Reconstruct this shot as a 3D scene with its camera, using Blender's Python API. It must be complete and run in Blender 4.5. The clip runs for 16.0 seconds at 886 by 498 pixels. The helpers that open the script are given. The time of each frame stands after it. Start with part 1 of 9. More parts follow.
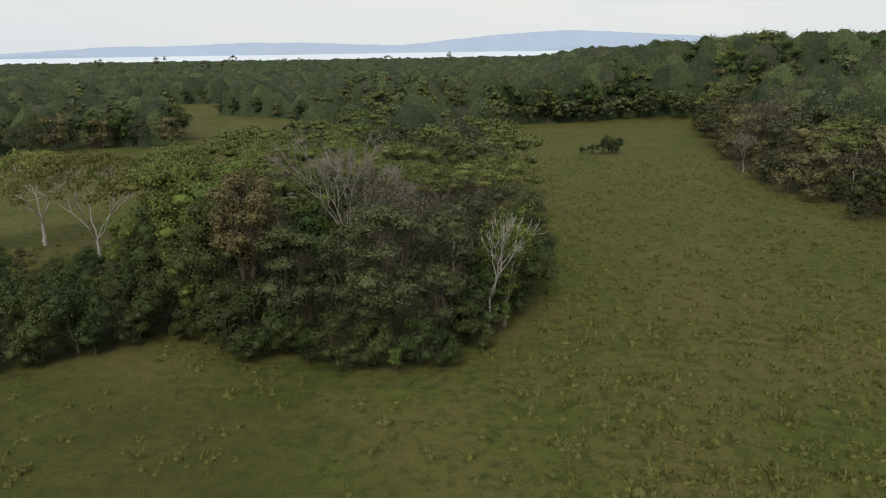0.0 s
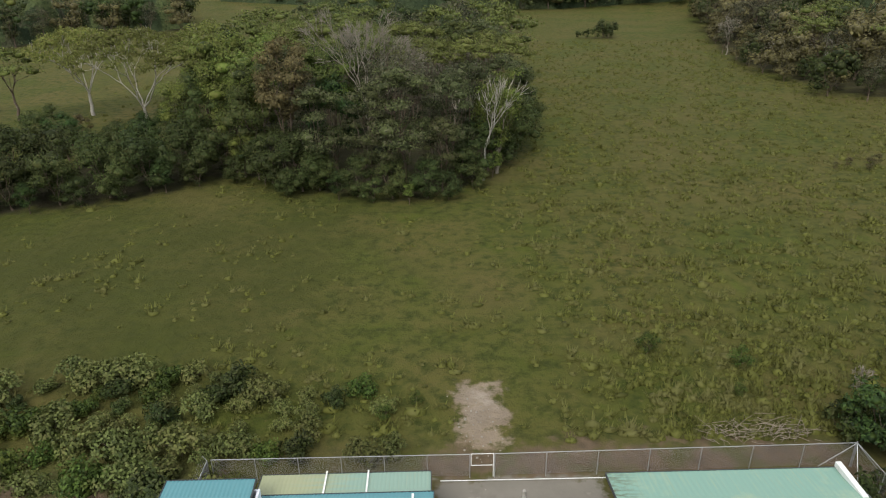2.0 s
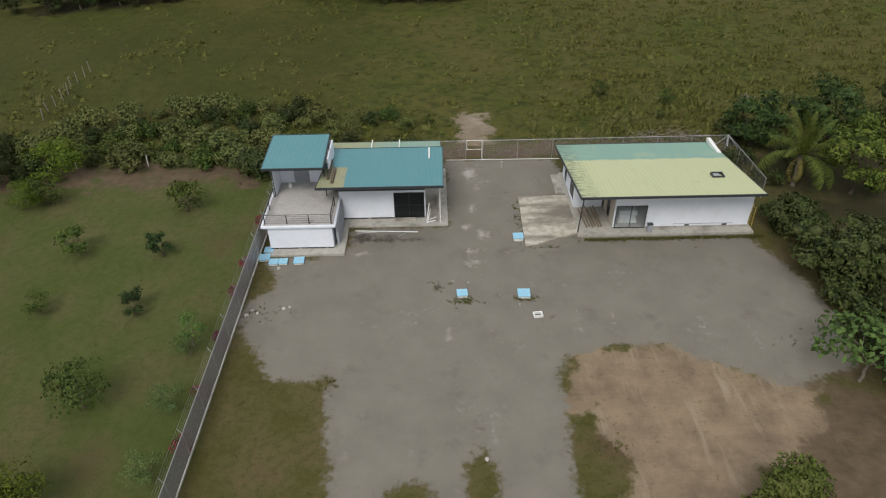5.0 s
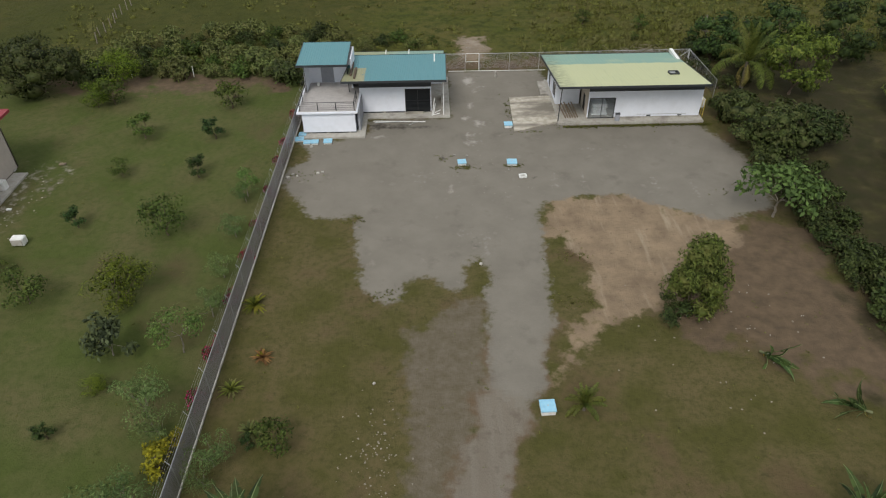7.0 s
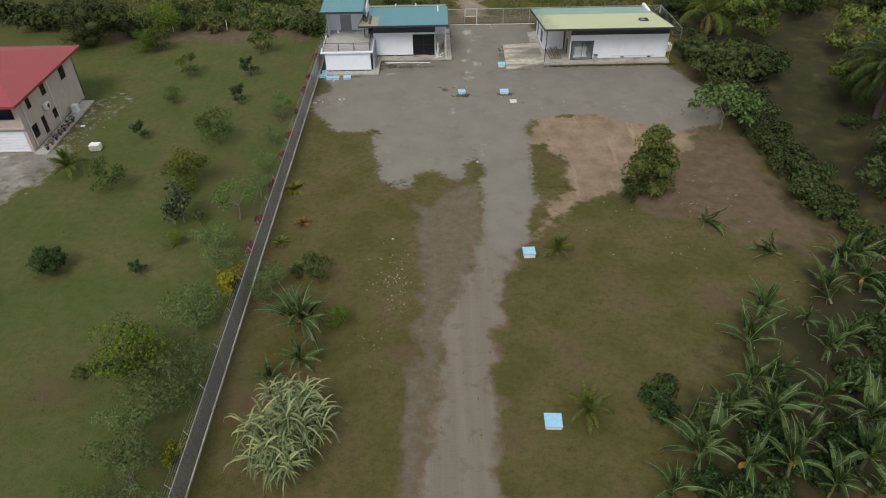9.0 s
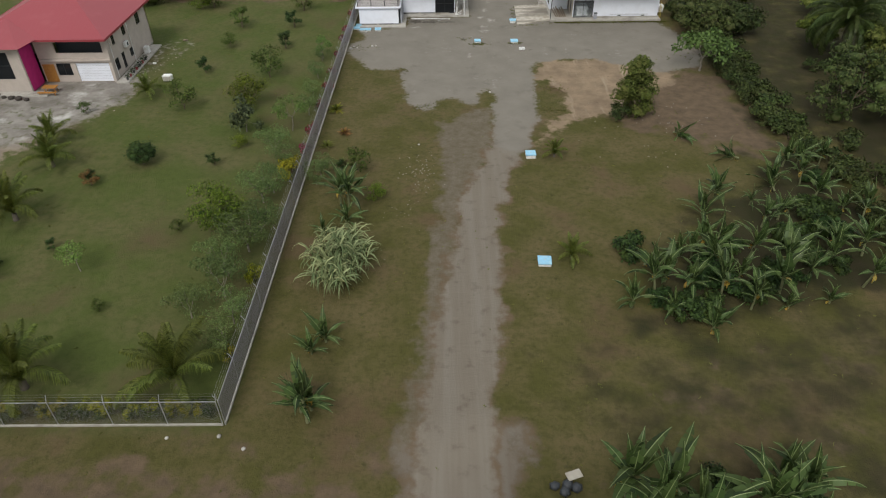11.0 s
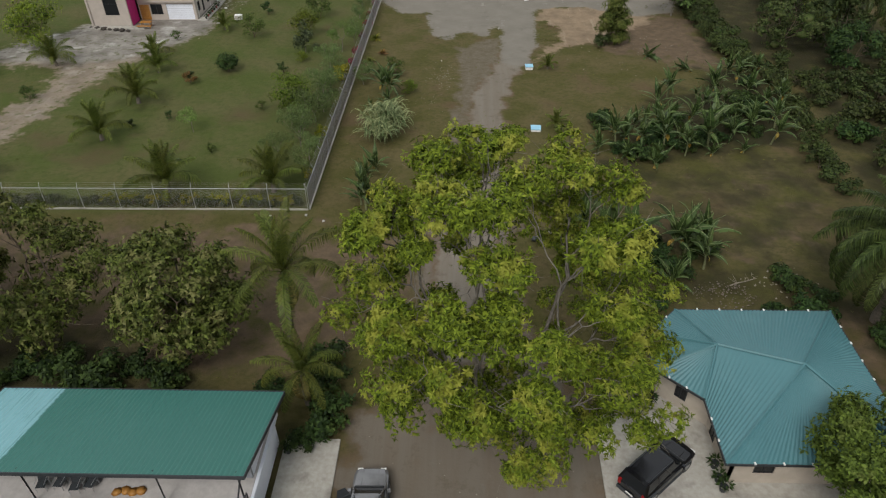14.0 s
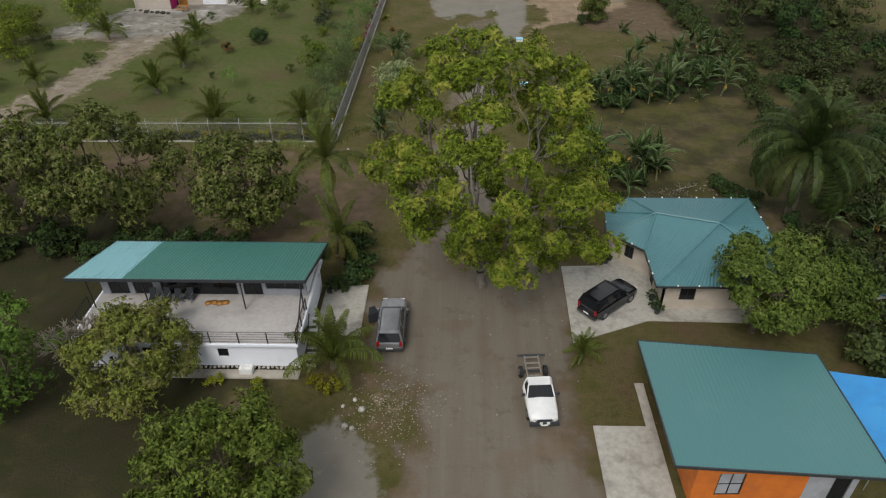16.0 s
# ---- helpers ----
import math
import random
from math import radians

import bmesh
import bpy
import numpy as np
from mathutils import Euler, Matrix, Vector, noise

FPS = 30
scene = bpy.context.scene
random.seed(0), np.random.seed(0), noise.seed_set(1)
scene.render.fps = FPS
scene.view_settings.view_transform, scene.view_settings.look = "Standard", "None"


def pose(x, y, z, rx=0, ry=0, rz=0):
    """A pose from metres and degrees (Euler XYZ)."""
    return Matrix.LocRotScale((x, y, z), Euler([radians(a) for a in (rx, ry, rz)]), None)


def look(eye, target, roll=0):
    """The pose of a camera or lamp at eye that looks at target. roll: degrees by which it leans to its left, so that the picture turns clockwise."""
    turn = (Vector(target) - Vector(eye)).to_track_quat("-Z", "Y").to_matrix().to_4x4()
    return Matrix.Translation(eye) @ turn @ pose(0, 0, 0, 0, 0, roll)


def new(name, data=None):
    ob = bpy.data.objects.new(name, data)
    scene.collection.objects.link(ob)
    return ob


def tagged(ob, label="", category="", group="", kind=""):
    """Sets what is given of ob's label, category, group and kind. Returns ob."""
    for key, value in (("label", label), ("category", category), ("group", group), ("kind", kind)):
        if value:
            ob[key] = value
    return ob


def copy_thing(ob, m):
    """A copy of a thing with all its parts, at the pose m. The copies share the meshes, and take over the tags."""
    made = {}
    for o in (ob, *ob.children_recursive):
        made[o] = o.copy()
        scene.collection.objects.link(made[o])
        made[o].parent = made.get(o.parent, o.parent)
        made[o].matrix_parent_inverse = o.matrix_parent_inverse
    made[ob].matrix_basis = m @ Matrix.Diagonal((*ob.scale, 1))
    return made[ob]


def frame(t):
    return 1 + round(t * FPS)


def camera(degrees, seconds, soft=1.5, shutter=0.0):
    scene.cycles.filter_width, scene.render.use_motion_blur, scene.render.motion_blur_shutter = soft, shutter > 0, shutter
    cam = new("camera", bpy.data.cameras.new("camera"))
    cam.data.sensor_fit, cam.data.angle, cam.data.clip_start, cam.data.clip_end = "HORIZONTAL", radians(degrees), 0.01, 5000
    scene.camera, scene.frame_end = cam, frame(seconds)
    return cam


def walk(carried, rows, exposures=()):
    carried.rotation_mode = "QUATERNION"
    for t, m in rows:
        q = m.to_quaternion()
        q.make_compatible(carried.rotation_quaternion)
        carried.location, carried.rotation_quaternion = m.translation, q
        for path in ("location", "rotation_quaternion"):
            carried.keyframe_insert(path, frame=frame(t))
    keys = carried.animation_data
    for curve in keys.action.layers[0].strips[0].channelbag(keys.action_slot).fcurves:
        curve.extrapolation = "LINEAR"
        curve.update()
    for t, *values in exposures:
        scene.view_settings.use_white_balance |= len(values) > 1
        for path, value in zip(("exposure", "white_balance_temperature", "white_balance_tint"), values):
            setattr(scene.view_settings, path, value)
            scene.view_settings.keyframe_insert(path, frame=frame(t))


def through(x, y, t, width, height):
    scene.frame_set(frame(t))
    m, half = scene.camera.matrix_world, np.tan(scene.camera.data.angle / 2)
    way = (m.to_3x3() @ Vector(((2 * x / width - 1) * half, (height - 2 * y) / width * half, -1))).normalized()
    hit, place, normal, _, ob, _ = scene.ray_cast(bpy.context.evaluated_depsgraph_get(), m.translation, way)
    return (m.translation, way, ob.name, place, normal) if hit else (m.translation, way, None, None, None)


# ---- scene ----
cam = camera(66.7, 16.0, 1.15)
SCALE = 0.8                                     # metres to one unit of the plan below
METRES, EYE, TILT, LEAN, TURN = 151.3 * SCALE, 39.9 * SCALE, -1.4, 0.0, -1.0
ROWS = [
    (0.0, 0.0, 0.0, 0.0, -0.23, -14.5, 0.87),
    (0.5, -0.0012, -0.0418, -0.0016, -0.21, -16.89, 0.86),
    (1.0, -0.0024, -0.0824, -0.0034, -0.2, -19.13, 0.85),
    (1.5, -0.0035, -0.1213, -0.0044, -0.2, -21.23, 0.82),
    (2.0, -0.0047, -0.1583, -0.0054, -0.2, -23.21, 0.79),
    (2.5, -0.0056, -0.1933, -0.0066, -0.19, -25.18, 0.76),
    (3.0, -0.0067, -0.2267, -0.0084, -0.2, -27.1, 0.71),
    (3.5, -0.0076, -0.2596, -0.0098, -0.2, -29.08, 0.68),
    (4.0, -0.0081, -0.292, -0.0115, -0.18, -31.03, 0.68),
    (4.5, -0.0087, -0.3238, -0.0126, -0.15, -32.95, 0.66),
    (5.0, -0.0093, -0.355, -0.0139, -0.13, -34.8, 0.64),
    (7.5, -0.0132, -0.5039, -0.0214, -0.18, -36.69, 0.66),
    (8.0, -0.014, -0.5319, -0.0227, -0.19, -36.69, 0.68),
    (8.5, -0.0149, -0.5608, -0.0239, -0.22, -36.69, 0.68),
    (9.0, -0.0155, -0.5895, -0.025, -0.21, -36.69, 0.67),
    (11.5, -0.0187, -0.7343, -0.0312, 1.43, -36.55, 0.52),
    (12.0, -0.0188, -0.7634, -0.0323, 1.58, -36.51, 0.5),
    (12.5, -0.0182, -0.7926, -0.0335, 2.13, -36.41, 0.52),
    (13.0, -0.0179, -0.8219, -0.0348, 2.13, -36.24, 0.52),
    (13.5, -0.0176, -0.8515, -0.036, 2.14, -36.05, 0.52),
    (14.0, -0.0171, -0.8808, -0.0374, 2.53, -35.82, 0.5),
    (14.5, -0.0164, -0.9103, -0.0383, 2.59, -35.59, 0.51),
    (15.0, -0.0156, -0.9398, -0.0392, 2.58, -35.3, 0.51),
    (15.5, -0.015, -0.9692, -0.0401, 2.54, -34.98, 0.51),
    (16.0, -0.0143, -0.9988, -0.041, 2.51, -34.58, 0.52),
]
walk(cam, [(t, pose(0, 0, EYE, TILT, LEAN, TURN) @ pose(METRES * x, METRES * y, METRES * z, 90 + pitch, roll, yaw)) for t, x, y, z, yaw, pitch, roll in ROWS],
     [(0.0, -0.03), (0.5, 0.18), (1.0, 0.30), (1.5, 0.32), (2.0, 0.26), (2.5, 0.13), (3.0, -0.01), (4.5, -0.13), (7.5, -0.11), (9.0, -0.09), (11.5, -0.07), (13.0, -0.07), (14.5, -0.16), (16.0, -0.14)])

# ---- sky, sun ----
SUN_EL, SUN_AZ = radians(50), radians(200)      # the sun stands high behind the camera, veiled by cloud
world = bpy.data.worlds.new("overcast_sky")
scene.world = world
world.use_nodes = True
wn, wl = world.node_tree.nodes, world.node_tree.links
wn.clear()
sky = wn.new("ShaderNodeTexSky")
sky.sky_type, sky.sun_disc, sky.sun_elevation, sky.sun_rotation = "NISHITA", False, SUN_EL, SUN_AZ
blue = wn.new("ShaderNodeBackground")
blue.inputs["Strength"].default_value = 0.10
wl.new(sky.outputs[0], blue.inputs["Color"])
cloud = wn.new("ShaderNodeBackground")
cloud.inputs["Strength"].default_value = 0.84
wtc = wn.new("ShaderNodeTexCoord")
wmap = wn.new("ShaderNodeMapping")
wmap.inputs["Scale"].default_value = (1.0, 1.0, 5.0)
wnoise = wn.new("ShaderNodeTexNoise")
wnoise.inputs["Scale"].default_value, wnoise.inputs["Detail"].default_value = 1.6, 5
wramp = wn.new("ShaderNodeValToRGB")
wramp.color_ramp.elements[0].position, wramp.color_ramp.elements[0].color = 0.35, (0.86, 0.93, 1.0, 1)
wramp.color_ramp.elements[1].position, wramp.color_ramp.elements[1].color = 0.65, (1.0, 1.0, 0.97, 1)
wl.new(wtc.outputs["Generated"], wmap.inputs["Vector"])
wl.new(wmap.outputs[0], wnoise.inputs["Vector"])
wl.new(wnoise.outputs["Fac"], wramp.inputs["Fac"])
wl.new(wramp.outputs["Color"], cloud.inputs["Color"])
# an even cloud sheet
wsep = wn.new("ShaderNodeSeparateXYZ")
wl.new(wtc.outputs["Generated"], wsep.inputs[0])
wfade = wn.new("ShaderNodeMapRange")
wfade.inputs["From Min"].default_value, wfade.inputs["From Max"].default_value = 0.0, 1.0
wfade.inputs["To Min"].default_value, wfade.inputs["To Max"].default_value = 0.86, 0.86
wl.new(wsep.outputs["Z"], wfade.inputs["Value"])
wl.new(wfade.outputs[0], cloud.inputs["Strength"])
veil = wn.new("ShaderNodeMixShader")
veil.inputs[0].default_value = 0.9
wl.new(blue.outputs[0], veil.inputs[1])
wl.new(cloud.outputs[0], veil.inputs[2])
wout = wn.new("ShaderNodeOutputWorld")
wl.new(veil.outputs[0], wout.inputs["Surface"])

sun = new("sun", bpy.data.lights.new("sun", "SUN"))
sun.data.energy, sun.data.angle, sun.data.color = 2.3, radians(24), (1.0, 0.965, 0.91)
sun.matrix_world = look((0, 0, 0), (-math.sin(SUN_AZ) * math.cos(SUN_EL), -math.cos(SUN_AZ) * math.cos(SUN_EL), -math.sin(SUN_EL)))

# ---- materials ----


def shader(name):
    m = bpy.data.materials.new(name)
    m.use_nodes = True
    n, l = m.node_tree.nodes, m.node_tree.links
    return m, n, l, n["Principled BSDF"]


def tone(n, l, a, b, fac):
    """Mixes two colours or sockets by a socket or number."""
    mix = n.new("ShaderNodeMix")
    mix.data_type = "RGBA"
    for socket, value in ((mix.inputs[6], a), (mix.inputs[7], b)):
        if isinstance(value, tuple):
            socket.default_value = (*value[:3], 1)
        else:
            l.new(value, socket)
    if isinstance(fac, (int, float)):
        mix.inputs[0].default_value = fac
    else:
        l.new(fac, mix.inputs[0])
    return mix.outputs[2]


def grain(n, l, scale, lo=0.35, hi=0.65, detail=4, vec=None, rough=0.6):
    """Noise in object space, stretched between lo and hi."""
    tex = n.new("ShaderNodeTexNoise")
    tex.inputs["Scale"].default_value, tex.inputs["Detail"].default_value = scale, detail
    tex.inputs["Roughness"].default_value = rough
    if vec is None:
        vec = n.new("ShaderNodeTexCoord").outputs["Object"]
    l.new(vec, tex.inputs["Vector"])
    rng = n.new("ShaderNodeMapRange")
    rng.inputs["From Min"].default_value, rng.inputs["From Max"].default_value = lo, hi
    l.new(tex.outputs["Fac"], rng.inputs["Value"])
    return rng.outputs[0]


def relief(n, l, bsdf, height, strength, distance):
    b = n.new("ShaderNodeBump")
    b.inputs["Strength"].default_value, b.inputs["Distance"].default_value = strength, distance
    l.new(height, b.inputs["Height"])
    l.new(b.outputs[0], bsdf.inputs["Normal"])


def surface(name, c1, c2, scale=3.0, stain=None, stain_scale=0.4, rough=0.8, metal=0.0, bump=0.15, spec=0.4, vary=0.0, depth=0.01):
    """A plain solid surface: two tones by fine grain, stains at a larger scale, a little relief."""
    m, n, l, p = shader(name)
    fine = grain(n, l, scale)
    col = tone(n, l, c1, c2, fine)
    if stain:
        col = tone(n, l, col, stain, grain(n, l, stain_scale, 0.52, 0.75, 6))
    if vary:
        info = n.new("ShaderNodeObjectInfo")
        hsv = n.new("ShaderNodeHueSaturation")
        rng = n.new("ShaderNodeMapRange")
        rng.inputs["To Min"].default_value, rng.inputs["To Max"].default_value = 1 - vary, 1 + vary
        l.new(info.outputs["Random"], rng.inputs["Value"])
        l.new(rng.outputs[0], hsv.inputs["Value"])
        l.new(col, hsv.inputs["Color"])
        col = hsv.outputs[0]
    l.new(col, p.inputs["Base Color"])
    p.inputs["Roughness"].default_value, p.inputs["Metallic"].default_value = rough, metal
    p.inputs["Specular IOR Level"].default_value = spec
    if bump:
        relief(n, l, p, grain(n, l, scale * 2.5, 0.3, 0.7), bump, depth)
    return m


def foliage(name, dark, light, flush=None, flush_amount=0.15, patch=0.25, through=0.18, rough=0.65, spread=0.25):
    """Leaves: each leaf its own shade, patches of new or dry growth through the crown, light coming through."""
    dark, light = tuple(v * k for v, k in zip(dark, (0.68, 0.68, 0.58))), tuple(v * k for v, k in zip(light, (1.3, 1.3, 1.02)))
    m, n, l, p = shader(name)
    geo = n.new("ShaderNodeNewGeometry")
    info = n.new("ShaderNodeObjectInfo")
    col = tone(n, l, dark, light, geo.outputs["Random Per Island"])
    if flush:
        # new growth comes in tufts of the crown
        tuft = grain(n, l, patch * 4, 0.62 - flush_amount, 0.66, 2)
        col = tone(n, l, col, flush, tuft)
    hsv = n.new("ShaderNodeHueSaturation")
    for socket, width, seed in (("Hue", 0.016, 3.7), ("Value", spread, 1.0)):
        w = n.new("ShaderNodeMath")
        w.operation = "MULTIPLY"
        w.inputs[1].default_value = seed
        fr = n.new("ShaderNodeMath")
        fr.operation = "FRACT"
        rng = n.new("ShaderNodeMapRange")
        mid = 0.5 if socket == "Hue" else 1.0
        rng.inputs["To Min"].default_value, rng.inputs["To Max"].default_value = mid - width, mid + width
        l.new(info.outputs["Random"], w.inputs[0])
        l.new(w.outputs[0], fr.inputs[0])
        l.new(fr.outputs[0], rng.inputs["Value"])
        l.new(rng.outputs[0], hsv.inputs[socket])
    l.new(col, hsv.inputs["Color"])
    l.new(hsv.outputs[0], p.inputs["Base Color"])
    p.inputs["Roughness"].default_value = rough
    p.inputs["Specular IOR Level"].default_value = 0.18
    tr = n.new("ShaderNodeBsdfTranslucent")
    l.new(hsv.outputs[0], tr.inputs["Color"])
    mix = n.new("ShaderNodeMixShader")
    mix.inputs[0].default_value = through
    l.new(p.outputs[0], mix.inputs[1])
    l.new(tr.outputs[0], mix.inputs[2])
    l.new(mix.outputs[0], n["Material Output"].inputs["Surface"])
    return m


def glass(name, tint, rough=0.05):
    m, n, l, p = shader(name)
    p.inputs["Base Color"].default_value = (*tint, 1)
    p.inputs["Roughness"].default_value = rough
    p.inputs["Specular IOR Level"].default_value = 0.35
    return m


def faded_paint(name, c1, c2, c3, axis, start, soft, rough=0.45, rust=None, grime=None, limit=None):
    """Sheet roofing whose paint has faded from one side: c1 before start, c2 beyond, with a ragged border, streaks along the slope."""
    m, n, l, p = shader(name)
    tc = n.new("ShaderNodeTexCoord").outputs["Object"]
    sep = n.new("ShaderNodeSeparateXYZ")
    l.new(tc, sep.inputs[0])
    mp = n.new("ShaderNodeMapping")
    mp.inputs["Scale"].default_value = (0.4, 0.12, 0.12) if axis == "Y" else (0.12, 1.5, 0.12)
    l.new(tc, mp.inputs["Vector"])
    streak = grain(n, l, 2.0, 0.3, 0.7, 4, mp.outputs[0])
    add = n.new("ShaderNodeMath")
    add.operation = "MULTIPLY_ADD"
    add.inputs[1].default_value = soft
    l.new(streak, add.inputs[0])
    l.new(sep.outputs[axis], add.inputs[2])
    rng = n.new("ShaderNodeMapRange")
    rng.inputs["From Min"].default_value, rng.inputs["From Max"].default_value = start, start + soft
    l.new(add.outputs[0], rng.inputs["Value"])
    edge = rng.outputs[0]
    if limit:
        # the fading stops at a sheet joint across the slope
        lim = n.new("ShaderNodeMath")
        lim.operation = "GREATER_THAN"
        lim.inputs[1].default_value = limit
        l.new(sep.outputs["Y"], lim.inputs[0])
        mx = n.new("ShaderNodeMath")
        mx.operation = "MAXIMUM"
        l.new(edge, mx.inputs[0])
        l.new(lim.outputs[0], mx.inputs[1])
        edge = mx.outputs[0]
    col = tone(n, l, c1, c2, edge)
    col = tone(n, l, col, c3, grain(n, l, 0.35, 0.56, 0.95, 5))
    mp2 = n.new("ShaderNodeMapping")
    mp2.inputs["Scale"].default_value = (3.0, 0.1, 0.1)
    l.new(tc, mp2.inputs["Vector"])
    col = tone(n, l, col, tuple(v * 0.85 for v in c3), grain(n, l, 2.5, 0.55, 0.9, 3, mp2.outputs[0]))
    if grime:
        # mildew in broken streaks along one verge
        band = n.new("ShaderNodeMapRange")
        band.inputs["From Min"].default_value, band.inputs["From Max"].default_value = grime[1], grime[0]
        l.new(sep.outputs["X"], band.inputs["Value"])
        mp3 = n.new("ShaderNodeMapping")
        mp3.inputs["Scale"].default_value = (1.0, 3.5, 1.0)
        l.new(tc, mp3.inputs["Vector"])
        mul = n.new("ShaderNodeMath")
        mul.operation = "MULTIPLY"
        l.new(band.outputs[0], mul.inputs[0])
        l.new(grain(n, l, 1.2, 0.42, 0.60, 7, mp3.outputs[0]), mul.inputs[1])
        col = tone(n, l, col, (0.10, 0.12, 0.07), mul.outputs[0])
    if rust:
        col = tone(n, l, col, rust, grain(n, l, 0.9, 0.66, 0.74, 8))
    l.new(col, p.inputs["Base Color"])
    p.inputs["Roughness"].default_value = rough
    relief(n, l, p, grain(n, l, 8.0), 0.08, 0.01)
    return m


M = {}
M["bark_pale"] = surface("pale_bark", (0.27, 0.24, 0.20), (0.18, 0.155, 0.12), 4, (0.10, 0.09, 0.06), 1.0, 0.9)
M["bark_white"] = surface("whitish_bark", (0.46, 0.43, 0.38), (0.32, 0.29, 0.25), 4, (0.2, 0.18, 0.15), 1.0, 0.9)
M["bark_brown"] = surface("brown_bark", (0.14, 0.10, 0.07), (0.08, 0.06, 0.045), 5, (0.2, 0.18, 0.14), 1.0, 0.9)
M["bark_palm"] = surface("palm_bark", (0.16, 0.135, 0.11), (0.10, 0.085, 0.065), 6, (0.09, 0.08, 0.06), 1.5, 0.9)
M["leaf_dull"] = foliage("dull_green_leaves", (0.028, 0.035, 0.016), (0.082, 0.094, 0.044), (0.105, 0.100, 0.056), 0.08)
M["leaf_forest"] = foliage("forest_leaves", (0.017, 0.028, 0.010), (0.056, 0.077, 0.026), (0.078, 0.088, 0.030), 0.14)
M["leaf_bright"] = foliage("bright_green_leaves", (0.046, 0.068, 0.016), (0.120, 0.158, 0.040), (0.160, 0.175, 0.046), 0.14)
M["leaf_umbrella"] = foliage("spreading_tree_leaves", (0.050, 0.066, 0.018), (0.125, 0.150, 0.046), (0.140, 0.138, 0.052), 0.12)
M["leaf_rain"] = foliage("rain_tree_leaves", (0.080, 0.100, 0.028), (0.160, 0.185, 0.056), (0.170, 0.165, 0.06), 0.12, through=0.3)
M["leaf_brown"] = foliage("russet_leaves", (0.088, 0.074, 0.036), (0.185, 0.155, 0.080), (0.15, 0.14, 0.06), 0.14)
M["leaf_grey"] = foliage("greyish_dry_leaves", (0.050, 0.052, 0.036), (0.130, 0.130, 0.092), None)
M["leaf_dark"] = foliage("dark_green_leaves", (0.012, 0.026, 0.010), (0.040, 0.070, 0.022), (0.06, 0.09, 0.02), 0.10)
M["leaf_rusty"] = foliage("rusty_olive_leaves", (0.044, 0.040, 0.020), (0.110, 0.096, 0.048), (0.125, 0.108, 0.066), 0.10)
M["leaf_mango"] = foliage("mango_leaves", (0.046, 0.082, 0.009), (0.155, 0.208, 0.022), (0.30, 0.32, 0.05), 0.10, 0.16, 0.25)
M["bark_mango"] = surface("grey_brown_bark", (0.22, 0.195, 0.165), (0.13, 0.115, 0.095), 4, (0.08, 0.07, 0.055), 1.0, 0.9)
M["leaf_olive"] = foliage("olive_tree_leaves", (0.034, 0.046, 0.010), (0.108, 0.126, 0.030), (0.19, 0.18, 0.065), 0.13)
M["leaf_lime"] = foliage("lime_green_leaves", (0.060, 0.085, 0.012), (0.17, 0.20, 0.025), (0.24, 0.23, 0.03), 0.12)
M["leaf_feather"] = foliage("feathery_leaves", (0.085, 0.130, 0.050), (0.128, 0.178, 0.076), None, through=0.35)
M["leaf_banana"] = foliage("banana_leaves", (0.026, 0.048, 0.017), (0.058, 0.090, 0.033), None, through=0.25, rough=0.38)
M["leaf_banana_dry"] = foliage("dry_banana_leaves", (0.20, 0.12, 0.02), (0.34, 0.24, 0.06), None)
M["leaf_palm"] = foliage("palm_leaves", (0.050, 0.074, 0.015), (0.120, 0.140, 0.036), None, through=0.25, rough=0.5)
M["leaf_fresh"] = foliage("fresh_green_leaves", (0.060, 0.108, 0.018), (0.134, 0.200, 0.036), (0.165, 0.22, 0.045), 0.08)
M["leaf_terminalia"] = foliage("layered_green_leaves", (0.036, 0.064, 0.012), (0.088, 0.130, 0.026), (0.12, 0.155, 0.035), 0.08)
M["weed"] = foliage("yellowish_weeds", (0.11, 0.12, 0.035), (0.14, 0.15, 0.045), None, through=0.35)
# hill greens made paler and greyer, distance haze put into the leaf colour
M["leaf_hill"] = foliage("hazy_hill_wood_leaves", (0.050, 0.066, 0.030), (0.110, 0.132, 0.060), (0.14, 0.145, 0.07), 0.10)
M["leaf_oilpalm"] = foliage("oil_palm_leaves", (0.024, 0.042, 0.012), (0.066, 0.090, 0.030), None, rough=0.4)
M["leaf_palm_old"] = foliage("yellowed_palm_leaves", (0.14, 0.12, 0.035), (0.26, 0.22, 0.09), None)
M["leaf_reed"] = foliage("variegated_reed_leaves", (0.085, 0.135, 0.055), (0.300, 0.330, 0.210), None, through=0.3)
M["leaf_croton"] = foliage("yellow_croton_leaves", (0.12, 0.135, 0.012), (0.27, 0.26, 0.022), None)
M["petal_pink"] = foliage("magenta_flowers", (0.14, 0.008, 0.035), (0.30, 0.022, 0.085), None)
M["rock_dark"] = surface("dark_weathered_rock", (0.045, 0.038, 0.034), (0.08, 0.066, 0.056), 3.0, (0.03, 0.035, 0.02), 1.5, 0.95)
M["rubble"] = surface("dusty_rubble", (0.15, 0.12, 0.10), (0.10, 0.082, 0.07), 2.0, (0.24, 0.21, 0.19), 3.0, 0.95)
M["grass_tuft"] = foliage("pasture_tufts", (0.086, 0.083, 0.023), (0.094, 0.092, 0.026), (0.108, 0.098, 0.034), 0.12, 0.05)
M["concrete"] = surface("worn_concrete", (0.42, 0.40, 0.36), (0.34, 0.32, 0.28), 2.5, (0.16, 0.14, 0.12), 0.5, 0.9)
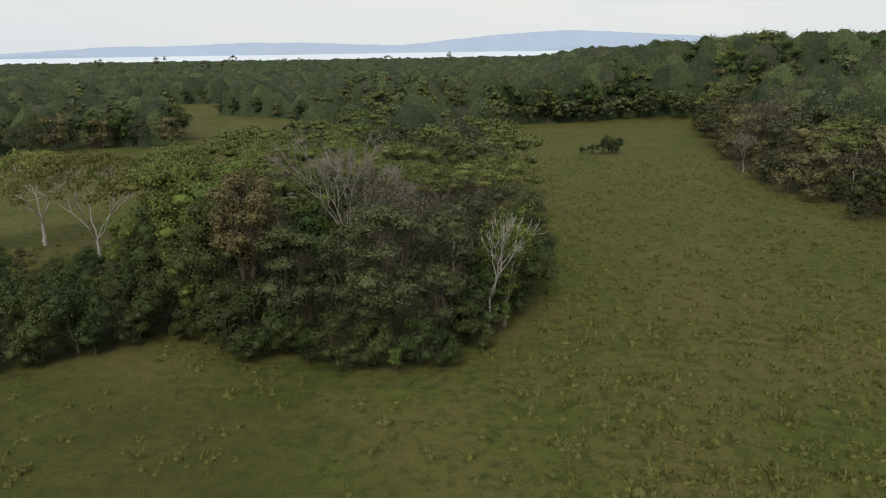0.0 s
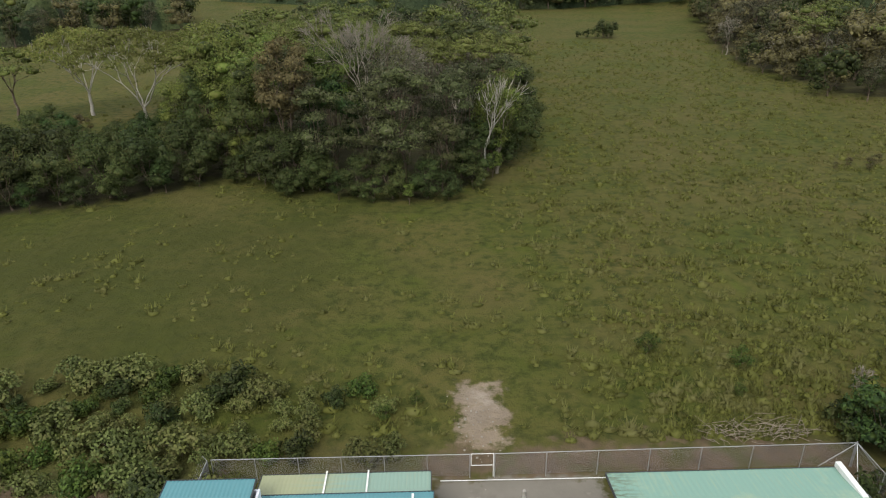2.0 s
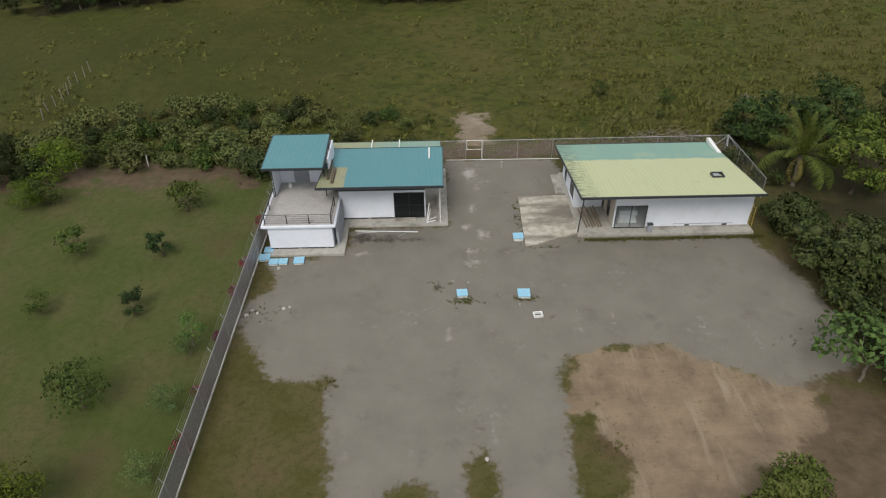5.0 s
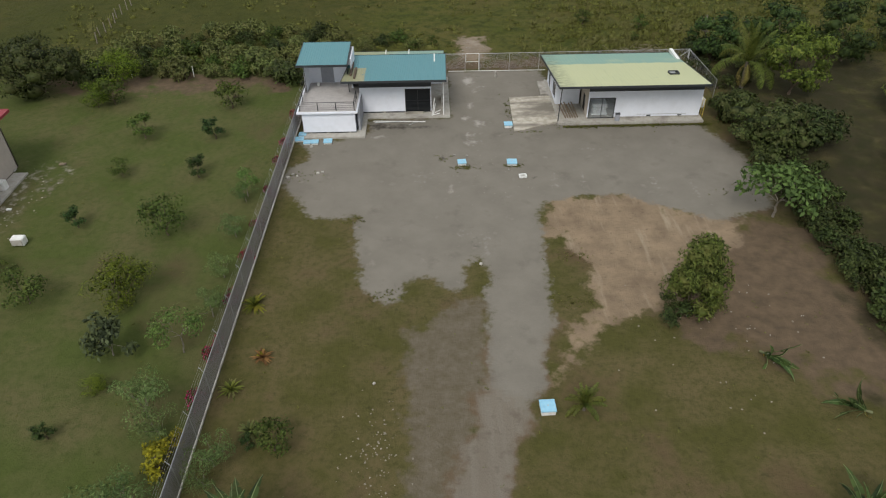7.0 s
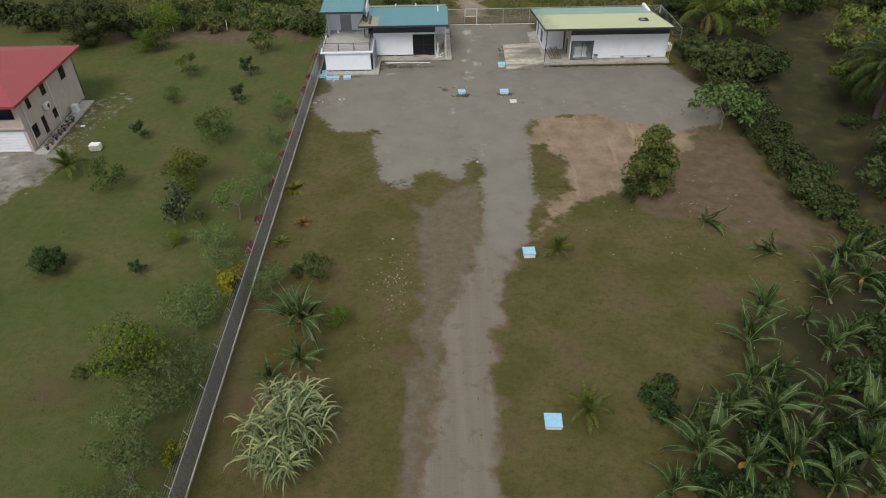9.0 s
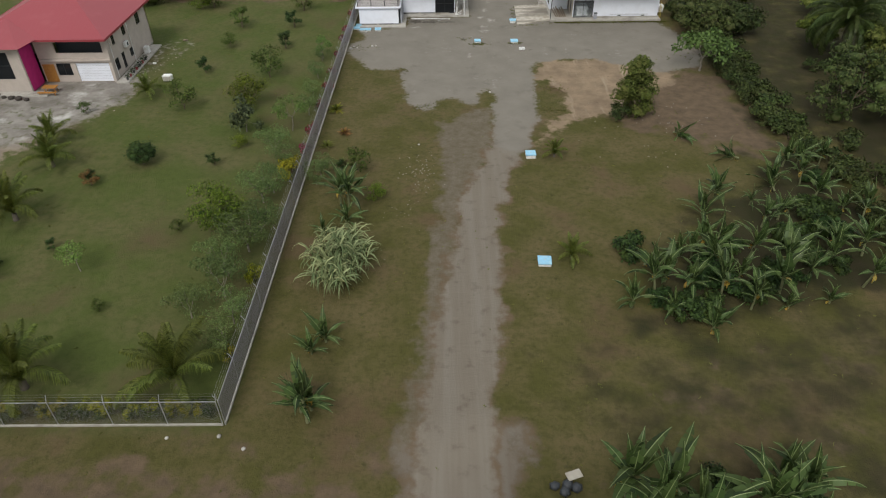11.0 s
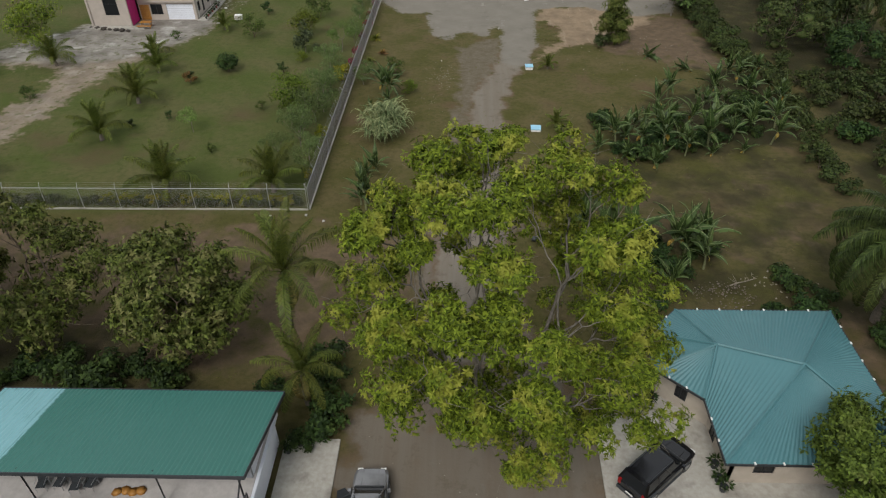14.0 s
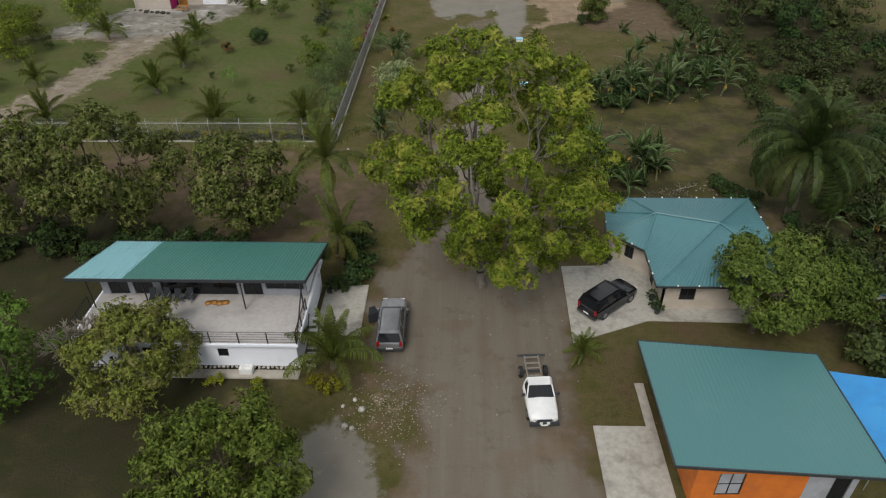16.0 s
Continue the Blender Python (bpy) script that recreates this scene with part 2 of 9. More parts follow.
M["concrete_old"] = surface("stained_concrete", (0.42, 0.39, 0.33), (0.33, 0.30, 0.25), 1.2, (0.17, 0.155, 0.13), 0.35, 0.9)
M["deck_floor"] = surface("grey_deck_tiles", (0.46, 0.43, 0.415), (0.40, 0.375, 0.36), 3, (0.33, 0.305, 0.29), 0.5, 0.7)
M["wall_white"] = surface("white_painted_wall", (0.78, 0.805, 0.87), (0.75, 0.775, 0.84), 1.5, (0.70, 0.72, 0.77), 0.6, 0.75, bump=0.05)
M["wall_cream"] = surface("cream_painted_wall", (0.50, 0.44, 0.37), (0.44, 0.385, 0.32), 1.2, (0.40, 0.35, 0.29), 0.4, 0.8, bump=0.06)
M["wall_beige"] = surface("beige_painted_wall", (0.48, 0.42, 0.37), (0.43, 0.375, 0.33), 1.2, (0.42, 0.37, 0.31), 0.4, 0.8, bump=0.06)
M["wall_orange"] = surface("orange_painted_wall", (0.62, 0.17, 0.025), (0.52, 0.135, 0.02), 1.2, (0.38, 0.11, 0.03), 0.4, 0.75, bump=0.05)
M["wall_pink"] = surface("magenta_painted_wall", (0.55, 0.025, 0.20), (0.47, 0.02, 0.165), 1.5, None, 1, 0.7, bump=0.05)
M["wall_grey"] = surface("grey_painted_and_shaded_wall", (0.34, 0.35, 0.38), (0.29, 0.30, 0.33), 1.5, (0.22, 0.22, 0.23), 0.5, 0.8, bump=0.05)
M["fascia"] = surface("dark_steel_fascia", (0.045, 0.05, 0.055), (0.03, 0.034, 0.038), 6, None, 1, 0.5, bump=0.04)
M["frame_black"] = surface("black_aluminium", (0.022, 0.023, 0.025), (0.014, 0.015, 0.016), 10, None, 1, 0.4, bump=0.02)
M["steel"] = surface("galvanised_steel", (0.52, 0.53, 0.54), (0.40, 0.41, 0.42), 8, (0.30, 0.28, 0.25), 2, 0.45, 0.6, bump=0.03)
M["wire"] = surface("fence_wire", (0.42, 0.40, 0.43), (0.33, 0.315, 0.34), 8, None, 1, 0.5, 0.5, bump=0)
M["white_pvc"] = surface("white_plastic", (0.80, 0.80, 0.78), (0.72, 0.72, 0.70), 6, (0.55, 0.53, 0.48), 1.5, 0.45, bump=0.02)
M["glass"] = glass("dark_window_glass", (0.012, 0.014, 0.016))
M["roof_teal"] = faded_paint("teal_roof_sheets", (0.085, 0.235, 0.265), (0.085, 0.235, 0.265), (0.12, 0.27, 0.29), "X", -100, 1, rust=(0.06, 0.15, 0.16))
M["roof_teal_faded"] = faded_paint("teal_roof_sheets_with_yellowed_end", (0.30, 0.29, 0.17), (0.085, 0.235, 0.265), (0.12, 0.27, 0.29), "X", -11.3, 0.15, rust=(0.075, 0.19, 0.205), limit=7.0)
M["roof_lean"] = faded_paint("lean_to_roof_sheets", (0.30, 0.32, 0.19), (0.22, 0.33, 0.27), (0.36, 0.36, 0.24), "X", -9, 4)
M["roof_yellow"] = faded_paint("faded_yellow_green_roof_sheets", (0.47, 0.49, 0.28), (0.19, 0.33, 0.27), (0.40, 0.44, 0.26), "Y", 9.4, 0.35, rust=(0.36, 0.40, 0.24), grime=(11.4, 13.6))
M["roof_green"] = faded_paint("green_roof_sheets_with_pale_end", (0.21, 0.42, 0.46), (0.042, 0.160, 0.135), (0.055, 0.185, 0.160), "X", -30.3, 0.12)
M["roof_hip"] = faded_paint("blue_green_roof_sheets", (0.068, 0.180, 0.200), (0.068, 0.180, 0.200), (0.10, 0.225, 0.245), "X", -100, 1)
M["roof_sage"] = faded_paint("sage_green_roof_sheets", (0.068, 0.185, 0.190), (0.068, 0.185, 0.190), (0.092, 0.21, 0.215), "X", -100, 1)
M["roof_red"] = faded_paint("red_roof_sheets", (0.27, 0.040, 0.050), (0.27, 0.040, 0.050), (0.33, 0.075, 0.085), "X", -200, 1)
M["blue_sheet"] = surface("bright_blue_tarpaulin", (0.035, 0.27, 0.62), (0.03, 0.22, 0.53), 1.0, (0.06, 0.33, 0.66), 0.5, 0.5, bump=0.1)
M["blue_lid"] = surface("pale_blue_concrete_lid", (0.30, 0.56, 0.72), (0.24, 0.48, 0.64), 3, (0.42, 0.60, 0.68), 2, 0.7)
M["timber"] = surface("weathered_timber", (0.26, 0.20, 0.14), (0.17, 0.13, 0.09), 8, (0.10, 0.085, 0.07), 2, 0.85)
M["door_wood"] = surface("varnished_door_wood", (0.42, 0.20, 0.045), (0.30, 0.135, 0.03), 7, None, 1, 0.5)
M["stone"] = surface("pale_stone", (0.46, 0.44, 0.40), (0.30, 0.28, 0.25), 5, (0.2, 0.18, 0.15), 3, 0.9, vary=0.25)
M["rubber"] = surface("black_rubber", (0.02, 0.02, 0.02), (0.013, 0.013, 0.013), 12, None, 1, 0.8, bump=0.05)
M["rim"] = surface("alloy_rim", (0.35, 0.35, 0.36), (0.25, 0.25, 0.26), 12, None, 1, 0.35, 0.7, bump=0)
M["dry_branches"] = surface("dry_branches", (0.26, 0.22, 0.17), (0.17, 0.14, 0.11), 8, None, 1, 0.9)

# ---- mesh helpers ----


def mesh_of(name, verts, faces, materials, face_mats=None, smooth=False):
    """A mesh from an (n, 3) array and a list of (m, k) index arrays with one k each."""
    verts = np.asarray(verts, dtype=np.float32)
    faces = [np.asarray(f, dtype=np.int32) for f in faces if len(f)]
    me = bpy.data.meshes.new(name)
    me.vertices.add(len(verts))
    me.vertices.foreach_set("co", verts.ravel())
    counts = np.concatenate([np.full(len(f), f.shape[1], dtype=np.int32) for f in faces])
    loops = np.concatenate([f.ravel() for f in faces])
    me.loops.add(len(loops))
    me.loops.foreach_set("vertex_index", loops)
    me.polygons.add(len(counts))
    starts = np.concatenate([[0], np.cumsum(counts)[:-1]]).astype(np.int32)
    me.polygons.foreach_set("loop_start", starts)
    me.update(calc_edges=True)
    for m in materials:
        me.materials.append(m)
    if face_mats is not None:
        me.polygons.foreach_set("material_index", np.asarray(face_mats, dtype=np.int32))
    me.polygons.foreach_set("use_smooth", np.full(len(counts), smooth, dtype=bool))
    me.update()
    return me


class Geo:
    """Gathers vertices and faces of one mesh."""

    def __init__(self):
        self.v, self.f, self.n = [], [], 0

    def add(self, verts, *faces):
        for f in faces:
            if len(f):
                self.f.append(np.asarray(f) + self.n)
        self.v.append(np.asarray(verts, dtype=float).reshape(-1, 3))
        self.n += len(self.v[-1])
        return self

    def mesh(self, name, *materials, smooth=False):
        by = {}
        for f in self.f:
            by.setdefault(f.shape[1], []).append(f)
        return mesh_of(name, np.concatenate(self.v), [np.concatenate(f) for f in by.values()], materials, None, smooth)


def smoothstep(t):
    t = np.clip(t, 0, 1)
    return t * t * (3 - 2 * t)


def waves(x, y, size, seed=0):
    """Soft, aperiodic ripple between -1 and 1, made of a few sines."""
    r = np.random.RandomState(seed + 7)
    out = 0
    for k in range(6):
        a, b, ph = r.uniform(0, 2 * math.pi), r.uniform(0.6, 1.7), r.uniform(0, 6.28)
        out = out + np.sin((x * math.cos(a) + y * math.sin(a)) * b * 2 * math.pi / size + ph)
    return out / 6


def height(x, y):
    """The lie of the land: a flat yard, a lumpy pasture, a wooded hill far off, a plain that climbs gently to the lake."""
    x, y = np.asarray(x, dtype=float), np.asarray(y, dtype=float)
    s = (y - 360) + 0.9 * np.maximum(x - 150, 0)
    hill = 22 * smoothstep(s / 130) * smoothstep((x - 70) / 130) * (1 - smoothstep((y - 800) / 500))
    far = 0.014 * np.maximum(y - 400, 0)
    meadow = smoothstep((y - 20) / 15)
    lumps = (waves(x, y, 3.1, 1) * 0.10 + waves(x, y, 14, 2) * 0.20) * meadow * (1 - smoothstep((y - 240) / 200))
    yard = waves(x, y, 9, 3) * 0.03 * (1 - meadow)
    return hill + far + lumps + yard - 0.05


def inside(px, py, poly):
    """Signed distance to a polygon, positive inside."""
    poly = np.asarray(poly, dtype=float)
    d = np.full(px.shape, 1e9)
    odd = np.zeros(px.shape, dtype=bool)
    for (x0, y0), (x1, y1) in zip(poly, np.roll(poly, -1, axis=0)):
        ex, ey = x1 - x0, y1 - y0
        t = np.clip(((px - x0) * ex + (py - y0) * ey) / (ex * ex + ey * ey), 0, 1)
        d = np.minimum(d, np.hypot(px - x0 - t * ex, py - y0 - t * ey))
        if y0 != y1:
            odd ^= ((y0 > py) != (y1 > py)) & (px < (x1 - x0) * (py - y0) / (y1 - y0) + x0)
    return np.where(odd, d, -d)


# ---- ground: one sheet from the yard to the horizon ----
YARD = [(-11.3, -1.0), (-18.9, -1.2), (-17.7, -3.6), (-17.7, -5.8), (-19.2, -7.6), (-19.3, -11.1), (-17.3, -14.5), (-15.9, -16.7), (-11.0, -17.3), (-10.9, -21.2), (-10.4, -25.4), (-9.5, -27.8), (-7.6, -30.0), (-5.3, -26.9), (-3.2, -26.3), (-2.2, -28.3), (-1.2, -28.7), (0.5, -23.4), (1.5, -25.4), (0.8, -33.4), (0.7, -38.8), (3.2, -41.8), (5.6, -35.3), (6.2, -32.1), (6.9, -21.9), (7.1, -18.4), (8.1, -14.8), (16.3, -13.7), (21.5, -17.3), (25.0, -19.1), (30.9, -16.6), (32.1, -12.0), (31.2, -6.7), (29.2, 0.7), (12, 9), (12, 17.7), (-1.1, 17.7), (-1.2, 4), (-11, 3.6)]
ROAD = [(0.4, -78), (-0.6, -86), (0.6, -98), (5.2, -104), (3.2, -114), (2.6, -119), (4.2, -126), (4, -170), (-8.6, -170), (-8.0, -126), (-7.6, -117), (-12.0, -114), (-12.0, -104), (-8.6, -98), (-8.2, -86), (-7.6, -78)]
SAND = [(8.1, -14.8), (10.7, -14.2), (16.4, -13.5), (21.4, -17.0), (27.3, -19.1), (23.2, -24.4), (15.5, -30.9), (11.7, -32.3), (8.7, -35.4), (5.6, -38.5), (6.0, -36.0), (8.6, -32.9), (10.0, -30.7), (10.4, -24.5), (8.8, -20.8), (7.0, -21.4)]
BARE = [(14, -28), (20, -23), (25.2, -18.5), (31.5, -17), (32.8, -26.5), (33.2, -39.1), (29.9, -41.5), (25.5, -40.0), (21.5, -36.5), (16.2, -33.9)]
DIRT = [(-50, -79), (-24, -79.5), (-15, -80.5), (-8, -78.5), (-8, -90), (-14, -101), (-34, -101), (-60, -92)]
DIRT2 = [(1, -83), (10, -86), (22, -88), (32, -84), (36, -60), (31, -62), (22, -70), (12, -70), (6, -74)]
DIRT3 = [(-56, 14.0), (-38, 12.8), (-22, 13.4), (-21, 17.4), (-38, 18.6), (-56, 18.5)]
DIRT4 = [(-13, -99), (7, -99), (9, -94), (30, -90), (40, -108), (24, -110), (6, -110.5), (3.4, -113), (3, -119), (-8, -118), (-15.5, -123), (-13, -116), (-13, -104)]
PATH = [(0.6, 31.2), (4.9, 31), (5.4, 26), (6, 21.5), (-0.4, 21.5), (0.3, 23), (0.8, 26)]
LAYBY = [(-16, -121.2), (-13.6, -120.2), (-10.4, -122.8), (-9.8, -130), (-18, -130)]
REDROAD = [(-72, -26.5), (-58, -24), (-49, -21.5), (-46, -24), (-46.5, -29), (-51, -36), (-55, -44), (-57, -56), (-60, -70), (-64, -78), (-70, -78), (-66, -62), (-62, -48), (-64, -42), (-80, -40)]
LANE = [(6.2, -32.1), (5.6, -35.3), (4.2, -38.9), (3.2, -41.8), (2.3, -44.5), (1.2, -47.5), (0.4, -52.7), (0.0, -60), (-0.4, -66), (-0.9, -72), (-1.5, -77), (-1.8, -83), (-1.4, -98), (-7.2, -98), (-6.9, -83), (-6.4, -76.6), (-5.9, -70), (-4.9, -63), (-4.2, -58), (-3.2, -50), (-1.5, -44), (0.3, -40), (0.9, -33.4)]
BAND = [(-5.9, -33.2), (-2.5, -31.6), (-1.2, -29.1), (1.2, -29.6), (0.8, -40), (-1.0, -46), (-3.0, -52), (-4.2, -62), (-5.6, -78), (-8.2, -80), (-7.0, -68), (-6.3, -56), (-5.5, -48), (-5.4, -40)]
SIDEYARD = [(-48, -27), (-45.5, -20), (-42, -8), (-44, -3), (-49, -5), (-49, -24)]
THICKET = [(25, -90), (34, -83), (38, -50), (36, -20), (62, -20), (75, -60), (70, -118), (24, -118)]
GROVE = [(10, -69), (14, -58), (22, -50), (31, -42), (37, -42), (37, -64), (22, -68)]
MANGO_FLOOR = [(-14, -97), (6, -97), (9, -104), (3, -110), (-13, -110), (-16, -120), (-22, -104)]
CLUMP_EDGE = [(-80, 76), (-60, 82), (-50, 87), (-40, 97), (-29, 97), (-18, 87), (-4, 82), (7, 92), (17, 108), (18, 150), (22, 200), (28, 260), (36, 330), (52, 412), (-30, 430), (-66, 300), (-58, 220), (-56, 170), (-56, 140), (-58, 112), (-80, 104)]
LEFT_BAND = [(-122, 342), (-137, 322), (-172, 334), (-176, 272), (-330, 255), (-420, 420), (-240, 440), (-150, 420)]
RIGHT_WOOD = [(112, 158), (107, 195), (108, 222), (112, 246), (128, 300), (145, 350), (160, 392), (420, 380), (420, 120), (230, 110), (150, 120)]
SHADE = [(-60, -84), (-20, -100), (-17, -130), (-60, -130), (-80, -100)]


def grid_lines(core0, core1, step, lo, hi, growth):
    mid = list(np.arange(core0, core1 + 1e-6, step))
    up, d = [], step
    while (up[-1] if up else core1) < hi:
        d *= growth
        up.append((up[-1] if up else core1) + d)
    down, d = [], step
    while (down[-1] if down else core0) > lo:
        d *= growth
        down.append((down[-1] if down else core0) - d)
    return np.array(down[::-1] + mid + up)


def build_ground():
    gx = grid_lines(-72, 50, 0.75, -3800, 3800, 1.12)
    gy = grid_lines(-165, 110, 0.75, -1500, 4300, 1.09)
    X, Y = np.meshgrid(gx, gy)
    X, Y = X.ravel(), Y.ravel()
    V = np.column_stack([X, Y, height(X, Y)])
    w, h = len(gx), len(gy)
    i = (np.arange(h - 1)[:, None] * w + np.arange(w - 1)[None, :]).ravel()
    me = mesh_of("ground", V, [np.column_stack([i, i + 1, i + 1 + w, i + w])], [M["ground"]], None, True)

    def mask(name, polys, soft):
        wob = waves(X, Y, 6.0, 11) * 0.8 + waves(X, Y, 2.6, 12) * 0.35
        val = np.zeros(len(X))
        for poly, amount in polys:
            val = np.maximum(val, amount * np.clip(0.5 + (inside(X, Y, poly) + wob * soft) / (2 * soft), 0, 1))
        att = me.attributes.new(name, "FLOAT", "POINT")
        att.data.foreach_set("value", val.astype(np.float32))

    mask("gravel", [(YARD, 1.0), (LAYBY, 1.0)], 0.9)
    mask("lane", [(LANE, 1.0)], 0.9)
    mask("verge", [(LANE, 1.0)], 1.5)
    mask("band", [(BAND, 1.0)], 1.1)
    mask("rank", [([(-120, 22), (-14, 30), (-8, 60), (-12, 84), (-120, 78)], 1.0)], 9.0)
    mask("track", [(ROAD, 1.0)], 1.7)
    mask("sand", [(SAND, 0.95), (PATH, 0.8), (REDROAD, 0.7), ([(-70, -28), (-68, -23), (-58, -19), (-46, -19), (-45.5, -25), (-56, -30)], 0.8), (SIDEYARD, 0.35), ([(-13, -121), (-8, -121.5), (-8, -116.5), (-12.5, -116.5)], 0.4)], 1.6)
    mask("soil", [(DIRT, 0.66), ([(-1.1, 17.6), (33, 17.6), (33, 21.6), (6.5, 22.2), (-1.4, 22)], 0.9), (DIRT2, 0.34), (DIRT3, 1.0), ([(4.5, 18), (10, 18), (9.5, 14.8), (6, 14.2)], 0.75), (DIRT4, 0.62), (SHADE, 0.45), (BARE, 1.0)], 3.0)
    # leaf litter, darkened to paint the shade under trees, thickets and bananas
    mask("litter_shade", [(SHADE, 0.95), ([(3, -70), (20, -66), (35, -58), (40, -80), (38, -96), (22, -95), (6, -95), (4, -82)], 0.6), (THICKET, 0.85), ([(31.5, -40), (31, -10), (32.5, 6), (36, 22), (62, 22), (62, -40)], 0.85), (GROVE, 1.0), (MANGO_FLOOR, 0.5), (CLUMP_EDGE, 0.95), (LEFT_BAND, 0.9), (RIGHT_WOOD, 0.9)], 4.0)
    mask("chalk", [(REDROAD, 0.45), ([(-76, -26), (-68, -22), (-58, -18), (-46, -18), (-45, -25), (-47, -30), (-52, -37), (-58, -40), (-80, -40)], 1.0), (SIDEYARD, 0.8), ([(0.6, 31.2), (4.9, 31), (5.4, 26), (5.6, 22), (0.3, 22.4), (0.8, 26)], 0.35)], 1.5)

    def spots(name, places):
        val = np.zeros(len(X))
        for x, y, rx, ry, amount in places:
            val = np.maximum(val, amount * np.exp(-((X - x) / rx) ** 2 - ((Y - y) / ry) ** 2))
        att = me.attributes.new(name, "FLOAT", "POINT")
        att.data.foreach_set("value", val.astype(np.float32))

    # pale dust where lorries stood and turned, dark oily patches
    spots("dust", [(-9.6, -0.6, 1.2, 0.6, 0.7), (1.5, 7.0, 0.7, 1.2, 0.7), (3.4, 12.8, 0.5, 0.8, 0.7), (1.2, -2.6, 1.2, 0.7, 0.75), (-1.5, -12.5, 0.5, 1.4, 0.6), (4.2, -14.0, 0.4, 1.8, 0.5), (14.5, -4.5, 1.4, 0.5, 0.45), (1.6, 14.5, 0.9, 1.6, 0.9), (2.4, 11.5, 0.7, 1.0, 0.6), (0.8, 3.6, 0.8, 0.9, 0.8), (2.4, 2.2, 1.0, 1.2, 0.7), (1.0, -0.8, 0.8, 0.8, 0.7), (-10.0, -0.8, 0.8, 0.5, 0.6), (-4.5, -10.0, 1.6, 2.6, 0.35), (9.5, -11.5, 0.5, 3.0, 0.5), (12.5, -11.0, 0.6, 3.5, 0.4), (20, -12, 0.6, 2.6, 0.5), (24, -13, 0.7, 2.2, 0.45), (-3, -122, 0.9, 1.6, 0.5), (-2.4, -70, 1.0, 9.0, 0.30), (1.5, -22, 1.0, 3.0, 0.4), (0, -38, 0.8, 4, 0.35), (-0.5, -20.5, 1.0, 1.5, 0.4)])
    spots("stain", [(-9.8, 1.9, 1.5, 0.9, 1.0), (-7.4, 1.7, 1.8, 0.7, 0.95), (-4.6, 1.6, 2.0, 0.6, 0.75), (-2.2, -5.8, 0.6, 0.6, 0.8), (-2.6, -7.0, 0.5, 0.5, 0.8), (7.6, -10.6, 0.4, 0.3, 0.8), (-2.6, -110.8, 0.9, 0.6, 1.0), (0.9, -113.6, 0.6, 0.3, 1.0), (0.4, -22, 0.6, 2.6, 0.5), (-1.5, -31, 0.7, 2.5, 0.6), (1.5, -126, 0.8, 0.5, 0.8), (-0.5, -30, 1.3, 3, 0.45), (-7.5, -28.2, 0.6, 0.4, 0.9), (-6.6, -27.4, 0.4, 0.4, 0.8)])
    meadow = smoothstep((Y - 17) / 8)
    att = me.attributes.new("meadow", "FLOAT", "POINT")
    att.data.foreach_set("value", meadow.astype(np.float32))
    lawn = smoothstep((-19.5 - X) / 1.2) * smoothstep((Y + 79) / 1.5) * (1 - meadow)
    att = me.attributes.new("lawn", "FLOAT", "POINT")
    att.data.foreach_set("value", lawn.astype(np.float32))
    return tagged(new("ground", me), "grass, gravel and bare earth of yard, lawns and pasture", "ground", "", "structure")


